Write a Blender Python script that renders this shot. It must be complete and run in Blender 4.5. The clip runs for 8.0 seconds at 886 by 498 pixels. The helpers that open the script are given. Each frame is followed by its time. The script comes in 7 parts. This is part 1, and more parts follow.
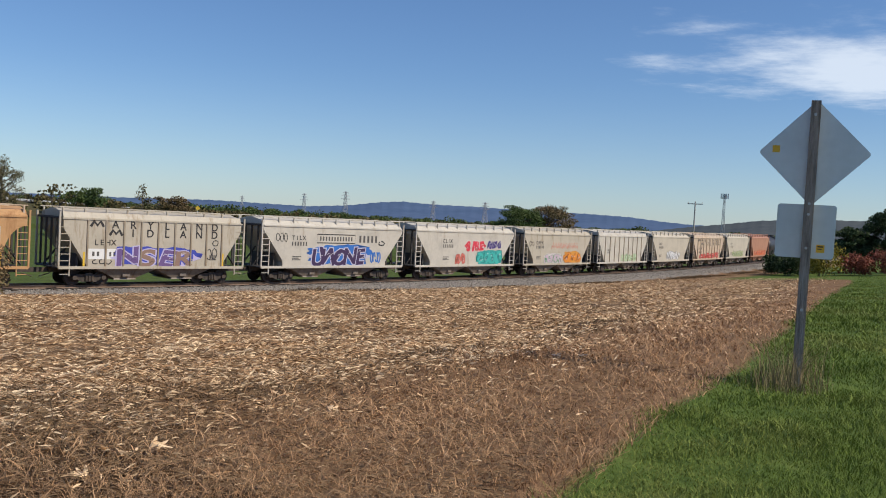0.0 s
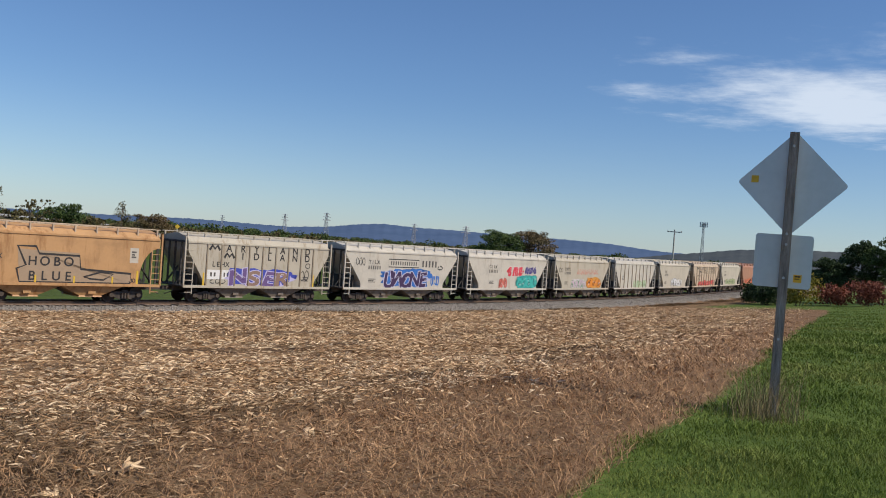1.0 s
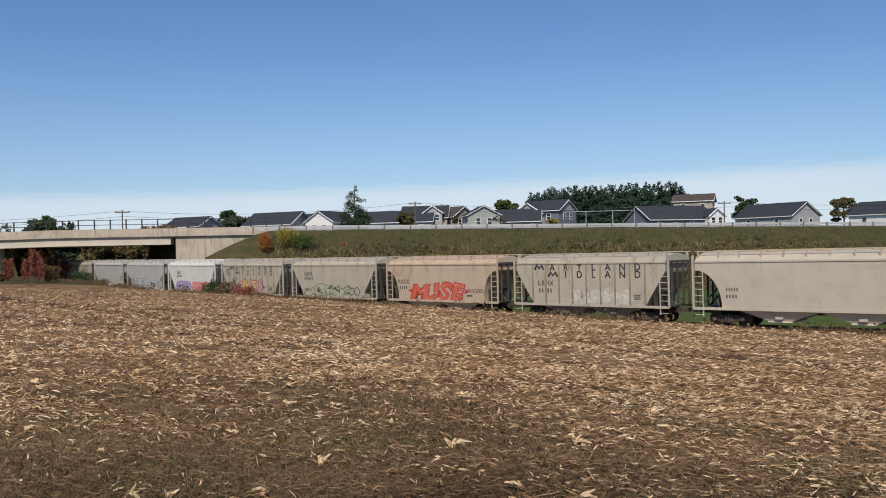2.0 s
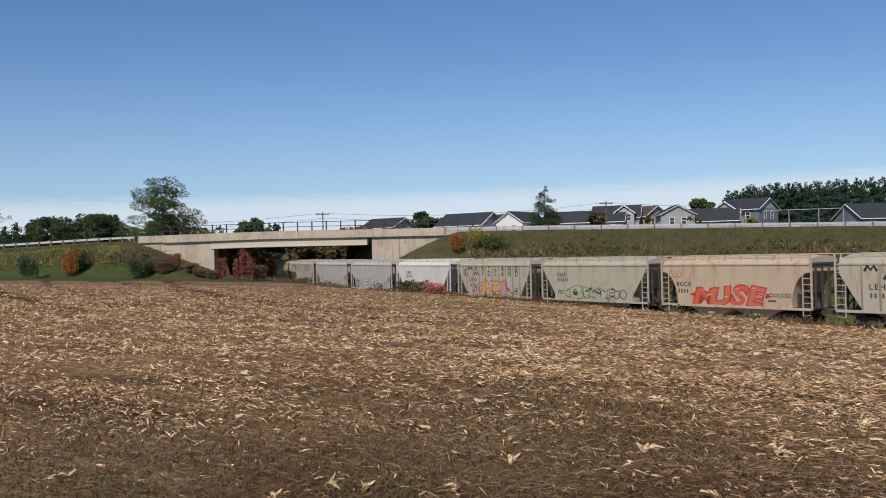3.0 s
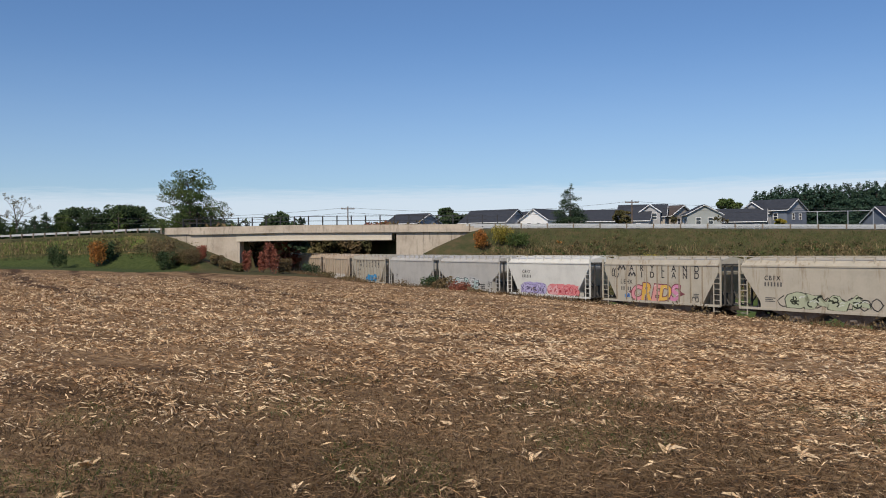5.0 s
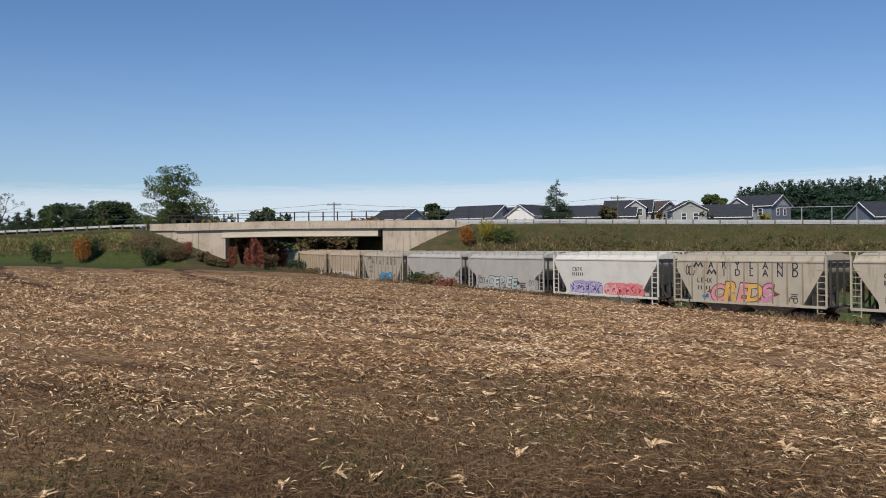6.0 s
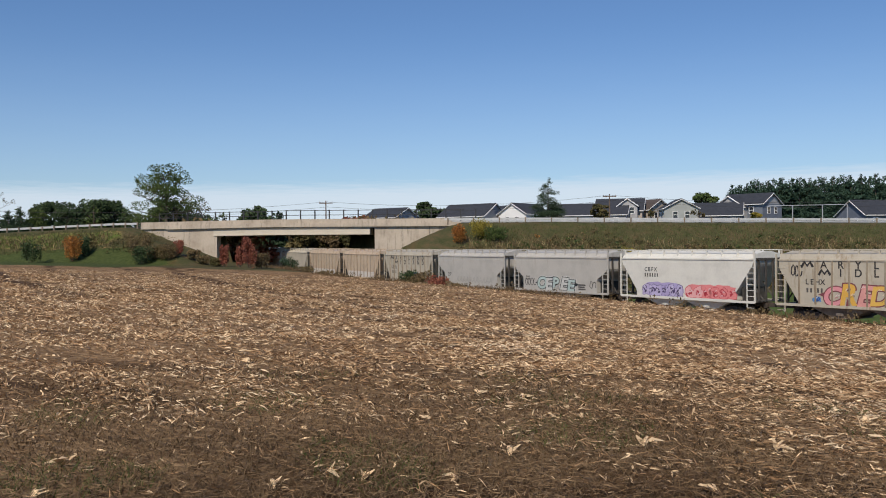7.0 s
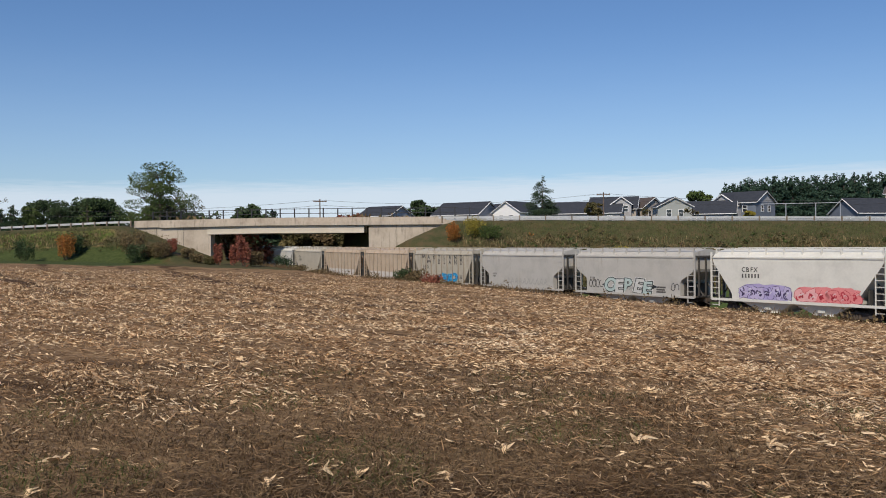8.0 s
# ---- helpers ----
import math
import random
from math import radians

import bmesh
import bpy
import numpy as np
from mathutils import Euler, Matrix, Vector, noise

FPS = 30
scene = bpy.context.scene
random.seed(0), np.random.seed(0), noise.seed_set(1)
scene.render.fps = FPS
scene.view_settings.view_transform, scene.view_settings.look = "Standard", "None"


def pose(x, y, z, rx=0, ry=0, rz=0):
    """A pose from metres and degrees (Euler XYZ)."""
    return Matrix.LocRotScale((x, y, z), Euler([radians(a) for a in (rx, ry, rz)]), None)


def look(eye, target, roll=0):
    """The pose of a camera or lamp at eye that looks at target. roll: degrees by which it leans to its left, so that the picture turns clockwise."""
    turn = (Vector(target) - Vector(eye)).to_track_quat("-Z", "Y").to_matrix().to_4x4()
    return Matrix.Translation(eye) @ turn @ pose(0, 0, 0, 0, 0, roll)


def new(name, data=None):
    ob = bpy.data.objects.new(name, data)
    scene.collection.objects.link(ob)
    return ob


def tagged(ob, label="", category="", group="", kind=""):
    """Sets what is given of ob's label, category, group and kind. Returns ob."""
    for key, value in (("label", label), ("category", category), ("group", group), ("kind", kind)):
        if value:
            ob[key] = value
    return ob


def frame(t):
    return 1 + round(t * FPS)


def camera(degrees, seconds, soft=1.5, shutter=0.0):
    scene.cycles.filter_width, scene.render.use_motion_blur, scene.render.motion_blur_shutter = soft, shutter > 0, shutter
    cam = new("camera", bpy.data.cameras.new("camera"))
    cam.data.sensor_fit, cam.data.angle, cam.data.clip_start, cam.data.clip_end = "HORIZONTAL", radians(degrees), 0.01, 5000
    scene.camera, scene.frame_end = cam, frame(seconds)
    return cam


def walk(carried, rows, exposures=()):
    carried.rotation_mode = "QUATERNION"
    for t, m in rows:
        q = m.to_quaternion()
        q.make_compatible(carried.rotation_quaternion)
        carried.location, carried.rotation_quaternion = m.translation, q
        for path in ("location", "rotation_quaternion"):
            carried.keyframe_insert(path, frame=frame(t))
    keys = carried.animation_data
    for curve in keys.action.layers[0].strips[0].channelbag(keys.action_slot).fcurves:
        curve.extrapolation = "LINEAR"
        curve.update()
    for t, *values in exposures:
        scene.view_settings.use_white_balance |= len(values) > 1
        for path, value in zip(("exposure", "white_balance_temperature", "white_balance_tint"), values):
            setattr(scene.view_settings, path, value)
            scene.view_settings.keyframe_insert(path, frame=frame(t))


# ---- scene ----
cam = camera(51.0, 8.0, soft=1.0)

# ---- path of the camera: it stands by the field's edge and swings from the far end of the train to the bridge ----
EYE = (0.0, 0.0, 0.0)


def aim(yaw, pitch, lean):
    return Matrix.Translation(EYE) @ pose(0, 0, 0, 0, 0, yaw) @ pose(0, 0, 0, 90 + pitch, 0, 0) @ pose(0, 0, 0, 0, 0, lean)


CAMERA_ROWS = (
    (0.0, -57.24, -1.78, 3.13), (0.5, -58.08, -0.77, 3.39), (1.0, -58.36, -0.27, 4.22), (1.1, -47.52, -0.59, 4.87),
    (1.2, -35.84, -0.75, 4.40), (1.3, -24.8, -0.75, 3.8), (1.4, -14.8, -0.7, 3.1), (1.5, -5.9, -0.6, 2.3), (1.6, 1.9, -0.5, 1.4),
    (1.7, 8.6, -0.35, 0.6), (1.8, 14.2, -0.2, -0.2), (1.9, 18.8, -0.05, -0.9), (2.0, 22.4, 0.05, -1.45), (2.1, 25.2, 0.12, -1.85),
    (2.2, 27.4, 0.18, -2.1), (2.3, 29.11, 0.21, -2.17), (2.5, 31.78, 0.12, -1.93), (3.0, 34.07, 0.36, -1.38), (3.5, 35.59, 0.56, -1.02),
    (4.0, 35.94, 0.61, -0.57), (4.5, 36.0, 0.42, -0.36), (5.0, 35.57, 0.15, -0.44), (6.5, 34.47, -0.18, -0.52), (7.0, 34.24, -0.22, -0.55),
    (7.5, 33.99, -0.29, -0.64), (8.0, 33.88, -0.33, -0.58))
walk(cam, [(t, aim(a, b, c)) for t, a, b, c in CAMERA_ROWS], exposures=((0.0, 0.22), (1.2, 0.12), (2.3, 0.02), (8.0, 0.02)))

# ---- light: clear autumn sky, sun behind the camera's shoulder ----
SUN_AZ, SUN_EL = 165.0, 44.0
world = bpy.data.worlds.new("world")
scene.world = world
world.use_nodes = True
wn, wl = world.node_tree.nodes, world.node_tree.links
wn.clear()
w_out = wn.new("ShaderNodeOutputWorld")
w_bg = wn.new("ShaderNodeBackground")
w_bg.inputs["Strength"].default_value = 0.08
w_sky = wn.new("ShaderNodeTexSky")
w_sky.sky_type = "NISHITA"
w_sky.sun_disc = False
w_sky.sun_elevation = radians(SUN_EL)
w_sky.sun_rotation = radians(SUN_AZ % 360)
w_sky.air_density, w_sky.dust_density, w_sky.ozone_density = 1.0, 0.15, 4.0
w_co = wn.new("ShaderNodeTexCoord")
w_sep = wn.new("ShaderNodeSeparateXYZ")
wl.new(w_co.outputs["Generated"], w_sep.inputs[0])


def wmath(op, a, b=None, c=None):
    n = wn.new("ShaderNodeMath")
    n.operation = op
    for i, v in enumerate((a, b, c)):
        if v is None:
            continue
        if isinstance(v, (int, float)):
            n.inputs[i].default_value = v
        else:
            wl.new(v, n.inputs[i])
    return n.outputs[0]


def wrange(v, lo, hi):
    n = wn.new("ShaderNodeMapRange")
    n.interpolation_type = "SMOOTHSTEP"
    n.inputs[1].default_value, n.inputs[2].default_value = lo, hi
    wl.new(v, n.inputs[0])
    return n.outputs[0]


# cloud layer: direction projected on a high plane, so that clouds flatten towards the horizon
w_up = wmath("MAXIMUM", w_sep.outputs[2], 0.015)
w_px = wmath("DIVIDE", w_sep.outputs[0], w_up)
w_py = wmath("DIVIDE", w_sep.outputs[1], w_up)
w_comb = wn.new("ShaderNodeCombineXYZ")
wl.new(w_px, w_comb.inputs[0])
wl.new(w_py, w_comb.inputs[1])
w_noise = wn.new("ShaderNodeTexNoise")
w_noise.inputs["Scale"].default_value, w_noise.inputs["Detail"].default_value = 1.6, 9.0
w_noise.inputs["Roughness"].default_value = 0.62
wl.new(w_comb.outputs[0], w_noise.inputs["Vector"])
# a fair-weather cloud bank over the far end of the line, and a thin veil low over the bridge side
w_e1 = wmath("ADD", w_px, -6.0)
w_e2 = wmath("ADD", w_py, -0.9)
w_far = wmath("POWER", wmath("ADD", wmath("MULTIPLY", wmath("MULTIPLY", w_e1, w_e1), 0.26), wmath("MULTIPLY", wmath("MULTIPLY", w_e2, w_e2), 0.55)), 0.5)
w_bank = wmath("SUBTRACT", 1.05, w_far)
w_cl = wrange(wmath("ADD", wmath("MULTIPLY", w_bank, 0.55), w_noise.outputs["Fac"]), 0.56, 1.06)
w_warp = wmath("MULTIPLY", wmath("SUBTRACT", w_noise.outputs["Fac"], 0.5), 0.02)
w_z2 = wmath("ADD", w_sep.outputs[2], w_warp)
w_tilt = wmath("ADD", w_z2, wmath("MULTIPLY", w_sep.outputs[0], -0.016))
w_side = wrange(w_sep.outputs[0], -0.1, 0.5)
w_low = wmath("MULTIPLY", wmath("SUBTRACT", 1.0, wrange(w_z2, 0.0, 0.16)), wmath("MULTIPLY", w_side, 0.15))
w_hazy = wmath("MULTIPLY", wmath("SUBTRACT", 1.0, wrange(w_z2, 0.04, 0.24)), wmath("MULTIPLY", wmath("SUBTRACT", 1.0, w_side), 0.20))
w_veil = wmath("MAXIMUM", wmath("MAXIMUM", w_low, w_hazy), wmath("MULTIPLY", wmath("SUBTRACT", 1.0, wrange(w_tilt, 0.062, 0.088)), wmath("SUBTRACT", 1.0, w_side)))
w_fac = wmath("MAXIMUM", wmath("MULTIPLY", w_cl, 0.80), wmath("MULTIPLY", w_veil, 0.76))
w_mix = wn.new("ShaderNodeMix")
w_mix.data_type = "RGBA"
w_mix.inputs[7].default_value = (8.6, 9.5, 10.7, 1)
wl.new(w_fac, w_mix.inputs[0])
w_tint = wn.new("ShaderNodeMix")
w_tint.data_type, w_tint.blend_type = "RGBA", "MULTIPLY"
w_tint.inputs[0].default_value = 1.0
w_tint.inputs[7].default_value = (0.80, 0.95, 1.16, 1)
wl.new(w_sky.outputs[0], w_tint.inputs[6])
wl.new(w_tint.outputs[2], w_mix.inputs[6])
wl.new(w_mix.outputs[2], w_bg.inputs["Color"])
wl.new(w_bg.outputs[0], w_out.inputs["Surface"])

sun_data = bpy.data.lights.new("sun", "SUN")
sun_data.energy, sun_data.angle, sun_data.color = 3.7, radians(0.55), (1.0, 0.89, 0.74)
sun = new("sun", sun_data)
sa, se = radians(SUN_AZ), radians(SUN_EL)
sun.matrix_world = look((300 * math.sin(sa) * math.cos(se), 300 * math.cos(sa) * math.cos(se), 300 * math.sin(se)), (0, 0, 0))


# ---- materials ----
def material(name, colors, scale=4.0, rough=0.8, metal=0.0, bump=0.0, bump_scale=40.0, streak=None, island=0.0, each=0.0, detail=6.0, stretch=None, spec=0.5, grime=0.0):
    """Colours blended by noise at two scales, with relief; streak stretches the noise downward; island and each vary the pieces."""
    m = bpy.data.materials.new(name)
    m.use_nodes = True
    n, l = m.node_tree.nodes, m.node_tree.links
    b = n["Principled BSDF"]
    b.inputs["Roughness"].default_value, b.inputs["Metallic"].default_value = rough, metal
    b.inputs["Specular IOR Level"].default_value = spec
    co = n.new("ShaderNodeTexCoord")
    mp = n.new("ShaderNodeMapping")
    mp.inputs["Scale"].default_value = stretch or (1, 1, 1)
    l.new(co.outputs["Object"], mp.inputs[0])
    nz = n.new("ShaderNodeTexNoise")
    nz.inputs["Scale"].default_value, nz.inputs["Detail"].default_value, nz.inputs["Roughness"].default_value = scale, detail, 0.62
    l.new(mp.outputs[0], nz.inputs["Vector"])
    rp = n.new("ShaderNodeValToRGB")
    e = rp.color_ramp.elements
    while len(e) < len(colors):
        e.new(0.5)
    for i, c in enumerate(colors):
        e[i].position = 0.28 + 0.44 * i / max(1, len(colors) - 1)
        e[i].color = (*c, 1)
    l.new(nz.outputs["Fac"], rp.inputs[0])
    out = rp.outputs[0]

    def mixed(a, fac, col, kind="MULTIPLY"):
        mx = n.new("ShaderNodeMix")
        mx.data_type, mx.blend_type = "RGBA", kind
        l.new(a, mx.inputs[6])
        if isinstance(fac, float):
            mx.inputs[0].default_value = fac
        else:
            l.new(fac, mx.inputs[0])
        if isinstance(col, tuple):
            mx.inputs[7].default_value = (*col, 1)
        else:
            l.new(col, mx.inputs[7])
        return mx.outputs[2]

    def shade(source, amount):
        mr = n.new("ShaderNodeMapRange")
        mr.inputs[3].default_value, mr.inputs[4].default_value = 1 - amount, 1 + amount
        l.new(source, mr.inputs[0])
        return mixed(out, 1.0, mr.outputs[0])

    if streak:
        color, lo, hi = streak
        m2 = n.new("ShaderNodeMapping")
        m2.inputs["Scale"].default_value = (1, 1, 0.16)
        l.new(co.outputs["Object"], m2.inputs[0])
        n2 = n.new("ShaderNodeTexNoise")
        n2.inputs["Scale"].default_value, n2.inputs["Detail"].default_value, n2.inputs["Roughness"].default_value = 2.2, 8.0, 0.7
        l.new(m2.outputs[0], n2.inputs["Vector"])
        mr = n.new("ShaderNodeMapRange")
        mr.inputs[1].default_value, mr.inputs[2].default_value = lo, hi
        l.new(n2.outputs["Fac"], mr.inputs[0])
        out = mixed(out, mr.outputs[0], color, "MIX")
    if grime:
        n3 = n.new("ShaderNodeTexNoise")
        n3.inputs["Scale"].default_value, n3.inputs["Detail"].default_value = scale * 9, 5.0
        l.new(mp.outputs[0], n3.inputs["Vector"])
        out = shade(n3.outputs["Fac"], grime)
    if island:
        out = shade(n.new("ShaderNodeNewGeometry").outputs["Random Per Island"], island)
    if each:
        out = shade(n.new("ShaderNodeObjectInfo").outputs["Random"], each)
    l.new(out, b.inputs["Base Color"])
    if bump:
        nb = n.new("ShaderNodeTexNoise")
        nb.inputs["Scale"].default_value, nb.inputs["Detail"].default_value = bump_scale, 5.0
        l.new(mp.outputs[0], nb.inputs["Vector"])
        bp = n.new("ShaderNodeBump")
        bp.inputs["Strength"].default_value, bp.inputs["Distance"].default_value = bump, 0.05
        l.new(nb.outputs["Fac"], bp.inputs["Height"])
        l.new(bp.outputs[0], b.inputs["Normal"])
    return m




def car_paint(name, base, rust=0.64, soil=0.85):
    dark = tuple(c * soil for c in base)
    return material(name, (dark, base, tuple(min(1, c * 1.05) for c in base)), 0.7, 0.55, streak=((base[0] * 0.62, base[1] * 0.52, base[2] * 0.42), rust, rust + 0.16), grime=0.08, bump=0.05, bump_scale=3)


M_WHITE = car_paint("paint_white", (0.66, 0.645, 0.585), 0.66)
M_DIRTY = car_paint("paint_dirty_white", (0.52, 0.485, 0.415), 0.58, 0.78)
M_CREAM = car_paint("paint_cream", (0.50, 0.45, 0.36), 0.62)
M_GREY = car_paint("paint_pale_grey", (0.46, 0.44, 0.40), 0.60)
M_TAN = car_paint("paint_faded_beige", (0.46, 0.415, 0.33), 0.54)
M_ORANGE = car_paint("paint_faded_orange", (0.50, 0.285, 0.125), 0.52, 0.72)
M_PEACH = car_paint("paint_faded_peach", (0.52, 0.41, 0.295), 0.54)
M_BROWN = car_paint("paint_brown_red", (0.40, 0.20, 0.12), 0.56)
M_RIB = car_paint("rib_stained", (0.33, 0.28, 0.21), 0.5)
M_BAY = car_paint("hopper_bay_dark_brown", (0.20, 0.165, 0.135), 0.5)
M_BLACK = material("paint_tank_black", ((0.02, 0.02, 0.022), (0.05, 0.05, 0.052)), 1.2, 0.45)
M_STEEL = material("truck_steel_grimy", ((0.025, 0.022, 0.02), (0.07, 0.055, 0.045), (0.12, 0.085, 0.06)), 3.0, 0.75, bump=0.2)
M_WHEEL = material("wheel_steel_rusty", ((0.03, 0.025, 0.022), (0.09, 0.06, 0.045)), 5.0, 0.6, 0.3)
# shade of the car-end recesses is put into this near-black colour
M_RECESS = material("end_frame_recess_shade", ((0.035, 0.034, 0.032), (0.09, 0.08, 0.07)), 2.0, 0.8)
M_YELLOW = material("paint_safety_yellow", ((0.62, 0.40, 0.03), (0.75, 0.5, 0.05)), 4.0, 0.5)
M_RAIL = material("rail_steel", ((0.10, 0.06, 0.04), (0.17, 0.12, 0.09)), 6.0, 0.5, 0.4)
M_TIE = material("tie_creosote", ((0.05, 0.04, 0.032), (0.12, 0.09, 0.07)), 5.0, 0.9, bump=0.3, each=0.25)
M_BALLAST = material("ballast_stone", ((0.13, 0.115, 0.10), (0.29, 0.265, 0.235), (0.42, 0.39, 0.35)), 7.0, 0.95, bump=0.8, bump_scale=25, island=0.3)
M_CONCRETE = material("weathered_concrete", ((0.35, 0.29, 0.225), (0.47, 0.40, 0.32), (0.53, 0.46, 0.37)), 0.35, 0.9, streak=((0.20, 0.17, 0.135), 0.52, 0.74), grime=0.12, bump=0.15, bump_scale=6)
M_BEAM = material("painted_bridge_beam", ((0.50, 0.45, 0.36), (0.58, 0.52, 0.43)), 0.5, 0.8, streak=((0.30, 0.26, 0.2), 0.64, 0.85), grime=0.06)
M_JOINT = material("dark_joint", ((0.06, 0.055, 0.05), (0.1, 0.09, 0.08)), 3.0, 0.9)
M_GALV = material("galvanised_rail", ((0.45, 0.46, 0.46), (0.62, 0.62, 0.61)), 1.0, 0.5, 0.35, grime=0.1)
M_POSTWOOD = material("guardrail_post_wood", ((0.14, 0.11, 0.08), (0.26, 0.21, 0.16)), 3.0, 0.9, each=0.2)
M_FENCE = material("fence_dark_metal", ((0.025, 0.025, 0.028), (0.05, 0.05, 0.055)), 3.0, 0.6, 0.3)
M_ASPHALT = material("asphalt", ((0.04, 0.04, 0.042), (0.065, 0.063, 0.06)), 2.0, 0.9, bump=0.2)
M_SHINGLE = material("roof_shingle_slate", ((0.022, 0.026, 0.036), (0.045, 0.05, 0.062)), 1.5, 0.85, grime=0.25, bump=0.3, bump_scale=9)
M_SHINGLE_B = material("roof_shingle_brown", ((0.06, 0.045, 0.04), (0.10, 0.08, 0.07)), 1.5, 0.85, grime=0.25)
M_SID_GREY = material("siding_grey", ((0.33, 0.33, 0.34), (0.40, 0.40, 0.41)), 0.7, 0.7, grime=0.05)
M_SID_BLUE = material("siding_slate_blue", ((0.13, 0.155, 0.195), (0.17, 0.195, 0.24)), 0.7, 0.7, grime=0.05)
M_SID_WHITE = material("siding_white", ((0.72, 0.72, 0.72), (0.80, 0.80, 0.79)), 0.7, 0.6, grime=0.03)
M_SID_GREEN = material("siding_sage", ((0.30, 0.32, 0.31), (0.36, 0.38, 0.365)), 0.7, 0.7, grime=0.05)
M_SID_TAN = material("siding_tan", ((0.36, 0.31, 0.26), (0.43, 0.38, 0.32)), 0.7, 0.7, grime=0.05)
M_TRIM = material("trim_white", ((0.76, 0.76, 0.76), (0.82, 0.82, 0.81)), 1.0, 0.5)
M_GLASS = material("window_glass", ((0.02, 0.024, 0.03), (0.04, 0.045, 0.055)), 0.6, 0.06, spec=0.8)
M_BRICK = material("brick_red", ((0.20, 0.09, 0.06), (0.29, 0.14, 0.10)), 2.0, 0.9, grime=0.2)
M_POLE = material("utility_pole_wood", ((0.09, 0.065, 0.05), (0.18, 0.13, 0.10)), 2.0, 0.9)
M_POLE_PALE = material("pale_pole", ((0.36, 0.34, 0.31), (0.5, 0.48, 0.44)), 2.0, 0.8)
M_WIRE = material("cable_black", ((0.03, 0.03, 0.03), (0.05, 0.05, 0.05)), 2.0, 0.6)
M_LATTICE = material("lattice_steel", ((0.30, 0.32, 0.35), (0.40, 0.42, 0.45)), 0.2, 0.6, 0.3)
M_ALU = material("sign_back_aluminium", ((0.50, 0.57, 0.58), (0.62, 0.68, 0.69)), 1.6, 0.38, 0.35, grime=0.06)
M_POST = material("sign_post_weathered_wood", ((0.14, 0.12, 0.10), (0.31, 0.265, 0.225), (0.44, 0.39, 0.335)), 9.0, 0.9, bump=0.5, bump_scale=30, stretch=(4, 4, 0.35), grime=0.2)
M_STICKER = material("sticker_yellow", ((0.75, 0.42, 0.02), (0.8, 0.5, 0.04)), 5.0, 0.5)
M_INK = material("print_dark", ((0.02, 0.02, 0.02), (0.035, 0.03, 0.03)), 5.0, 0.6)
M_STENCIL = material("worn_stencil_paint", ((0.05, 0.048, 0.045), (0.13, 0.12, 0.11)), 9.0, 0.7)
M_BARK = material("bark", ((0.06, 0.048, 0.038), (0.13, 0.105, 0.085)), 4.0, 0.95, bump=0.4)


def leaf(name, *colors):
    return material(name, colors, 0.35, 0.75, island=0.38, spec=0.2)


L_OAK = leaf("leaves_olive_green", (0.035, 0.06, 0.02), (0.07, 0.105, 0.03), (0.10, 0.12, 0.035))
L_DARK = leaf("leaves_dark_green", (0.032, 0.055, 0.024), (0.062, 0.092, 0.036))
L_CEDAR = leaf("needles_dark_green", (0.028, 0.052, 0.028), (0.055, 0.085, 0.042))
L_GROVE = leaf("needles_spruce", (0.032, 0.066, 0.044), (0.05, 0.09, 0.058))
L_RUST = leaf("leaves_rust_orange", (0.22, 0.075, 0.02), (0.33, 0.13, 0.03), (0.15, 0.10, 0.03))
L_RED = leaf("leaves_sumac_red", (0.17, 0.05, 0.035), (0.25, 0.085, 0.055), (0.12, 0.075, 0.035))
L_YELLOW = leaf("leaves_yellow_green", (0.16, 0.15, 0.03), (0.30, 0.24, 0.04), (0.10, 0.12, 0.03))
L_BROWN = leaf("leaves_dull_brown", (0.10, 0.075, 0.04), (0.17, 0.12, 0.06), (0.08, 0.085, 0.035))
L_MIXED = leaf("leaves_olive_brown", (0.07, 0.075, 0.03), (0.13, 0.105, 0.045), (0.05, 0.07, 0.025))
L_DRY = leaf("dry_grass_blades", (0.095, 0.060, 0.031), (0.16, 0.107, 0.058), (0.060, 0.042, 0.020))
L_STRAW = leaf("lying_straw", (0.11, 0.066, 0.033), (0.25, 0.165, 0.09), (0.045, 0.028, 0.013))
L_RIM = leaf("reddish_dry_grass", (0.36, 0.205, 0.105), (0.49, 0.305, 0.165), (0.24, 0.125, 0.06))
L_GRASS = leaf("green_grass_blades", (0.080, 0.128, 0.019), (0.135, 0.188, 0.032), (0.25, 0.265, 0.07))
L_WEED = leaf("pale_dry_weeds", (0.20, 0.15, 0.075), (0.30, 0.235, 0.125), (0.13, 0.11, 0.045))
L_BANK = leaf("rough_bank_grass", (0.062, 0.075, 0.026), (0.095, 0.105, 0.040), (0.115, 0.098, 0.048))
L_SPRIG = leaf("dark_grass_sprigs", (0.05, 0.075, 0.018), (0.09, 0.12, 0.03))
L_HUSK = leaf("corn_husks", (0.49, 0.32, 0.175), (0.67, 0.49, 0.295), (0.80, 0.65, 0.45))
L_STALK = leaf("corn_stalk_litter", (0.245, 0.138, 0.066), (0.36, 0.218, 0.112), (0.47, 0.305, 0.175))


# ---- the lie of the land ----
def bend(u):
    v = np.clip(np.asarray(u, float) / 100, -1.9, 1.9)
    return -0.322 + 0.300 * v + 0.033 * v ** 2 - 0.050 * v ** 3


TRK_U = np.linspace(-400, 500, 1801)
_th = bend(TRK_U)
_mid = 800


def _sum(f):
    s = np.concatenate([[0], np.cumsum((f[1:] + f[:-1]) / 2 * 0.5)])
    return s - s[_mid]


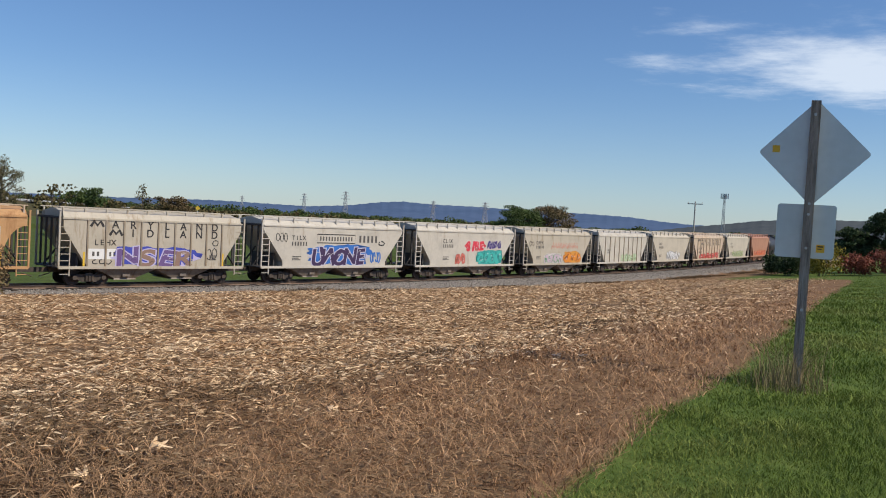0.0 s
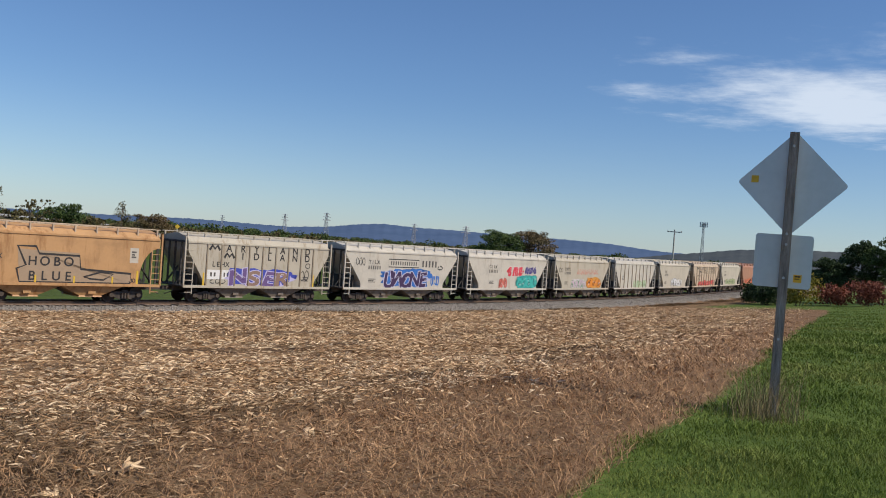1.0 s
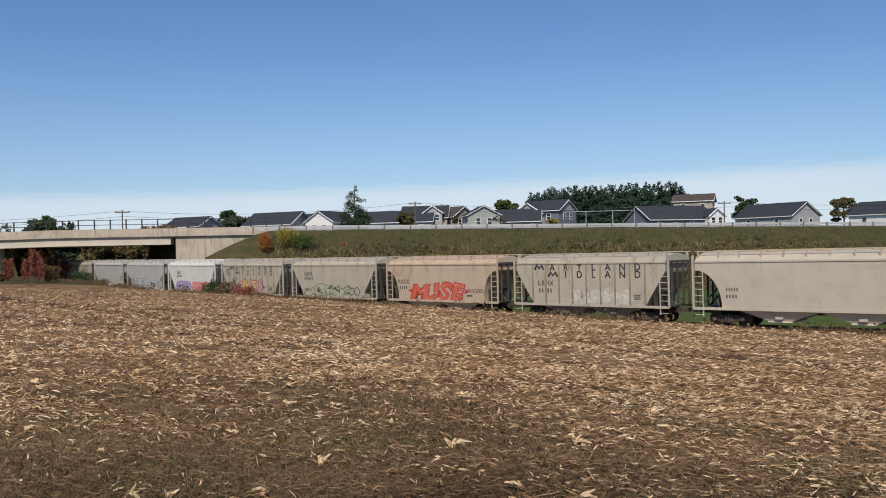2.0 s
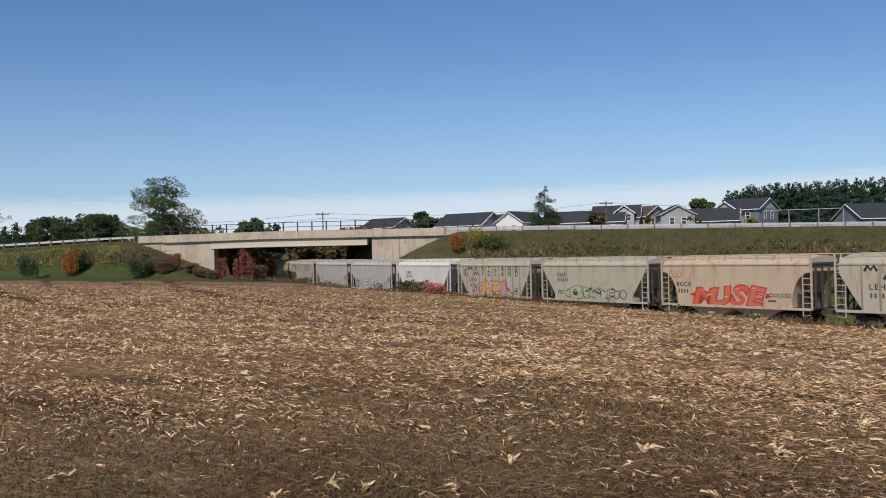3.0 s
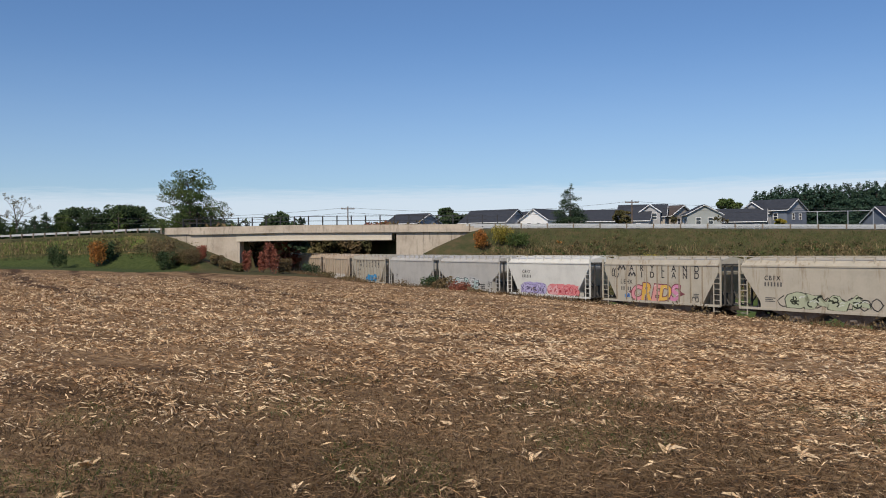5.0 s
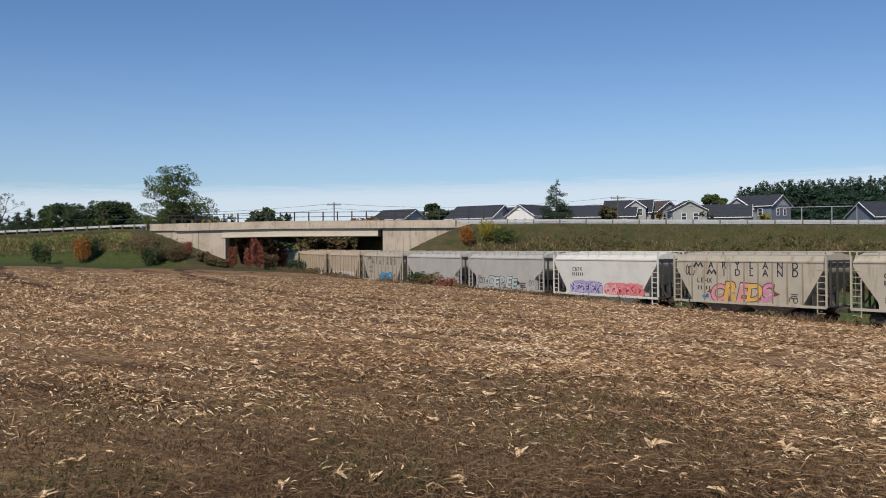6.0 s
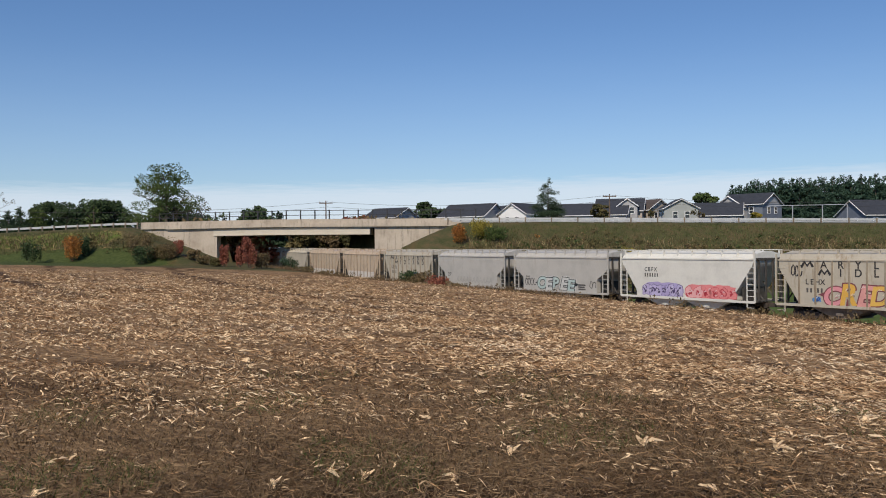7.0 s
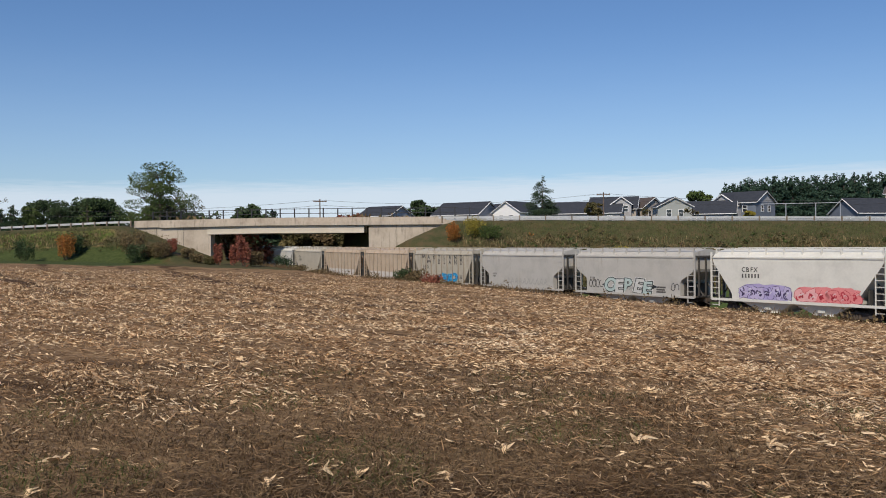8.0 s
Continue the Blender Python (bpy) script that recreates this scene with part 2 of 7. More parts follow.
TRK_X = _sum(np.cos(_th)) - 1.6 * np.sin(_th)
TRK_Y = _sum(np.sin(_th)) + 54.946 + 1.6 * np.cos(_th)


def rail_z(u):
    v = np.clip(np.asarray(u, float) / 100, -1.7, 1.7)
    return -4.958 + 0.098 * v + 0.327 * v ** 2


def track_pose(u):
    """Where the middle of the track lies at u metres along it, at the height of the rails, heading along it."""
    return (float(np.interp(u, TRK_U, TRK_X)), float(np.interp(u, TRK_U, TRK_Y)), float(rail_z(u)), math.degrees(float(bend(u))))


def to_track(x, y):
    """Nearest place along the track and the distance from it, positive on the field's side."""
    x, y = np.asarray(x, float).ravel(), np.asarray(y, float).ravel()
    u, c = np.empty_like(x), np.empty_like(x)
    tx, ty, tu = TRK_X[::4], TRK_Y[::4], TRK_U[::4]
    for i in range(0, len(x), 4000):
        a, b = x[i:i + 4000, None], y[i:i + 4000, None]
        k = np.argmin((a - tx) ** 2 + (b - ty) ** 2, axis=1)
        th = bend(tu[k])
        dx, dy = x[i:i + 4000] - tx[k], y[i:i + 4000] - ty[k]
        u[i:i + 4000] = tu[k] + dx * np.cos(th) + dy * np.sin(th)
        c[i:i + 4000] = dx * np.sin(th) - dy * np.cos(th)
    return u, c


ROAD_E = np.array((0.877, 0.480))
ROAD_N = np.array((-0.480, 0.877))
ROAD_0 = 136.5 * ROAD_N
BR0_S = -60.5
ROAD_S = (-400, -150, -88, -64, -40, 0, 21, 45, 64, 109, 190, 300, 420, 900)
ROAD_Z = (-4.0, 0.9, 3.03, 3.87, 4.15, 3.95, 3.64, 3.3, 3.0, 2.1, 0.53, -1.2, -2.6, -3.2)


def road_top(s):
    """Height of the guardrail's top along the road."""
    return np.interp(s, ROAD_S, ROAD_Z)


def to_road(x, y):
    x, y = np.asarray(x, float).ravel(), np.asarray(y, float).ravel()
    return x * ROAD_E[0] + y * ROAD_E[1], x * ROAD_N[0] + y * ROAD_N[1] - 136.5


def road_at(s, n, dz=0.0):
    p = ROAD_0 + s * ROAD_E + n * ROAD_N
    return (float(p[0]), float(p[1]), float(road_top(s)) + dz)


EDGE_U = (-300, -200, -150, -120, -100, -75, -50, -25, -10, 8, 25, 60, 100, 200)
EDGE_Z = (-0.6, -1.0, -1.5, -2.2, -2.8, -3.35, -3.58, -3.95, -4.38, -4.74, -4.86, -5.04, -5.0, -4.4)


def ground_z(x, y):
    shape = np.shape(x)
    u, c = to_track(x, y)
    s, n = to_road(x, y)
    zr = rail_z(u)
    ze = np.interp(u, EDGE_U, EDGE_Z)
    field = ze + (-1.65 - ze) * np.clip((c - 6.5) / 40.0, 0, 1)
    bed = zr - 0.21 - 0.54 * np.clip((np.abs(c) - 1.5) / 2.2, 0, 1)
    near = np.where(c > 6.5, field, bed + (ze - bed) * np.clip((c - 3.6) / 2.9, 0, 1) ** 1.3)
    far = bed - 0.1 * np.clip((-c - 3.8) / 3, 0, 1)
    far = np.where(u > 95, far + np.clip((-c - 5) / 40, 0, 1) * 0.8, far)
    base = np.where(c > 0, near, far)
    top = road_top(s) - 0.72
    bank = np.where(n < -2.5, top + (n + 2.5) * 0.46, top)
    # before the bridge's wing walls the bank falls away towards the opening
    cap = np.where(s < -35, top - np.clip(s + 60.5, 0, 40) * 0.38, top - np.clip(-11.0 - s, 0, 40) * 0.48)
    bank = np.where((s > -60.5) & (s < -11.0) & (n < 2.4), np.minimum(bank, cap), bank)
    # the cutting widens beyond the bridge
    half = 10.2 + np.clip((n - 14) * 0.9, 0, 60) * np.where(s < 0, 1, 0)
    z = np.where(np.abs(c) > half, np.maximum(base, bank), base)
    x, y = np.asarray(x, float).ravel(), np.asarray(y, float).ravel()
    swell = 0.05 * np.sin(x * 0.9 + 1.3 * np.sin(y * 0.31)) * np.sin(y * 0.7 + np.sin(x * 0.23))
    z = z + np.where(np.abs(c) > 7, swell * np.clip(np.hypot(x, y) / 4, 0, 1), 0)
    return z.reshape(shape)


def gz(x, y):
    return float(ground_z(np.array([x]), np.array([y]))[0])


def grass_line(x):
    """The mown grass begins on the camera's side of this line."""
    return np.where(x > 0, np.interp(x, (0, 5.1, 7.8, 13.6, 40, 83, 400), (1.9, 2.42, 2.78, 3.30, 7.3, 13.1, 56)), 1.9 - 0.25 * np.abs(x))


def polar(az, dist):
    a = radians(az)
    return dist * math.sin(a), dist * math.cos(a)


# ---- building helpers ----
def mesh_from(name, verts, faces, mats, smooth=False, index=None):
    me = bpy.data.meshes.new(name)
    me.from_pydata([tuple(v) for v in verts], [], [tuple(f) for f in faces])
    for m in mats if isinstance(mats, (list, tuple)) else [mats]:
        me.materials.append(m)
    if index is not None:
        me.polygons.foreach_set("material_index", index)
    if smooth:
        me.polygons.foreach_set("use_smooth", [True] * len(me.polygons))
    me.update()
    return me


def flat_mesh(name, verts, size, mat):
    """A mesh of loose faces of `size` corners each, from an array of corners."""
    verts = np.asarray(verts, np.float32).reshape(-1, 3)
    n = len(verts) // size
    me = bpy.data.meshes.new(name)
    me.vertices.add(len(verts))
    me.vertices.foreach_set("co", verts.ravel())
    me.loops.add(len(verts))
    me.loops.foreach_set("vertex_index", np.arange(len(verts), dtype=np.int32))
    me.polygons.add(n)
    me.polygons.foreach_set("loop_start", np.arange(0, n * size, size, dtype=np.int32))
    me.materials.append(mat)
    me.update(calc_edges=True)
    return me


class Shape:
    """Collects boxes, bars, discs and lofts into one mesh."""

    def __init__(self):
        self.v, self.f = [], []

    def add(self, verts, faces):
        k = len(self.v)
        self.v += [tuple(p) for p in verts]
        self.f += [tuple(i + k for i in f) for f in faces]
        return self

    def box(self, x0, x1, y0, y1, z0, z1):
        return self.add([(x, y, z) for z in (z0, z1) for y in (y0, y1) for x in (x0, x1)],
                        [(0, 2, 3, 1), (4, 5, 7, 6), (0, 1, 5, 4), (2, 6, 7, 3), (0, 4, 6, 2), (1, 3, 7, 5)])

    def bar(self, a, b, r, r2=None, sides=4):
        a, b = Vector(a), Vector(b)
        d = (b - a).normalized()
        p = d.orthogonal().normalized()
        q = d.cross(p)
        r2 = r if r2 is None else r2
        k = [p * math.cos(2 * math.pi * (i + 0.5) / sides) + q * math.sin(2 * math.pi * (i + 0.5) / sides) for i in range(sides)]
        vs = [a + e * r for e in k] + [b + e * r2 for e in k]
        fs = [(i, (i + 1) % sides, sides + (i + 1) % sides, sides + i) for i in range(sides)]
        return self.add(vs, fs + [tuple(range(sides - 1, -1, -1)), tuple(range(sides, 2 * sides))])

    def loft(self, rings, close=True):
        n = len(rings[0])
        vs = [p for r in rings for p in r]
        fs = []
        for j in range(len(rings) - 1):
            for i in range(n):
                fs.append((j * n + i, j * n + (i + 1) % n, (j + 1) * n + (i + 1) % n, (j + 1) * n + i))
        if close:
            fs += [tuple(range(n - 1, -1, -1)), tuple(range((len(rings) - 1) * n, len(rings) * n))]
        return self.add(vs, fs)

    def disc(self, x, y0, y1, z, r, sides=18):
        return self.bar((x, y0, z), (x, y1, z), r, r, sides)

    def mesh(self, name, mat, smooth=False):
        return mesh_from(name, self.v, self.f, mat, smooth)


MESHES = {}


def shared(key, make):
    if key not in MESHES:
        MESHES[key] = make()
    return MESHES[key]


def part(name, mesh, parent, m=None, label=""):
    ob = new(name, mesh)
    ob.parent = parent
    if m is not None:
        ob.matrix_basis = m
    return tagged(ob, label)


def thing(name, label, category, m=None, mesh=None, group="", kind=""):
    ob = new(name, mesh)
    if m is not None:
        ob.matrix_basis = m
    return tagged(ob, label, category, group, kind)


def structure(name, mesh, m=None, label=""):
    ob = new(name, mesh)
    if m is not None:
        ob.matrix_basis = m
    return tagged(ob, label, kind="structure")


# ---- ground: one sheet to the horizon ----
def ground_material():
    m = bpy.data.materials.new("field_and_verge")
    m.use_nodes = True
    n, l = m.node_tree.nodes, m.node_tree.links
    b = n["Principled BSDF"]
    b.inputs["Roughness"].default_value = 0.95
    b.inputs["Specular IOR Level"].default_value = 0.15
    co = n.new("ShaderNodeTexCoord")

    def noise(scale, detail=6, stretch=(1, 1, 1), rot=0.0, rough=0.6):
        mp = n.new("ShaderNodeMapping")
        mp.inputs["Scale"].default_value = stretch
        mp.inputs["Rotation"].default_value = (0, 0, rot)
        l.new(co.outputs["Object"], mp.inputs[0])
        k = n.new("ShaderNodeTexNoise")
        k.inputs["Scale"].default_value, k.inputs["Detail"].default_value, k.inputs["Roughness"].default_value = scale, detail, rough
        l.new(mp.outputs[0], k.inputs["Vector"])
        return k.outputs["Fac"]

    def ramp(fac, *stops):
        r = n.new("ShaderNodeValToRGB")
        e = r.color_ramp.elements
        while len(e) < len(stops):
            e.new(0.5)
        for i, (p, c) in enumerate(stops):
            e[i].position, e[i].color = p, (*c, 1)
        l.new(fac, r.inputs[0])
        return r.outputs[0]

    def mix(fac, a, c):
        k = n.new("ShaderNodeMix")
        k.data_type = "RGBA"
        l.new(fac, k.inputs[0])
        l.new(a, k.inputs[6])
        l.new(c, k.inputs[7])
        return k.outputs[2]

    def span(v, lo, hi):
        k = n.new("ShaderNodeMapRange")
        k.inputs[1].default_value, k.inputs[2].default_value = lo, hi
        l.new(v, k.inputs[0])
        return k.outputs[0]

    def attr(name):
        k = n.new("ShaderNodeAttribute")
        k.attribute_name = name
        return k.outputs["Fac"]

    rows = noise(0.9, 5, (0.18, 1.3, 1), radians(14))
    soil = ramp(noise(3.0, 8), (0.3, (0.055, 0.030, 0.014)), (0.7, (0.105, 0.060, 0.029)))
    litter = ramp(noise(9.0, 9, (0.5, 1.6, 1), radians(14), 0.75), (0.29, (0.085, 0.046, 0.022)), (0.45, (0.185, 0.110, 0.055)), (0.57, (0.36, 0.235, 0.125)), (0.71, (0.58, 0.42, 0.25)))
    field = mix(span(rows, 0.33, 0.53), soil, litter)
    dry = ramp(noise(6.0, 8), (0.3, (0.14, 0.078, 0.040)), (0.6, (0.255, 0.152, 0.080)), (0.8, (0.37, 0.24, 0.13)))
    green = ramp(noise(4.0, 9), (0.3, (0.06, 0.10, 0.018)), (0.55, (0.105, 0.155, 0.03)), (0.8, (0.16, 0.19, 0.05)))
    brush = ramp(noise(0.55, 10, (1, 1, 0.6), 0, 0.7), (0.28, (0.035, 0.048, 0.016)), (0.48, (0.075, 0.072, 0.032)), (0.62, (0.11, 0.082, 0.042)), (0.78, (0.07, 0.085, 0.028)))
    stone = ramp(noise(14.0, 6), (0.3, (0.13, 0.115, 0.10)), (0.7, (0.36, 0.33, 0.29)))
    lawn = ramp(noise(2.0, 8), (0.3, (0.038, 0.055, 0.016)), (0.7, (0.075, 0.094, 0.030)))
    wob = noise(1.1, 6)

    def soft(name, lo=0.35, hi=0.65):
        k = n.new("ShaderNodeMath")
        k.operation = "ADD"
        l.new(attr(name), k.inputs[0])
        q = n.new("ShaderNodeMath")
        q.operation = "MULTIPLY_ADD"
        q.inputs[1].default_value, q.inputs[2].default_value = 0.5, -0.25
        l.new(wob, q.inputs[0])
        l.new(q.outputs[0], k.inputs[1])
        return span(k.outputs[0], lo, hi)

    field = mix(soft("worn"), field, soil)
    out = mix(soft("dry"), field, dry)
    out = mix(soft("green"), out, green)
    out = mix(soft("brush"), out, brush)
    out = mix(soft("lawn"), out, lawn)
    out = mix(soft("stone"), out, stone)
    l.new(out, b.inputs["Base Color"])
    bp = n.new("ShaderNodeBump")
    bp.inputs["Strength"].default_value, bp.inputs["Distance"].default_value = 0.7, 0.08
    l.new(noise(11.0, 7), bp.inputs["Height"])
    l.new(bp.outputs[0], b.inputs["Normal"])
    return m


# wheel tracks along the field: their way beside the railway and width
TRACKS = (((-110, -69, -31, -10, 0, 60), (42.2, 42.6, 43.0, 44.6, 45.6, 49), 1.0), ((-110, -64, -39, -20, -9, 25, 110), (20, 25.7, 29, 32, 33.4, 34, 35), .75),
          ((-120, 120), (20.8, 20.2), .4), ((-120, 120), (14.9, 14.4), .4), ((-20, 120), (28.6, 29), .5), ((-110, -60, 0), (35, 37, 38.6), .4))


def wheel_tracks(u, c):
    """One in the bare wheel tracks, which run beside the railway, zero between them."""
    v = c + .35 * np.sin(u * .21) + .2 * np.sin(u * .53)
    return np.clip(sum(np.exp(-((v - np.interp(u, a, b)) / w) ** 2) for a, b, w in TRACKS), 0, 1) * np.where(c > 40, np.clip((-u - 2) / 30, .25, 1), 1) * .9



def build_ground():
    rings = np.concatenate([[0.0], np.geomspace(0.8, 38, 60), np.arange(39, 215, 1.0), np.geomspace(217, 4700, 60)])
    az = np.radians(np.concatenate([np.arange(-110, 112, 0.6), np.arange(116, 248, 6)]))
    R, A = np.meshgrid(rings, az, indexing="ij")
    X, Y = R * np.sin(A), R * np.cos(A)
    Z = ground_z(X, Y)
    x, y = X.ravel(), Y.ravel()
    u, c = to_track(x, y)
    s, nn = to_road(x, y)
    Zr = Z.ravel()
    nr, na = R.shape
    i = np.arange(nr - 1)[:, None] * na
    j = np.arange(na)[None, :]
    k = (j + 1) % na
    faces = np.stack([i + j, i + na + j, i + na + k, i + k], -1).reshape(-1, 4)
    me = bpy.data.meshes.new("ground")
    co = np.stack([x, y, Zr], 1).astype(np.float32)
    me.vertices.add(len(co))
    me.vertices.foreach_set("co", co.ravel())
    me.loops.add(faces.size)
    me.loops.foreach_set("vertex_index", faces[:, ::-1].ravel().astype(np.int32))
    me.polygons.add(len(faces))
    me.polygons.foreach_set("loop_start", np.arange(0, faces.size, 4, dtype=np.int32))
    me.polygons.foreach_set("use_smooth", np.ones(len(faces), bool))
    me.update(calc_edges=True)
    me.materials.append(ground_material())

    def mask(name, v):
        a = me.attributes.new(name, "FLOAT", "POINT")
        a.data.foreach_set("value", np.clip(v, 0, 1).astype(np.float32))

    far = np.hypot(x, y)
    g = grass_line(x)
    mown = np.clip((g - y) / 0.45 + 0.45, 0, 1) * np.where(x > -3, 1.0, 0.35)
    strip = np.clip((x - 88) / 12, 0, 1) * np.clip((c - 8) / 6, 0, 1)
    knoll = np.clip((-nn - 8.4) / 1.4, 0, 1) * np.clip((nn + 32) / 5, 0, 1) * np.clip((-s - 46) / 6, 0, 1) * np.where(c > 7, 1, 0)
    beyond = np.where((c < -4.5) & (nn < -24) & (far < 260), 1.0, 0.0)
    verge = np.clip(1.3 - np.abs(nn + 6.0) / 4.6, 0, 1) * np.where(far < 400, np.where(s < BR0_S, .62, .42), 0)
    mask("green", np.maximum.reduce([mown, strip, beyond, verge]))
    mask("lawn", np.maximum(knoll, beyond * .5))
    edge = np.clip(1.2 - np.abs(y - g - 1.6) / 2.2, 0, 1)
    near = np.clip(1.25 - (far - 4.2) / 3.4, 0, 1)
    trackside = np.clip(1.25 - np.abs(c - 5.6) / np.interp(u, (40, 80), (3.4, 2.6)), 0, 1)
    left = np.clip((5.5 - x) / 2.5, 0, 1)
    mask("dry", np.maximum.reduce([edge * (1 - left), near * (1 - left), trackside, np.where(y < g, 0.6, 0)]))
    mask("brush", np.where((nn > -27) & (verge < 0.5) & (np.abs(c) > 3.6) & (knoll < 0.5), 1.0, 0) * np.where(c > 0, np.clip((nn + 26) / 4, 0, 1), 1.0))
    mask("worn", np.maximum(wheel_tracks(u, c) * np.where(c > 7, 1, 0), near * left))
    mask("stone", np.clip((np.where(c > 0, np.interp(u, (20, 50, 80), (2.3, 2.9, 4.1)), 4.1) - np.abs(c)) / 0.8, 0, 1))
    structure("ground", me, label="harvested corn field with mown verge and brushy bank")


build_ground()


# ---- the railway line ----
def build_track():
    us = np.arange(-200, 260.1, 2.0)
    for side in (-1, 1):
        rings = []
        for u in us:
            x, y, z, h = track_pose(u)
            a = radians(h)
            o = 0.75 * side
            prof = ((-0.07, -0.17), (0.07, -0.17), (0.04, -0.13), (0.015, -0.11), (0.015, -0.04), (0.036, -0.03), (0.036, 0), (-0.036, 0), (-0.036, -0.03), (-0.015, -0.04), (-0.015, -0.11), (-0.04, -0.13))
            rings.append([(x - math.sin(a) * (o + p), y + math.cos(a) * (o + p), z + q) for p, q in prof])
        structure("rail", Shape().loft(rings).mesh("rail", M_RAIL), label="brown-sided steel rail on wooden ties")
    me = Shape().box(-0.11, 0.11, -1.3, 1.3, -0.35, -0.175).mesh("tie", M_TIE)
    ties = structure("railway_ties", None, label="row of dark wooden railway ties")
    rng = random.Random(4)
    for k in range(290):
        x, y, z, h = track_pose(14 + k * 0.55)
        part("tie", me, ties, pose(x, y, z, 0, 0, h + rng.uniform(-1, 1)))
    # ballast stones on the shoulder that shows
    r = np.random.RandomState(3)
    n = 26000
    u = r.uniform(15, 190, n)
    c = np.minimum(np.clip(r.normal(2.5, 0.75, n), 1.35, 4.4), np.interp(u, (20, 50, 85), (2.2, 2.8, 4.4)) + r.uniform(-.5, .1, n))
    th = bend(u)
    x = np.interp(u, TRK_U, TRK_X) + c * np.sin(th)
    y = np.interp(u, TRK_U, TRK_Y) - c * np.cos(th)
    z = ground_z(x, y)
    size = r.uniform(0.03, 0.075, n)
    tet = np.array(((1, 0, -0.3), (-0.5, 0.87, -0.3), (-0.5, -0.87, -0.3), (0, 0, 0.9)))
    tri = tet[[0, 1, 3, 1, 2, 3, 2, 0, 3]]
    a = r.uniform(0, 6.28, n)
    ca, sa_ = np.cos(a)[:, None], np.sin(a)[:, None]
    V = np.stack([tri[:, 0] * ca - tri[:, 1] * sa_, tri[:, 0] * sa_ + tri[:, 1] * ca, np.broadcast_to(tri[:, 2], (n, 9))], -1) * size[:, None, None]
    V += np.stack([x, y, z + 0.01], 1)[:, None]
    tagged(new("ballast", flat_mesh("ballast", V, 3, M_BALLAST)), "pale grey crushed stone ballast under the rails", "ballast", kind="stuff")


# ---- covered hopper cars ----
SILL, EAVE, ROOF = 1.14, 4.22, 4.40
HALF_W = 1.55


def half_length(kind, L, z):
    """Half length of the hopper's body at height z: the ends slope in towards the bottom."""
    top, bot = L / 2 - 0.12, L / 2 - 0.135 * L
    t = min(1, max(0, (z - SILL) / (3.35 - SILL)))
    if kind == "ribbed":
        t = min(1, max(0, (z - SILL) / (3.3 - SILL)))
        return bot + (top - 0.1 - bot) * t
    if kind == "arched":
        return bot + 0.2 + (top - bot - 0.2) * (1 - math.sqrt(max(0, 1 - t * t)))
    if kind == "notched":
        t = min(1, max(0, (z - 2.15) / 0.7))
        return bot + 0.35 + (top - bot - 0.35) * t
    t = min(1, max(0, (z - SILL - 0.35) / (3.2 - SILL)))
    return bot + (top - bot) * t


def body_mesh(kind, L, mat):
    def make():
        zs = [SILL, 1.3] + [1.4 + 0.2 * i for i in range(12)] + [EAVE - 0.32, EAVE - 0.3, EAVE, EAVE + 0.06, ROOF - 0.04, ROOF]
        rings = []
        for z in zs:
            a = half_length(kind, L, min(z, 3.7))
            if z <= EAVE - 0.32:
                w = HALF_W
            elif z <= EAVE:
                w = HALF_W - 0.06 - (0.30 if kind != "ribbed" else 0.10) * ((z - EAVE + 0.3) / 0.3) ** 1.4
            else:
                w = (HALF_W - 0.45) * (1 - 0.75 * (z - EAVE) / (ROOF - EAVE))
            rings.append([(-a, -w, z), (a, -w, z), (a, w, z), (-a, w, z)])
        return Shape().loft(rings).mesh("body_" + kind, mat)
    return shared((kind, L, mat.name), make)


def paint_patch(name, pts, mat, parent, lift, label=""):
    """A flat painted shape on the car's field side; pts in metres along and up."""
    y = -HALF_W - lift
    me = bpy.data.meshes.new(name)
    bm = bmesh.new()
    vs = [bm.verts.new((x, y, z)) for x, z in pts]
    bm.faces.new(vs)
    bmesh.ops.triangulate(bm, faces=bm.faces[:])
    bm.normal_update()
    for f in bm.faces:
        if f.normal.y > 0:
            f.normal_flip()
    bm.to_mesh(me)
    bm.free()
    me.materials.append(mat)
    return part(name, me, parent, label=label)


PAINTS = {}


def paint(rgb):
    if rgb not in PAINTS:
        PAINTS[rgb] = material("spray_paint", (tuple(c * 0.85 for c in rgb), rgb), 1.6, 0.6, grime=0.12)
    return PAINTS[rgb]


def blob(rng, x0, x1, z0, z1, n=22, rough=0.16):
    cx, cz, rx, rz = (x0 + x1) / 2, (z0 + z1) / 2, (x1 - x0) / 2, (z1 - z0) / 2
    out = []
    for i in range(n):
        a = 2 * math.pi * i / n
        k = 1 + rng.uniform(-rough, rough * 0.6)
        # squarish outline
        ca, sa_ = math.cos(a), math.sin(a)
        q = 1 / max(abs(ca), abs(sa_)) ** 0.55
        out.append((cx + rx * ca * q * k * 0.92, max(SILL + 0.02, cz + rz * sa_ * q * k * 0.92)))
    return out


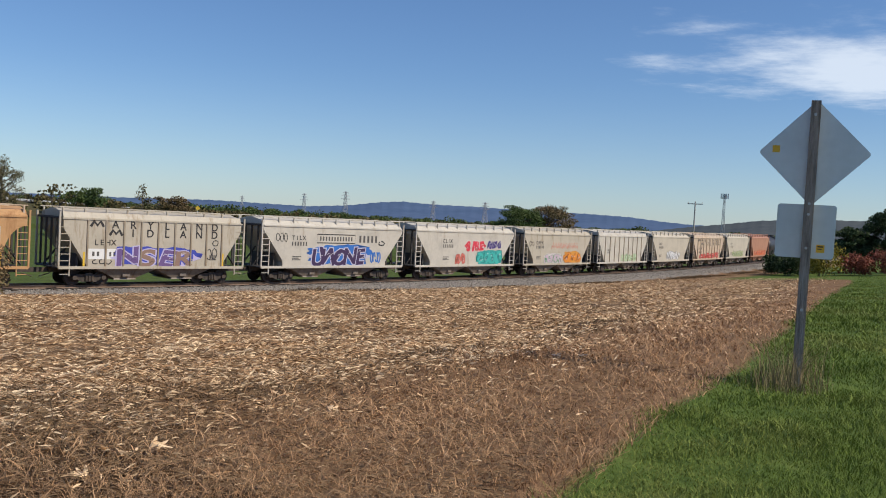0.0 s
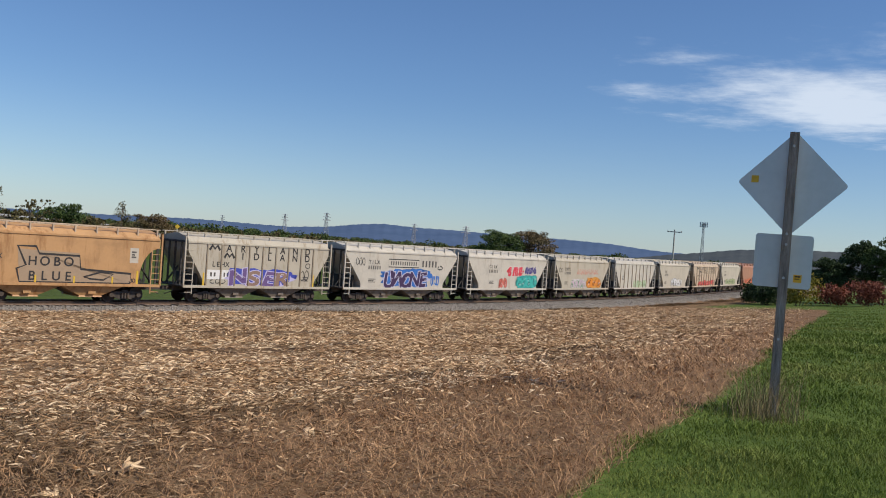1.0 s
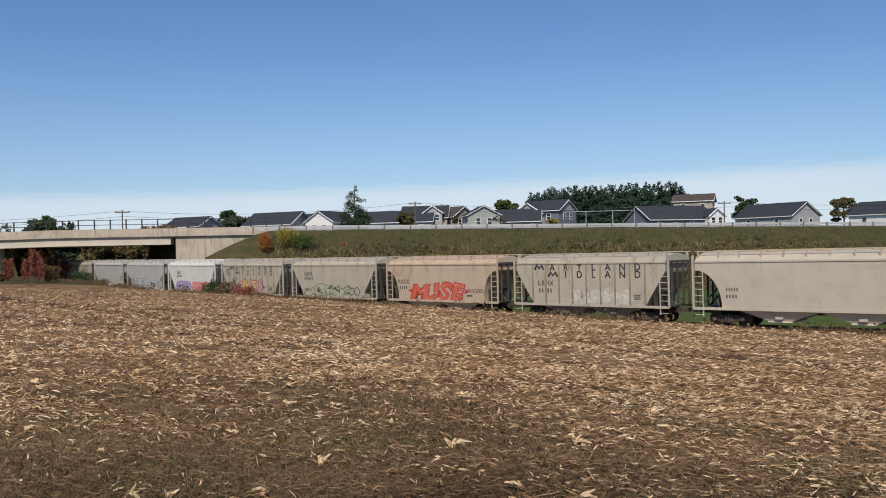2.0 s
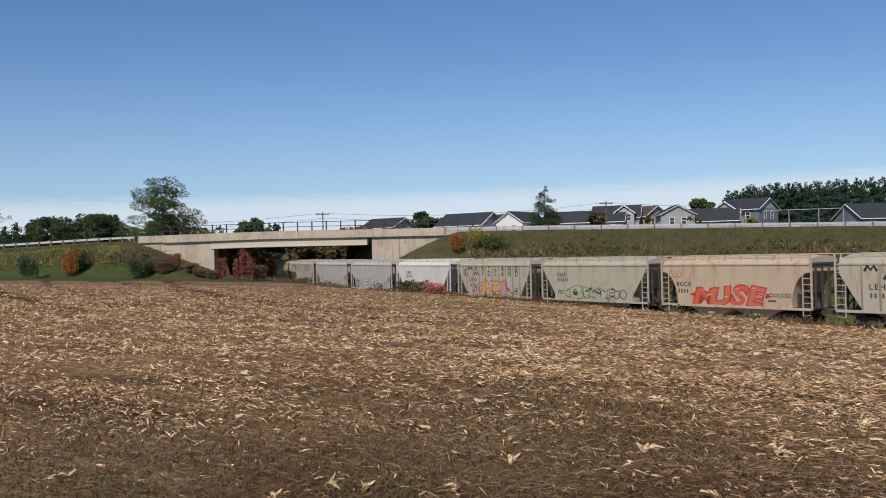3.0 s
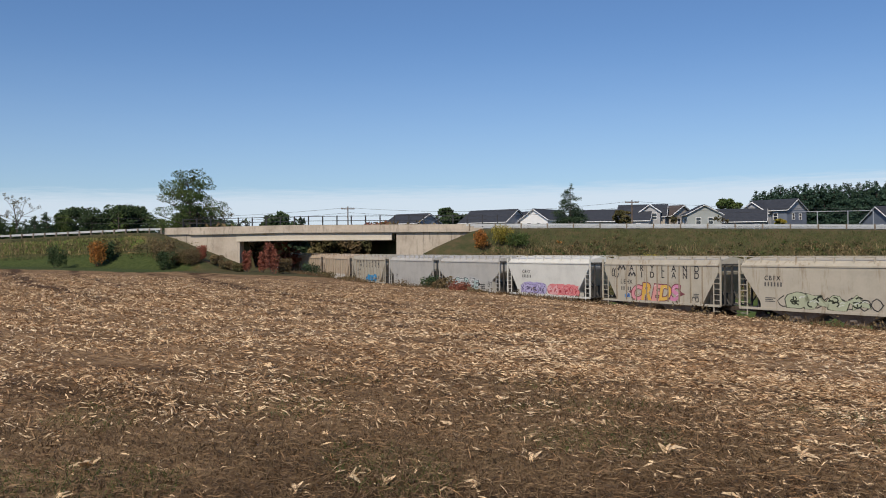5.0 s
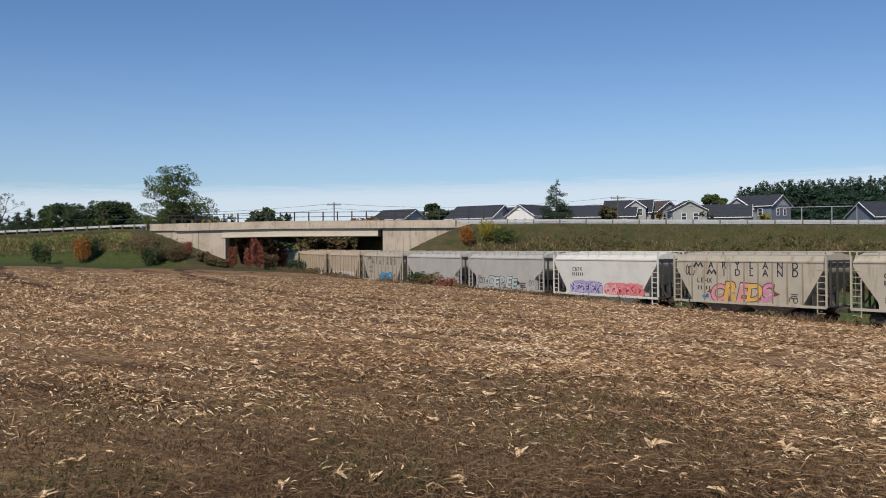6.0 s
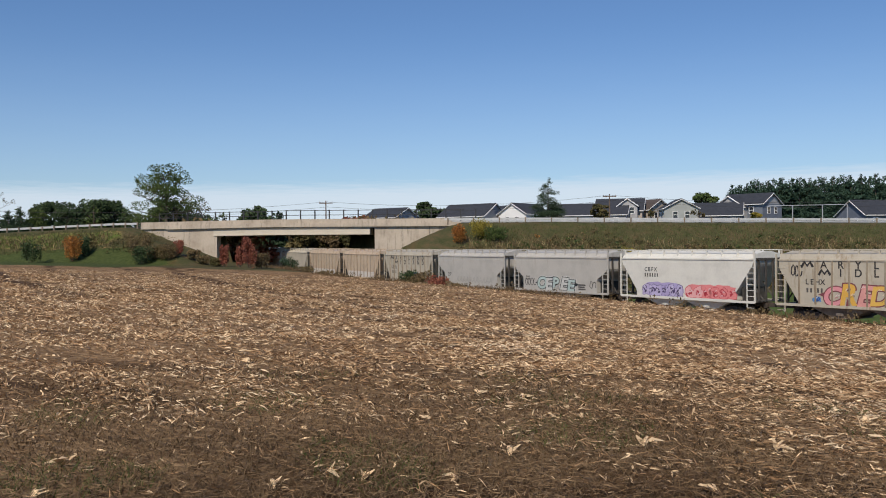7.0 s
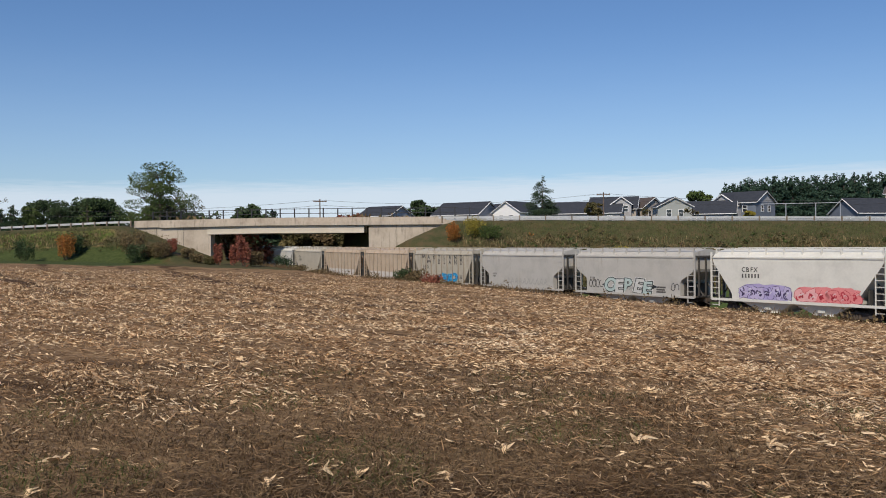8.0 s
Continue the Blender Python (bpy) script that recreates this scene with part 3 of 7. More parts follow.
def many_strokes(name, lines, r, mat, parent, lift, label=""):
    """Painted lines, each one a strip of its own with joined corners."""
    y = -HALF_W - lift
    for pts in lines:
        closed = pts[0] == pts[-1]
        vs, fs = [], []
        n = len(pts)
        for i, (x, z) in enumerate(pts):
            p = pts[i - 1] if i else (pts[-2] if closed else pts[0])
            q = pts[i + 1] if i < n - 1 else (pts[1] if closed else pts[-1])
            d = Vector((q[0] - p[0], q[1] - p[1]))
            d = d.normalized() if d.length > 1e-6 else Vector((1, 0))
            vs += [(x - d.y * r, y, z + d.x * r), (x + d.y * r, y, z - d.x * r)]
            if i:
                k = 2 * i
                fs.append((k - 2, k - 1, k + 1, k))
        part(name, mesh_from(name, vs, fs, mat), parent, label=label)


def graffiti(car, x0, x1, z0, z1, n, fill, outline, halo=None, seed=1, second=None):
    """A sprayed piece: a cloud behind, n interlocking letter-like forms with outlines, and inner cuts."""
    rng = random.Random(seed)
    if halo:
        paint_patch("graffiti_cloud", blob(rng, x0 - 0.25, x1 + 0.25, z0 - 0.1, z1 + 0.15, 40, 0.14), paint(halo), car, 0.010)
    w = (x1 - x0) / n
    for i in range(n):
        a, b = x0 + i * w - 0.05 * w, x0 + (i + 1) * w + 0.09 * w
        lo, hi = z0 + rng.uniform(0, 0.1) * (z1 - z0), z1 - rng.uniform(0, 0.14) * (z1 - z0)
        lean = rng.uniform(-0.10, 0.16) * w
        m, zm = (a + b) / 2, (lo + hi) / 2
        rx, rz = (b - a) / 2, (hi - lo) / 2
        k = rng.choice((9, 11, 13))
        form = []
        for q in range(k):
            an = 2 * math.pi * (q + rng.uniform(-.25, .25)) / k
            rad = rng.choice((.45, .75, 1.0, 1.15)) if q % 2 else rng.uniform(.85, 1.15)
            ca, sn = math.cos(an), math.sin(an)
            sq = 1 / max(abs(ca), abs(sn)) ** .7
            form.append((m + rx * rad * ca * sq + lean * sn, zm + rz * rad * sn * sq))
        pts = [(x, min(z1 + 0.1, max(SILL + 0.03, z))) for x, z in form]
        colour = second if second and rng.random() < 0.4 else fill
        paint_patch("graffiti_edge", [(m + (x - m) * 1.09, max(SILL + .02, zm + (z - zm) * 1.08)) for x, z in pts], paint(outline), car, 0.012)
        paint_patch("graffiti_letter", pts, paint(colour), car, 0.014 + 0.001 * (i % 2))
        lines = []
        lines.append([(m - .35 * rx, zm + rng.uniform(-.5, .4) * rz), (m, zm + rng.uniform(-.3, .5) * rz), (m + .3 * rx, zm + rng.uniform(-.6, .2) * rz)])
        lines.append([(m + rng.uniform(-.3, .3) * rx, zm - .5 * rz), (m + rng.uniform(-.2, .3) * rx, zm - .1 * rz)])
        for _ in range(3):
            px, pz, r0, a0 = m + rng.uniform(-.5, .5) * rx, zm + rng.uniform(-.5, .5) * rz, rng.uniform(.15, .38), rng.uniform(0, 6.28)
            lines.append([(px + r0 * rx * math.cos(a0 + k * .7), pz + r0 * 1.2 * rz * math.sin(a0 + k * .7)) for k in range(rng.choice((4, 5, 6)))])
        light = tuple(0.5 * c + 0.4 for c in colour)
        for _ in range(2):
            px, pz = m + rng.uniform(-.6, .5) * rx, zm + rng.uniform(-.6, .5) * rz
            many_strokes("graffiti_highlight", [[(px, pz), (px + .18 * rx, pz + .22 * rz), (px + .45 * rx, pz + rng.uniform(-.1, .4) * rz)]], 0.03, paint(light), car, 0.021)
        many_strokes("graffiti_outline", lines, 0.045, paint(outline), car, 0.019)


def glyph(ch, mat, thick, lean):
    """One letter of the built-in font, one metre in size, drawn thick."""
    def make():
        cu = bpy.data.curves.new("letter", "FONT")
        cu.body, cu.size, cu.align_x, cu.offset, cu.extrude, cu.shear = ch, 1.0, "CENTER", thick, 0.001, lean
        ob = bpy.data.objects.new("letter", cu)
        scene.collection.objects.link(ob)
        me = bpy.data.meshes.new_from_object(ob.evaluated_get(bpy.context.evaluated_depsgraph_get()))
        bpy.data.objects.remove(ob)
        me.materials.clear()
        me.materials.append(mat)
        return me
    return shared(("glyph", ch, mat.name, thick, lean), make)


def sprayed_word(car, word, x0, x1, z0, z1, fills, outline, rim=None, halo=None, seed=1, jig=7):
    """Sprayed letters that lean and crowd each other: a cloud, a pale rim, a dark outline and the fill."""
    rng = random.Random(seed)
    if halo:
        paint_patch("graffiti_cloud", blob(rng, x0 - .75, x1 + .7, z0 - .05, z1 + .26, 46, .2), paint(halo), car, .010)
    w = (x1 - x0) / len(word)
    for i, ch in enumerate(word):
        x = x0 + (i + .5) * w
        hz = (z1 - z0) * rng.uniform(.92, 1.14)
        lean = round(rng.uniform(.0, .28), 2)
        m = pose(x - .12 * w, 0, z0 + rng.uniform(-.04, .08), 90, 0, 0) @ pose(0, 0, 0, 0, 0, rng.uniform(-jig, jig)) @ Matrix.Diagonal((w / .62 * rng.uniform(1.0, 1.22), hz / .76, 1, 1))
        fill = paint(fills[i % len(fills)])
        for name, mat, thick, lift in (("graffiti_rim", rim and paint(rim), .115, .010), ("graffiti_outline", paint(outline), .08, .013), ("graffiti_letter", fill, .035, .017)):
            if mat:
                part(name, glyph(ch, mat, thick, lean), car, Matrix.Translation((0, -HALF_W - lift - .0006 * (i % 2), 0)) @ m)
        pale, dark = paint(tuple(.45 * q + .45 for q in fills[i % len(fills)])), paint(tuple(.6 * q for q in fills[i % len(fills)]))
        for mat, px, pz in ((pale, x - .22 * w, z0 + hz * rng.uniform(.55, .8)), (dark, x + .05 * w, z0 + hz * rng.uniform(.1, .3)), (pale, x + .12 * w, z0 + hz * rng.uniform(.3, .6))):
            many_strokes("graffiti_highlight", [[(px, pz), (px + .1 * w, pz + .1 * hz), (px + .26 * w, pz + .07 * hz)]], .022, mat, car, .020)
    # spikes that run out at both ends
    for x, d in ((x0 - .05 * w, -1), (x1, 1)):
        zc = (z0 + z1) / 2
        paint_patch("graffiti_spike", [(x, zc - .2), (x + d * .5 * w, zc - .02), (x + d * .12 * w, zc + .12), (x, zc + .25)], paint(outline), car, .0115)


def scrawl(car, x0, x1, z0, z1, mat, seed, loops=8, r=.03):
    """A thin hand-drawn tag of loops and spikes."""
    rng = random.Random(seed)
    lines = []
    for i in range(loops):
        x = x0 + (x1 - x0) * (i + .5) / loops
        w = (x1 - x0) / loops * .55
        a0 = rng.uniform(0, 6.28)
        n = rng.choice((6, 8, 9))
        lines.append([(x + w * math.cos(a0 + .8 * k) * rng.uniform(.6, 1), (z0 + z1) / 2 + (z1 - z0) / 2 * math.sin(a0 + .8 * k) * rng.uniform(.7, 1)) for k in range(n)])
    many_strokes("scribble", lines, r, mat, car, .007)


def bars(car, x0, z0, widths, height, mat=None, gap=0.05):
    """Small stencilled lines that cannot be read, as plain bars."""
    for i, w in enumerate(widths):
        n = max(2, round(w / (height * 0.86))) if height > 0.15 else 1
        step = w / n
        z = z0 - i * (height + gap)
        for k in range(n):
            a, b = x0 + k * step, x0 + (k + (0.5 if n > 1 else 1)) * step
            paint_patch("stencil", [(a, z), (b, z), (b, z + height), (a, z + height)], mat or M_STENCIL, car, 0.006)


def letters(car, text, x, z, size, mat, step=None, lift=0.006, name="lettering", thick=0.0):
    """Letters of the built-in font, standing on the car's field side."""
    for i, ch in enumerate(text):
        if ch == " ":
            continue
        key = ("font", ch, size, mat.name, thick)

        def make():
            cu = bpy.data.curves.new("letter", "FONT")
            cu.body, cu.size, cu.align_x, cu.offset = ch, size, "CENTER", thick
            cu.extrude = 0.001
            ob = bpy.data.objects.new("letter", cu)
            scene.collection.objects.link(ob)
            me = bpy.data.meshes.new_from_object(ob.evaluated_get(bpy.context.evaluated_depsgraph_get()))
            bpy.data.objects.remove(ob)
            me.materials.clear()
            me.materials.append(mat)
            return me
        part(name, shared(key, make), car, pose(x + i * (step or size * 0.72), -HALF_W - lift, z, 90, 0, 0))


def truck_meshes():
    side = Shape()
    for y0, y1 in ((-1.12, -0.98),):
        side.loft([[(-1.0, y, 0.55), (-1.0, y, 0.36), (-0.72, y, 0.36), (-0.42, y, 0.20), (0.42, y, 0.20), (0.72, y, 0.36), (1.0, y, 0.36), (1.0, y, 0.55), (0.55, y, 0.66), (-0.55, y, 0.66)] for y in (y0, y1)])
    box = Shape()
    box.disc(0, -1.2, -1.0, 0.457, 0.14, 10)
    spring = Shape()
    for x in (-0.18, 0.0, 0.18):
        spring.disc(x, -1.16, -1.06, 0.42, 0.02, 6)
        spring.bar((x, -1.15, 0.26), (x, -1.15, 0.58), 0.075, 0.075, 8)
    wheel = Shape().disc(0, -0.83, -0.70, 0, 0.457, 22).disc(0, -0.70, -0.67, 0, 0.49, 22).disc(0, -0.90, -0.83, 0, 0.13, 10)
    wheel.disc(0, 0.70, 0.83, 0, 0.457, 22).disc(0, 0.67, 0.70, 0, 0.49, 22).disc(0, -0.7, 0.7, 0, 0.08, 8)
    for k in range(5):
        a = 2 * math.pi * k / 5
        wheel.disc(0.27 * math.cos(a), -0.845, -0.83, 0.27 * math.sin(a), 0.05, 6)
    bolster = Shape().box(-0.2, 0.2, -1.1, 1.1, 0.42, 0.72)
    return {"side_frame": side.mesh("side_frame", M_STEEL), "bearing": box.mesh("bearing", M_STEEL), "spring": spring.mesh("spring", M_STEEL),
            "wheelset": wheel.mesh("wheelset", M_WHEEL), "bolster": bolster.mesh("bolster", M_STEEL)}


TRUCK = truck_meshes()


def add_truck(car, x):
    t = part("truck", TRUCK["bolster"], car, pose(x, 0, 0))
    for turn in (0, 180):
        part("side_frame", TRUCK["side_frame"], t, pose(0, 0, 0, 0, 0, turn))
        for dx in (-0.86, 0.86):
            part("bearing_cap", TRUCK["bearing"], t, pose(0, 0, 0, 0, 0, turn) @ pose(dx, 0, 0))
        part("spring_nest", TRUCK["spring"], t, pose(0, 0, 0, 0, 0, turn))
    for dx in (-0.86, 0.86):
        part("wheelset", TRUCK["wheelset"], t, pose(dx, 0, 0.457))


def hopper_car(L, kind, mat, label, roof_mat=None, cap_mat=None):
    car = thing("hopper_car", label, "freight car", group="cars of the freight train")
    part("body", body_mesh(kind, L, mat), car)
    rail_mat = roof_mat or mat
    h = L / 2
    # side sills, end platforms and posts
    key = ("frame", L, kind, mat.name)
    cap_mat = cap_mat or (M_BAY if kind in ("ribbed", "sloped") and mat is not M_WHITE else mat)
    for sgn in (-1, 1):
        part("side_sill", shared(key + ("sill", sgn), lambda: Shape().box(-h, h, sgn * HALF_W - 0.05, sgn * HALF_W + 0.05, SILL - 0.16, SILL).mesh("side_sill", mat)), car)
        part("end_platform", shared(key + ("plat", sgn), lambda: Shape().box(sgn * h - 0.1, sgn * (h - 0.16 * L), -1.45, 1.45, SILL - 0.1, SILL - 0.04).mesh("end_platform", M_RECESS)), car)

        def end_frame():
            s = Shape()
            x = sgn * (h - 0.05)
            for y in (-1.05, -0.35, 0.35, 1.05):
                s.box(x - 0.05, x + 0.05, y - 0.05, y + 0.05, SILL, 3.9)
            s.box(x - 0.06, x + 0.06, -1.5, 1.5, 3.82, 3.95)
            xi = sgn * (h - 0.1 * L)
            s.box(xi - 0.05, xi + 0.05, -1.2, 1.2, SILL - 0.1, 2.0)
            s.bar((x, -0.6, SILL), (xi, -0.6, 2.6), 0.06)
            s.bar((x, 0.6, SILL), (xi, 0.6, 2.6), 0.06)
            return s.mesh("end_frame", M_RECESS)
        part("end_frame", shared(key + ("end", sgn), end_frame), car, label="steel end bracing, coloured dark for recess shade")
        for sy in (-1, 1):
            part("corner_post", shared(key + ("post", sgn, sy), lambda: Shape().box(sgn * h - 0.05, sgn * h + 0.05, sy * HALF_W - 0.05, sy * HALF_W + 0.05, SILL - 0.1, EAVE).mesh("corner_post", mat)), car)

            def ladder():
                x1 = sgn * (h - 0.62)
                return Shape().box(x1 - 0.03, x1 + 0.03, sy * HALF_W - 0.03, sy * HALF_W + 0.03, SILL - 0.55, EAVE - (1.35 if kind != "arched" else 1.0)).mesh("ladder", mat)

            def rung():
                x0, x1 = sgn * (h - 0.08), sgn * (h - 0.62)
                return Shape().box(min(x0, x1), max(x0, x1), sy * HALF_W - 0.02, sy * HALF_W + 0.02, -0.02, 0.02).mesh("rung", mat)
            if sy < 0:
                lad = part("ladder", shared(key + ("ladder", sgn), ladder), car)
                for i in range(8):
                    part("rung", shared(key + ("rung", sgn), rung), lad, pose(0, 0, SILL - 0.45 + i * 0.38))
        part("coupler", shared(("coupler", L, sgn), lambda: Shape().box(min(sgn * (h - 0.3), sgn * (h + 0.82)), max(sgn * (h - 0.3), sgn * (h + 0.82)), -0.14, 0.14, 0.72, 0.98).bar((sgn * h, -0.5, 0.7), (sgn * (h + 0.6), -0.4, 0.5), 0.03).mesh("coupler", M_STEEL)), car)

    # roof: eave strips on brackets, running board along the middle, hatch trough
    def eaves(sy):
        s = Shape().box(-h + 0.05, h - 0.05, sy * 1.32 - 0.05, sy * 1.32 + 0.05, EAVE + 0.22, EAVE + 0.27)
        k = int(L / 1.3)
        for i in range(k + 1):
            x = -h + 0.25 + (L - 0.5) * i / k
            s.box(x - 0.04, x + 0.04, sy * 1.30 - 0.07, sy * 1.30 + 0.04, EAVE - 0.24, EAVE + 0.22)
        return s.mesh("roof_walk", rail_mat)
    for sy in (-1, 1):
        part("roof_walk", shared(key + ("eaves", sy), lambda: eaves(sy)), car)
    hatch = Shape().box(-h + 0.7, h - 0.7, -0.32, 0.32, ROOF - 0.06, ROOF + 0.01)
    for i in range(5):
        x = -h + 1.4 + (L - 2.8) * i / 4
        hatch.box(x - 0.35, x + 0.35, -0.38, 0.38, ROOF, ROOF + 0.07)
    part("roof_hatch", shared(key + ("hatch",), lambda: hatch.mesh("roof_hatch", rail_mat)), car)
    # the seam strip under the roof
    for sy in (-1, 1):
        part("top_chord", shared(key + ("chord", sy), lambda: Shape().box(-h + 0.14, h - 0.14, min(sy * HALF_W, sy * HALF_W + sy * 0.05), max(sy * HALF_W, sy * HALF_W + sy * 0.05), EAVE - 0.42, EAVE - 0.34).mesh("top_chord", mat)), car)
    # two discharge hoppers under the frame

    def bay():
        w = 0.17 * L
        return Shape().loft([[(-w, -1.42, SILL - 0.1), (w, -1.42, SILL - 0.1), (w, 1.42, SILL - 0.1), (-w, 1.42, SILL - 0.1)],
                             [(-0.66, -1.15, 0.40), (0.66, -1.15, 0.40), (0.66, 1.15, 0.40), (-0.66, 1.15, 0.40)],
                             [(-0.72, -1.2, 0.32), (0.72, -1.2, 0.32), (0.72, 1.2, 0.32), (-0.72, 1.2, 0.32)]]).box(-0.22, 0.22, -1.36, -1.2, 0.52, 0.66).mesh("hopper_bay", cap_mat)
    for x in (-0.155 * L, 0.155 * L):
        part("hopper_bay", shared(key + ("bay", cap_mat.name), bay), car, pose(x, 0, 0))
    part("centre_sill", shared(("centre", L), lambda: Shape().box(-h, h, -0.3, 0.3, 0.72, 1.0).mesh("centre_sill", M_STEEL)), car)
    if kind == "ribbed":
        n = 9
        b = L / 2 - 0.135 * L
        for i in range(n):
            x = -b + 2 * b * i / (n - 1)
            for sy in (-1, 1):
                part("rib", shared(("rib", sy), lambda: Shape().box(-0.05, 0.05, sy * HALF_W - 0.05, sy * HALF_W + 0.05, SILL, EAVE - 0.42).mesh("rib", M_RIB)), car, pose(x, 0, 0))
    add_truck(car, -h + 2.0)
    add_truck(car, h - 2.0)
    return car


def zigzag(car, x, z, w, h):
    """The road's angular mark, as a plain shape."""
    lines = [[(x - w / 2, z), (x - w / 4, z + h), (x, z + h * 0.25), (x + w / 4, z + h), (x + w / 2, z)]]
    many_strokes("emblem", lines, 0.085, M_INK, car, 0.005)


def road_car(L, mat, label, numbered=True):
    """The ribbed cars with two spread-out rows of letters, one to a panel."""
    car = hopper_car(L, "ribbed", mat, label)
    b = L / 2 - 0.135 * L
    p = 2 * b / 8
    x = [-b + p * (i + 0.5) for i in range(8)]
    zigzag(car, x[0], 3.42, 0.78, 0.3)
    letters(car, "ARYLAND", x[1], 3.36, 0.64, M_INK, step=p, thick=0.012)
    zigzag(car, x[1] + 0.05, 2.94, 0.78, 0.3)
    letters(car, "IDLAND", x[2], 2.88, 0.64, M_INK, step=p, thick=0.012)
    letters(car, "LE", x[0] - 0.02, 2.36, 0.46, M_INK, step=.34, thick=.008)
    letters(car, "HX", x[1] - 0.42, 2.36, 0.46, M_INK, step=.34, thick=.008)
    if numbered:
        bars(car, x[0] - 0.06, 1.86, (0.5,), 0.28)
        bars(car, x[1] - 0.45, 1.86, (0.5,), 0.28)
    bars(car, x[7] - 0.3, 1.75, (0.5, 0.45, 0.5), 0.07)
    return car


# length along the track at time zero: start and end of each car's side
SPEED = 9.264
CARS = {}
build_track()


def stencils(car, L, x, code=""):
    """Stencilled code letters, the car's number as plain bars, and small print."""
    if code:
        letters(car, code, x + .14, 2.93, .42, M_INK, step=.31, thick=.008)
    else:
        bars(car, x, 2.95, (0.95,), 0.26)
    bars(car, x, 2.53, (1.45,), 0.27)
    bars(car, x + 0.05, 1.75, (0.8, 0.6, 0.75), 0.06)


def build_train():
    def put(k, left, right, make):
        CARS[k] = (make(round(right - left, 2)), (left + right) / 2)

    def smooth(mat, label, kind="sloped", roof=None):
        def make(L):
            car = hopper_car(L, kind, mat, label, roof)
            stencils(car, L, -L / 2 + 0.17 * L)
            return car
        return make

    # the leading cars, towards the far curve
    def c0(L):
        car = road_car(L, M_TAN, "beige ribbed covered hopper with black letters and violet graffiti", False)
        paint_patch("number_panel", [(-L * .36, 1.55), (-L * .20, 1.55), (-L * .20, 2.15), (-L * .36, 2.15)], paint((0.8, 0.8, 0.78)), car, 0.004)
        bars(car, -L * .34, 1.72, (0.55,), 0.26)
        bars(car, -L * .255, 1.72, (0.5,), 0.26)
        sprayed_word(car, "NSER", -2.4, 2.4, 1.2, 2.1, ((0.15, 0.09, 0.25), (0.28, 0.18, 0.14)), (0.50, 0.46, 0.70), None, (0.05, 0.07, 0.42), 11, 12)
        scrawl(car, -4.1, -2.9, 1.25, 1.55, M_INK, 4, 3)
        scrawl(car, 3.3, 4.1, 1.5, 2.3, M_INK, 9, 2)
        scrawl(car, 3.7, 4.2, 2.4, 2.8, M_INK, 12, 1)
        yellow_marks(car, L)
        return car

    def c1(L):
        car = hopper_car(L, "sloped", M_DIRTY, "white covered hopper with dark violet graffiti on blue")
        stencils(car, L, -L / 2 + 0.19 * L, "TILX")
        sprayed_word(car, "UWONE", -2.2, 2.8, 1.2, 2.45, ((0.05, 0.025, 0.085),), (0.50, 0.49, 0.62), None, (0.03, 0.15, 0.50), 5, 5)
        scrawl(car, 3.3, 4.3, 1.3, 2.2, paint((0.03, 0.15, 0.5)), 3, 4, .06)
        scrawl(car, 4.0, 4.7, 2.6, 3.0, M_INK, 16, 1, .05)
        many_strokes("scribble", [[(-1.9, 2.75), (1.7, 2.75), (1.7, 3.35), (-1.9, 3.35), (-1.9, 2.75)]], 0.035, M_INK, car, 0.005)
        bars(car, -1.65, 2.9, (3.2,), 0.3)
        bars(car, 2.1, 2.82, (2.0,), 0.5)
        scrawl(car, -5.5, -4.5, 2.75, 3.4, M_INK, 27, 3)
        return car

    def c2(L):
        car = hopper_car(L, "sloped", M_DIRTY, "white covered hopper with red and teal graffiti")
        stencils(car, L, -L / 2 + 0.25 * L, "CLIX")
        sprayed_word(car, "SIRE", -0.2, 2.2, 2.35, 3.1, ((0.70, 0.05, 0.08),), (0.6, 0.03, 0.05), (0.75, 0.68, 0.66), None, 9, 6)
        graffiti(car, 2.7, 4.6, 2.45, 3.15, 4, (0.06, 0.04, 0.20), (0.2, 0.18, 0.3), None, 3)
        graffiti(car, 1.3, 4.7, 1.1, 2.3, 4, (0.05, 0.45, 0.40), (0.02, 0.2, 0.2), (0.04, 0.36, 0.33), 8)
        graffiti(car, -1.6, -0.4, 1.2, 2.1, 2, (0.62, 0.16, 0.12), (0.3, 0.08, 0.06), None, 21)
        return car

    def c3(L):
        car = hopper_car(L, "sloped", M_TAN, "beige covered hopper with orange and pink graffiti")
        stencils(car, L, -L / 2 + 0.17 * L, "CBFX")
        scrawl(car, -5.4, -4.5, 2.7, 3.2, M_INK, 21, 2)
        graffiti(car, 1.0, 4.2, 1.1, 2.2, 3, (0.70, 0.25, 0.03), (0.15, 0.05, 0.02), (0.66, 0.3, 0.05), 31)
        graffiti(car, -2.6, 0.6, 1.1, 2.0, 5, (0.55, 0.42, 0.5), (0.08, 0.3, 0.12), (0.6, 0.55, 0.55), 14)
        many_strokes("scribble", [[(-1.4 + i * .5, 2.5 + .25 * (i % 2)), (-1.1 + i * .5, 3.1), (-0.9 + i * .5, 2.55), (-1.2 + i * .5, 2.75)] for i in range(10)], 0.04, paint((0.62, 0.2, 0.15)), car, 0.006)
        return car

    def c4(L):
        car = hopper_car(L, "ribbed", M_DIRTY, "dirty white ribbed covered hopper with faint green graffiti")
        graffiti(car, -0.5, 3.3, 1.1, 2.0, 5, (0.45, 0.55, 0.35), (0.25, 0.36, 0.2), None, 17)
        bars(car, -4, 2.3, (0.8, 0.6), 0.2)
        return car

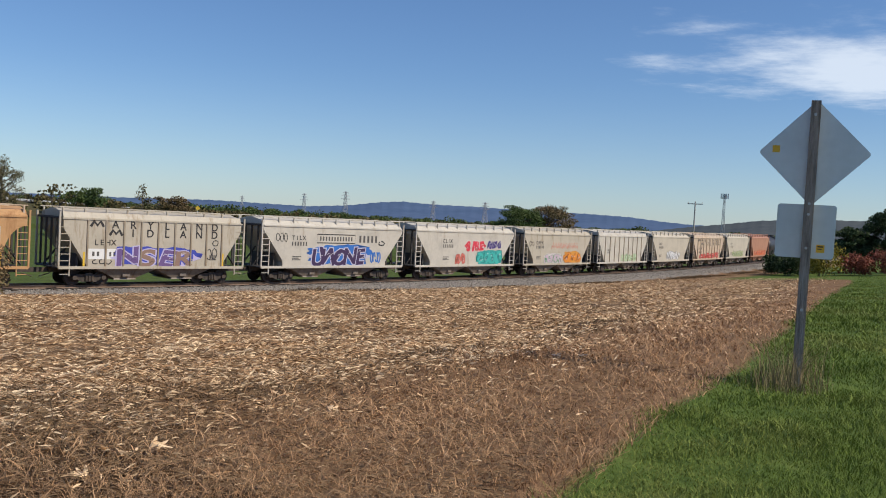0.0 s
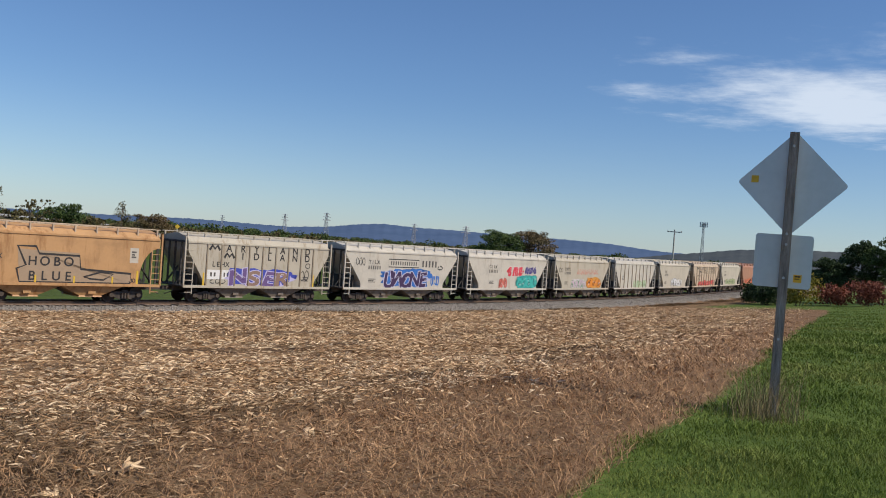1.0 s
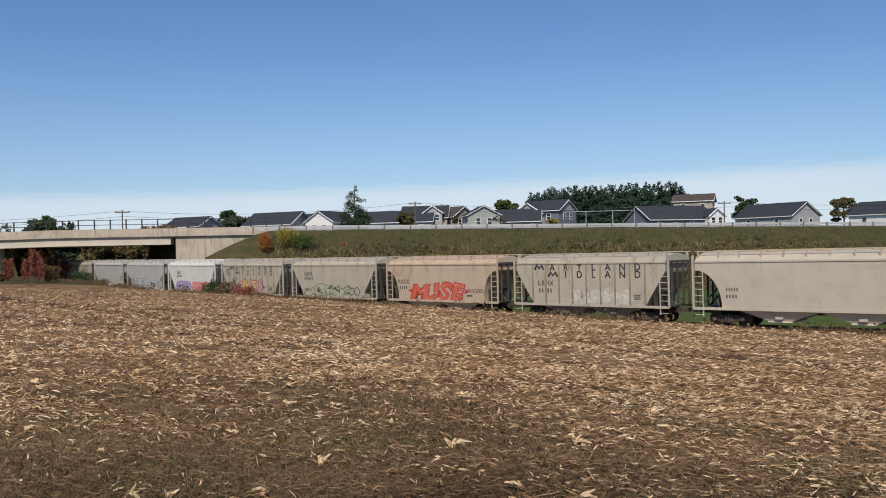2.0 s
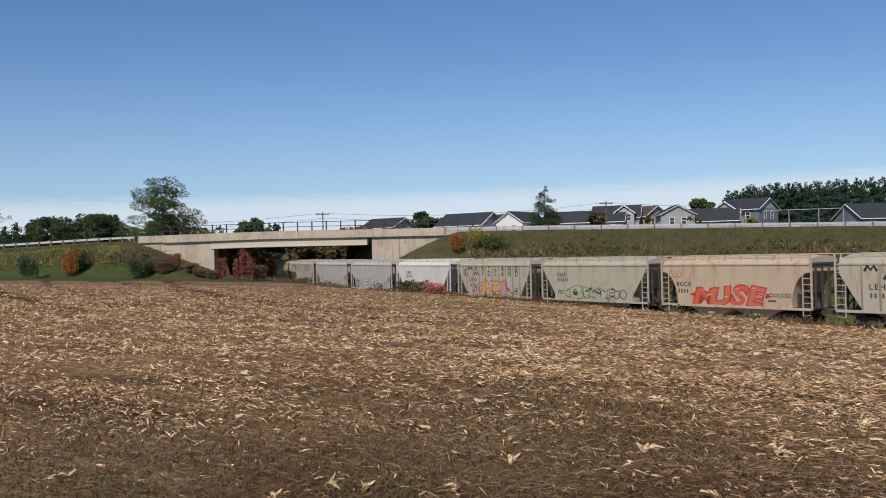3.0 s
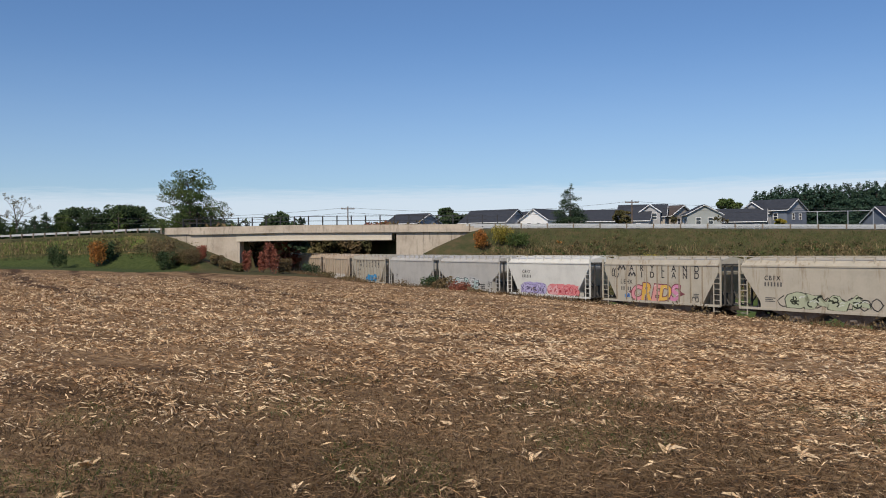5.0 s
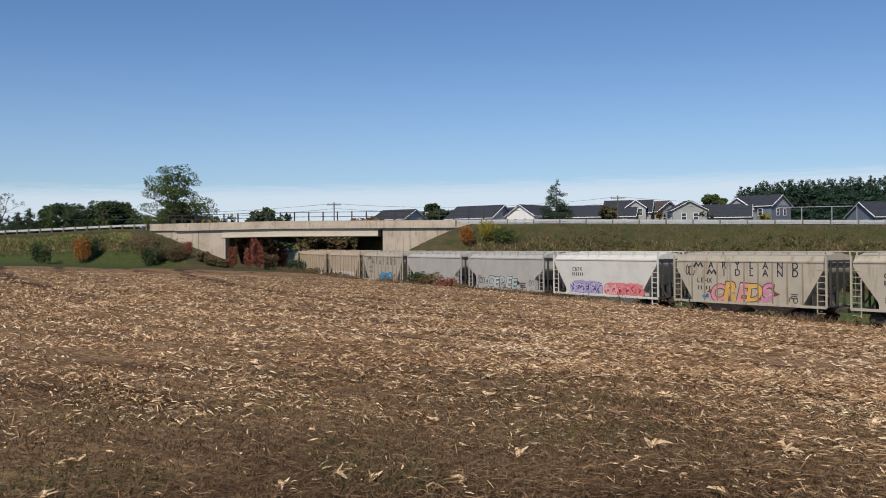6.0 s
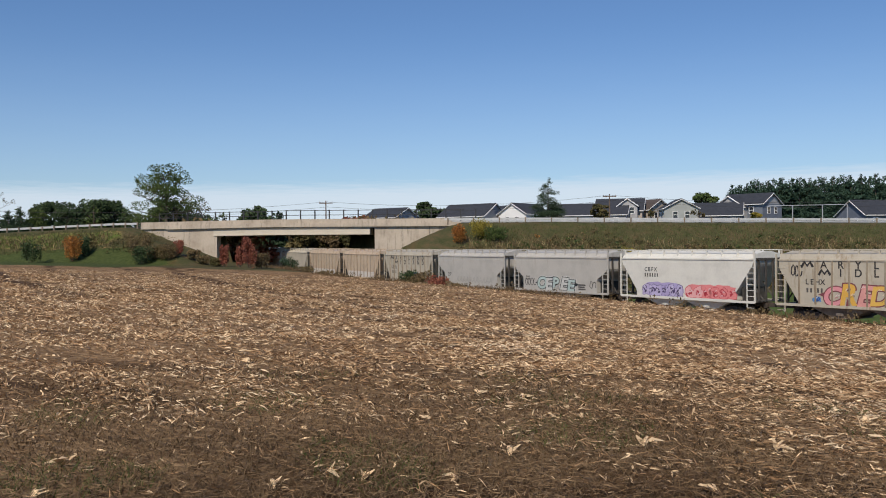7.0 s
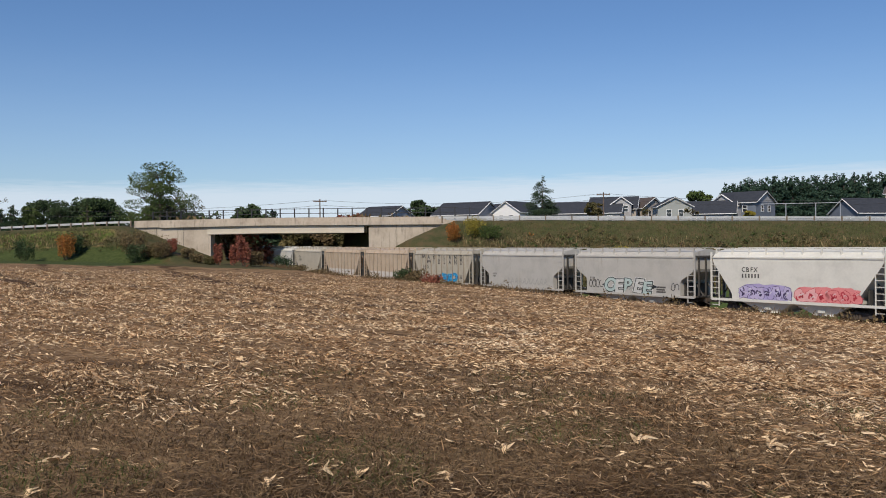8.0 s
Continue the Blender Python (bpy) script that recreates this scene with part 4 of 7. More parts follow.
    def c5(L):
        car = hopper_car(L, "sloped", M_CREAM, "cream covered hopper with black and white graffiti")
        stencils(car, L, -L / 2 + 0.17 * L)
        graffiti(car, -1.6, 2.8, 1.1, 2.2, 6, (0.7, 0.7, 0.7), (0.02, 0.02, 0.02), None, 19)
        return car

    def c6(L):
        car = road_car(L, M_PEACH, "faded peach ribbed covered hopper with red graffiti")
        graffiti(car, -4, 4.2, 1.1, 1.9, 8, (0.6, 0.08, 0.06), (0.3, 0.04, 0.04), None, 23)
        return car

    def c7(L):
        car = hopper_car(L, "sloped", M_CREAM, "cream covered hopper with olive graffiti")
        stencils(car, L, -L / 2 + 0.17 * L)
        graffiti(car, -3.5, 3, 1.1, 2.1, 6, (0.35, 0.4, 0.2), (0.1, 0.14, 0.06), None, 27)
        return car

    def c8(L):
        car = hopper_car(L, "sloped", M_BROWN, "faded salmon covered hopper with orange graffiti", cap_mat=M_BROWN)
        graffiti(car, -4, 4, 1.1, 2.0, 7, (0.62, 0.14, 0.04), (0.3, 0.05, 0.02), None, 29)
        return car

    def rg1(L):
        car = hopper_car(L, "arched", M_ORANGE, "rusty orange covered hopper with black block-letter graffiti", roof_mat=M_PEACH)
        paint_patch("tag_panel", [(-2.4, 1.15), (4.1, 1.15), (4.1, 1.75), (1.0, 1.95), (0.9, 2.85), (-1.9, 2.95), (-2.6, 3.0)], paint((0.40, 0.29, 0.19)), car, 0.006)
        many_strokes("tag_outline", [[(-2.4, 1.15), (4.1, 1.15), (4.1, 1.75), (1.0, 1.95), (0.9, 2.7), (-1.4, 2.75), (-1.6, 3.15), (-2.6, 3.15), (-2.1, 2.1), (-2.6, 1.9), (-2.4, 1.15)]], 0.06, M_INK, car, 0.012)
        letters(car, "HOBO", -1.75, 2.1, 0.72, M_INK, step=0.68, lift=0.013, name="tag_letter", thick=0.012)
        letters(car, "BLUE", -1.75, 1.28, 0.72, M_INK, step=0.68, lift=0.013, name="tag_letter", thick=0.012)
        many_strokes("scribble", [[(1.2, 1.5), (2.2, 1.8), (3.0, 1.7), (2.4, 1.35), (1.6, 1.4), (1.2, 1.5)]], 0.05, M_INK, car, 0.013)
        for x in (-L * .36, L * .33):
            paint_patch("notice_panel", [(x, 2.4), (x + .55, 2.4), (x + .55, 3.3), (x, 3.3)], paint((0.55, 0.5, 0.42)), car, 0.004)
            bars(car, x + 0.1, 3.0, (0.3, 0.2, 0.3), 0.1)
        paint_patch("number_panel", [(-L * .385, 1.5), (-L * .30, 1.5), (-L * .30, 2.3), (-L * .385, 2.3)], paint((0.6, 0.52, 0.42)), car, 0.004)
        letters(car, "RGCX", -L * .375 + .12, 2.42, .40, M_INK, step=.29, lift=.007, thick=.008)
        bars(car, -L * .372, 1.72, (0.85,), 0.27)
        scrawl(car, 4.0, 5.0, 1.2, 1.5, M_INK, 35, 5, .025)
        for x in (-1.6, .6, 2.9):
            paint_patch("reflector_strip", [(x, 1.16), (x + .1, 1.16), (x + .1, 1.55), (x, 1.55)], M_YELLOW, car, .021)
        yellow_marks(car, L)
        return car

    def rg2(L):
        car = hopper_car(L, "arched", M_WHITE, "white covered hopper with big lime-green outlined graffiti letters", roof_mat=M_WHITE, cap_mat=M_GREY)
        xs = (-2.75, -1.05, 0.75, 2.05, 3.55)
        lime = paint((0.20, 0.62, 0.04))
        for ch, x in zip("DROID", xs):
            letters(car, ch, x, 1.45, 2.95, M_INK, lift=0.008, name="graffiti_outline", thick=0.14)
            letters(car, ch, x, 1.45, 2.95, lime, lift=0.016, name="graffiti_letter", thick=0.06)
        many_strokes("scribble", [[(-4.3 + .3 * i, 3.1), (-4.2 + .3 * i, 3.4), (-4.05 + .3 * i, 2.9), (-4.0 + .3 * i, 3.3)] for i in range(6)], 0.035, M_INK, car, 0.006)
        many_strokes("scribble", [[(-1.6 + .5 * i, 1.25), (-1.4 + .5 * i, 1.5), (-1.2 + .5 * i, 1.2), (-1.1 + .5 * i, 1.45)] for i in range(9)], 0.05, M_INK, car, 0.006)
        bars(car, -L * .37, 2.1, (0.75, 0.7), 0.2)
        return car

    def rg3(L):
        car = hopper_car(L, "arched", M_PEACH, "faded orange covered hopper with white lower band", roof_mat=M_PEACH)
        paint_patch("band", [(-L * .33, 1.1), (L * .22, 1.1), (L * .22, 2.1), (-L * .33, 2.1)], paint((0.62, 0.58, 0.5)), car, 0.004)
        return car

    def rgA(L):
        car = hopper_car(L, "arched", M_CREAM, "cream-orange covered hopper with brown stains", roof_mat=M_PEACH)
        bars(car, -L * .36, 2.1, (0.8, 0.75), 0.2, gap=0.2)
        return car

    def mB(L):
        car = road_car(L, M_TAN, "beige ribbed covered hopper with pale outline graffiti")
        graffiti(car, -1.2, 3.4, 1.15, 2.1, 6, (0.56, 0.53, 0.46), (0.72, 0.70, 0.66), None, 41)
        return car

    def rC(L):
        car = hopper_car(L, "arched", M_PEACH, "faded orange covered hopper with bright red graffiti", roof_mat=M_PEACH)
        sprayed_word(car, "MUSE", -2.8, 2.6, 1.2, 2.45, ((0.66, 0.13, 0.07), (0.62, 0.17, 0.10)), (0.50, 0.04, 0.03), (0.55, 0.40, 0.33), None, 43, 9)
        letters(car, "RGCX", -L * .375, 2.36, .44, M_INK, step=.33, thick=.008)
        bars(car, -L * .375, 1.9, (1.0,), 0.27)
        scrawl(car, -5.4, -4.3, 2.9, 3.5, paint((0.40, 0.16, 0.10)), 31, 3, .03)
        scrawl(car, 2.6, 4.6, 1.75, 2.0, M_INK, 33, 6, .02)
        bars(car, L * .24, 1.45, (0.6,), 0.12)
        return car

    def cD(L):
        car = hopper_car(L, "sloped", M_TAN, "beige covered hopper with black and olive graffiti")
        stencils(car, L, -L / 2 + 0.16 * L, "CBFX")
        graffiti(car, -2.6, 3.0, 1.15, 2.2, 4, (0.44, 0.47, 0.32), (0.03, 0.035, 0.02), None, 47)
        scrawl(car, -3.2, 4.0, 1.2, 2.0, M_INK, 8, 9, .035)
        return car

    def mE(L):
        car = road_car(L, M_TAN, "beige ribbed covered hopper with orange and pink graffiti letters")
        sprayed_word(car, "CREDS", -2.6, 2.3, 1.2, 2.35, ((0.72, 0.30, 0.33), (0.72, 0.42, 0.08), (0.70, 0.33, 0.30), (0.74, 0.46, 0.10), (0.66, 0.26, 0.40)), (0.20, 0.06, 0.07), None, None, 51, 6)
        scrawl(car, -5.0, -4.2, 2.8, 3.6, M_INK, 14, 3, .04)
        scrawl(car, 3.4, 4.1, 1.2, 1.6, M_INK, 15, 2, .03)
        graffiti(car, -3.5, -3.0, 1.2, 1.7, 1, (0.1, 0.3, 0.6), (0.05, 0.1, 0.3), None, 2)
        return car

    def cF(L):
        car = hopper_car(L, "sloped", M_WHITE, "clean white covered hopper with lilac and red graffiti")
        stencils(car, L, -L / 2 + 0.2 * L, "CBFX")
        graffiti(car, -3.9, -0.1, 1.15, 2.05, 6, (0.43, 0.37, 0.62), (0.06, 0.04, 0.12), (0.43, 0.37, 0.62), 53, (0.52, 0.46, 0.68))
        graffiti(car, 0.3, 4.6, 1.15, 2.0, 6, (0.76, 0.25, 0.25), (0.50, 0.04, 0.06), (0.76, 0.25, 0.25), 57, (0.8, 0.42, 0.42))
        return car

    def cG(L):
        car = hopper_car(L, "notched", M_GREY, "grey covered hopper with pale teal outline graffiti")
        bars(car, -L * .36, 2.1, (0.6, 0.7), 0.16)
        sprayed_word(car, "OEBEE", -2.6, 2.2, 1.2, 2.2, ((0.46, 0.56, 0.53), (0.60, 0.60, 0.57)), (0.02, 0.025, 0.025), (0.66, 0.66, 0.63), None, 61, 6)
        scrawl(car, -4.6, -3.0, 1.4, 2.1, M_INK, 18, 4, .03)
        scrawl(car, 4.0, 4.8, 1.4, 2.0, M_INK, 19, 2, .03)
        bars(car, 2.6, 1.6, (0.9, 0.8, 0.9), 0.12)
        return car

    def cH(L):
        car = hopper_car(L, "notched", M_GREY, "grey covered hopper with faint scribbled graffiti")
        bars(car, -L * .34, 2.1, (0.7, 0.5), 0.16)
        many_strokes("scribble", [[(-2.5 + .6 * i, 1.4), (-2.2 + .6 * i, 1.9), (-2.0 + .6 * i, 1.35), (-2.3 + .6 * i, 1.6)] for i in range(11)], 0.04, paint((0.36, 0.35, 0.33)), car, 0.006)
        return car

    def mI(L):
        car = road_car(L, M_TAN, "beige ribbed covered hopper with bright blue graffiti")
        sprayed_word(car, "AFRO", -0.4, 3.0, 1.2, 1.95, ((0.03, 0.34, 0.66),), (0.015, 0.06, 0.22), (0.10, 0.50, 0.75), None, 67, 8)
        return car

    def cJ(L):
        car = hopper_car(L, "ribbed", M_PEACH, "salmon ribbed covered hopper with white lower band")
        paint_patch("band", [(-L * .36, 1.08), (L * .36, 1.08), (L * .36, 1.8), (-L * .36, 1.8)], paint((0.66, 0.62, 0.57)), car, 0.004)
        return car

    cars = (
        (-18, -223.0, -209.8, smooth(M_CREAM, "cream covered hopper car behind the road bridge")),
        (-17, -208.2, -195.0, smooth(M_GREY, "grey covered hopper car behind the road bridge")),
        (-16, -193.4, -179.7, smooth(M_WHITE, "white covered hopper car under the road bridge")),
        (-15, -178.13, -165.81, smooth(M_CREAM, "cream covered hopper car under the road bridge")),
        (-14, -164.28, -151.47, cJ), (-13, -149.99, -137.97, cJ), (-12, -136.57, -124.52, mI), (-11, -123.04, -110.84, cH),
        (-10, -109.24, -96.88, cG), (-9, -95.41, -83.17, cF), (-8, -81.55, -69.41, mE), (-7, -67.78, -55.31, cD), (-6, -53.93, -41.83, rC),
        (-5, -40.23, -28.06, mB), (-4, -26.41, -11.67, rgA), (-3, -10.04, 4.71, rg3), (-2, 6.17, 18.09, rg2), (-1, 19.54, 31.58, rg1),
        (0, 33.22, 45.28, c0), (1, 46.72, 60.03, c1), (2, 61.54, 74.82, c2), (3, 76.42, 88.99, c3), (4, 90.59, 103.19, c4),
        (5, 104.8, 117.35, c5), (6, 118.98, 132.83, c6), (7, 134.42, 147.58, c7), (8, 149.16, 162.21, c8),
        (9, 163.9, 179.0, tank_car), (10, 180.6, 195.7, tank_car))
    for k, left, right, make in cars:
        put(k, left, right, make)


def yellow_marks(car, L):
    for x in (-L * .385, L * .37):
        paint_patch("reflector_strip", [(x, 1.1), (x + .12, 1.1), (x + .12, 1.95), (x, 1.95)], M_YELLOW, car, 0.009)


def tank_car(L):
    car = thing("tank_car", "black tank car at the head of the hoppers", "freight car", group="cars of the freight train")
    h = L / 2
    s = Shape()
    rings = []
    for x, r in ((-h + .5, .5), (-h + .6, 1.0), (-h + .9, 1.35), (-h + 1.3, 1.48), (h - 1.3, 1.48), (h - .9, 1.35), (h - .6, 1.0), (h - .5, .5)):
        rings.append([(x, r * math.cos(2 * math.pi * i / 24), 2.55 + r * math.sin(2 * math.pi * i / 24)) for i in range(24)])
    part("tank", s.loft(rings).mesh("tank", M_BLACK, True), car)
    part("dome", Shape().bar((0, 0, 3.9), (0, 0, 4.4), .5, .5, 16).mesh("dome", M_BLACK), car)
    part("centre_sill", Shape().box(-h, h, -.4, .4, .75, 1.15).mesh("centre_sill", M_STEEL), car)
    part("platform", Shape().box(-1.2, 1.2, -1.3, 1.3, 4.02, 4.07).box(-1.2, -1.15, -1.3, -1.25, 4.0, 4.9).box(1.15, 1.2, -1.3, -1.25, 4.0, 4.9).box(-1.2, 1.2, -1.3, -1.26, 4.85, 4.9).mesh("platform", M_STEEL), car)
    add_truck(car, -h + 2)
    add_truck(car, h - 2)
    return car


build_train()


# ---- the road, its bank and the bridge over the line ----
def along_road(s0, s1, step, prof):
    """A ribbon swept along the road; prof: (across, up from the guardrail's top)."""
    rings = []
    for s in np.arange(s0, s1 + step / 2, step):
        rings.append([road_at(s, n, z) for n, z in prof])
    return Shape().loft(rings)


BR0, BR1, OP0, OP1 = -60.5, -11.0, -47.7, -23.5


def build_road():
    structure("road", along_road(-300, 420, 6, ((1.0, -0.64), (12.5, -0.64), (12.5, -0.9), (1.0, -0.9))).mesh("road", M_ASPHALT), label="two-lane asphalt road on a bank")


def guardrail(s0, s1, n, flip=1):
    g = thing("guardrail", "galvanised steel guardrail on wooden posts beside the road", "guardrail")
    k = -1 * flip
    prof = ((n, 0), (n + k * .08, -.05), (n + k * .08, -.10), (n, -.15), (n + k * .08, -.20), (n + k * .08, -.26), (n, -.31), (n + flip * .02, -.31), (n + flip * .02, 0))
    part("beam", along_road(s0, s1, 4, prof).mesh("beam", M_GALV), g)
    for i, s in enumerate(np.arange(s0 + 0.5, s1, 1.9 if s1 < 250 else 3.8)):
        x, y, z = road_at(s, n + flip * .12)
        part("post", shared(("gpost",), lambda: Shape().box(-.09, .09, -.09, .09, -.95, .07).mesh("post", M_POSTWOOD)), g, pose(x, y, z, 0, 0, 28.7))


def build_bridge():
    b = structure("bridge", None, label="cream concrete road bridge over the railway")
    W0, W1 = 0.0, 13.6
    for n0, n1 in ((W0, W0 + .4), (W1 - .4, W1)):
        part("parapet", along_road(BR0 + 1, BR1, 2.5, ((n0, 0), (n1, 0), (n1, -1.05), (n0, -1.05))).mesh("parapet", M_CONCRETE), b)
        part("fascia", along_road(BR0 + 5, BR1, 2.5, ((n0 - .12, -.55), (n0, -.55), (n0, -1.15), (n0 - .12, -1.15))).mesh("fascia", M_CONCRETE), b)
    part("deck", along_road(OP0 - 3, OP1 + 3, 3, ((W0 + .1, -.8), (W1 - .1, -.8), (W1 - .1, -1.3), (W0 + .1, -1.3))).mesh("deck", M_CONCRETE), b)
    for i in range(6):
        n = W0 + .45 + i * 2.5
        part("girder", along_road(OP0 - .5, OP1 + .5, 3, ((n - .18, -1.3), (n + .18, -1.3), (n + .18, -2.25), (n - .18, -2.25))).mesh("girder", M_BEAM), b)
        part("girder_flange", along_road(OP0 - .5, OP1 + .5, 3, ((n - .3, -2.2), (n + .3, -2.2), (n + .3, -2.32), (n - .3, -2.32))).mesh("girder_flange", M_BEAM), b)
    # abutments with sloped wing walls along the road
    for inner, outer, sgn in ((OP0, BR0, -1), (OP1, BR1, 1)):
        s = Shape()
        low = -9.0
        for a, c in ((min(inner, inner + sgn * 1.2), max(inner, inner + sgn * 1.2)),):
            s.add([road_at(p, n, z) for z in (low, -1.3) for n in (.35, W1) for p in (a, c)], [(0, 2, 3, 1), (4, 5, 7, 6), (0, 1, 5, 4), (2, 6, 7, 3), (0, 4, 6, 2), (1, 3, 7, 5)])
        part("abutment", s.mesh("abutment", M_CONCRETE), b)
        w = Shape()
        w.add([road_at(inner, .3, low), road_at(outer, .3, low), road_at(outer, .3, -1.0), road_at(inner, .3, -1.0), road_at(inner, .9, low), road_at(outer, .9, low), road_at(outer, .9, -1.0), road_at(inner, .9, -1.0)],
              [(0, 1, 2, 3), (7, 6, 5, 4), (3, 2, 6, 7), (0, 3, 7, 4), (1, 5, 6, 2), (0, 4, 5, 1)])
        part("wing_wall", w.mesh("wing_wall", M_CONCRETE), b)
        for p in (0.33, 0.66):
            sj = inner + (outer - inner) * p
            part("joint", Shape().bar(road_at(sj, .29, -7), road_at(sj, .29, -1.1), .03).mesh("joint", M_JOINT), b)
    f = thing("bridge_fence", "dark metal fence along the bridge's kerb", "fence")
    nf = 13.2
    for s in np.arange(-62, -9, 2.4):
        x, y, z = road_at(s, nf)
        part("post", shared(("fpost",), lambda: Shape().box(-.09, .09, -.09, .09, -.1, 1.9).mesh("post", M_FENCE)), f, pose(x, y, z, 0, 0, 28.7))
    for dz in (.4, 1.1, 1.85):
        part("rail", along_road(-62, -9.5, 3, ((nf - .04, dz), (nf + .04, dz), (nf + .04, dz - .09), (nf - .04, dz - .09))).mesh("rail", M_FENCE), f)


build_road()
guardrail(-260, BR0 + 2, 0.0, -1)
guardrail(BR1 - 2, 330, 0.0, -1)
guardrail(BR1 - 2, 330, 13.2)
build_bridge()


# ---- the road sign, seen from behind ----
def build_sign():
    x, y = polar(78.5, 11.3)
    z = gz(x, y)
    s = thing("road_sign", "back of a diamond road sign and plate on weathered post", "sign", pose(x, y, z, 0, 0.35, -78.5))
    bm = bmesh.new()
    bmesh.ops.create_cube(bm, size=1)
    bmesh.ops.scale(bm, vec=(.105, .14, 3.60), verts=bm.verts)
    bmesh.ops.translate(bm, vec=(0, 0, 1.46), verts=bm.verts)
    bmesh.ops.bevel(bm, geom=[e for e in bm.edges if abs(e.verts[0].co.z - e.verts[1].co.z) > 1], offset=.008, segments=2, affect="EDGES")
    me = bpy.data.meshes.new("post")
    bm.to_mesh(me)
    bm.free()
    me.materials.append(M_POST)
    part("post", me, s)

    def plate(half_w, half_h, corner, turn):
        pts = []
        for sx, sz, a0 in ((1, 1, 0), (-1, 1, 90), (-1, -1, 180), (1, -1, 270)):
            for i in range(6):
                a = radians(a0 + i * 18)
                pts.append((sx * (half_w - corner) + corner * math.cos(a), sz * (half_h - corner) + corner * math.sin(a)))
        c, q = math.cos(radians(turn)), math.sin(radians(turn))
        return [[(px * c - pz * q, yy, px * q + pz * c) for px, pz in pts] for yy in (0, .004)]
    d = part("diamond_plate", Shape().loft(plate(.425, .425, .04, 45)).mesh("diamond_plate", M_ALU), s, pose(.015, .0745, 2.68), "bare aluminium back of a diamond sign")
    r = part("square_plate", Shape().loft(plate(.315, .305, .035, 0)).mesh("square_plate", M_ALU), s, pose(-.02, .0745, 1.79), "bare aluminium back of a square plate")
    part("sticker", Shape().box(-.04, .04, -.003, 0, -.04, .04).mesh("sticker", M_STICKER), d, pose(-.41, -.001, .04))
    part("sticker", Shape().box(-.045, .045, -.003, 0, -.045, .045).mesh("sticker", M_STICKER), r, pose(.17, -.001, -.19))
    part("sticker_print", Shape().box(-.03, .03, -.005, -.003, .015, .03).box(-.03, .02, -.005, -.003, -.01, 0).mesh("sticker_print", M_INK), r, pose(.17, -.001, -.19))
    for zz in (3.1, 2.1, 1.98, 1.6, .9):
        part("bolt", shared(("bolt",), lambda: Shape().disc(0, -.02, 0, 0, .016, 8).mesh("bolt", M_GALV)), s, pose(0, -.07, zz))


build_sign()


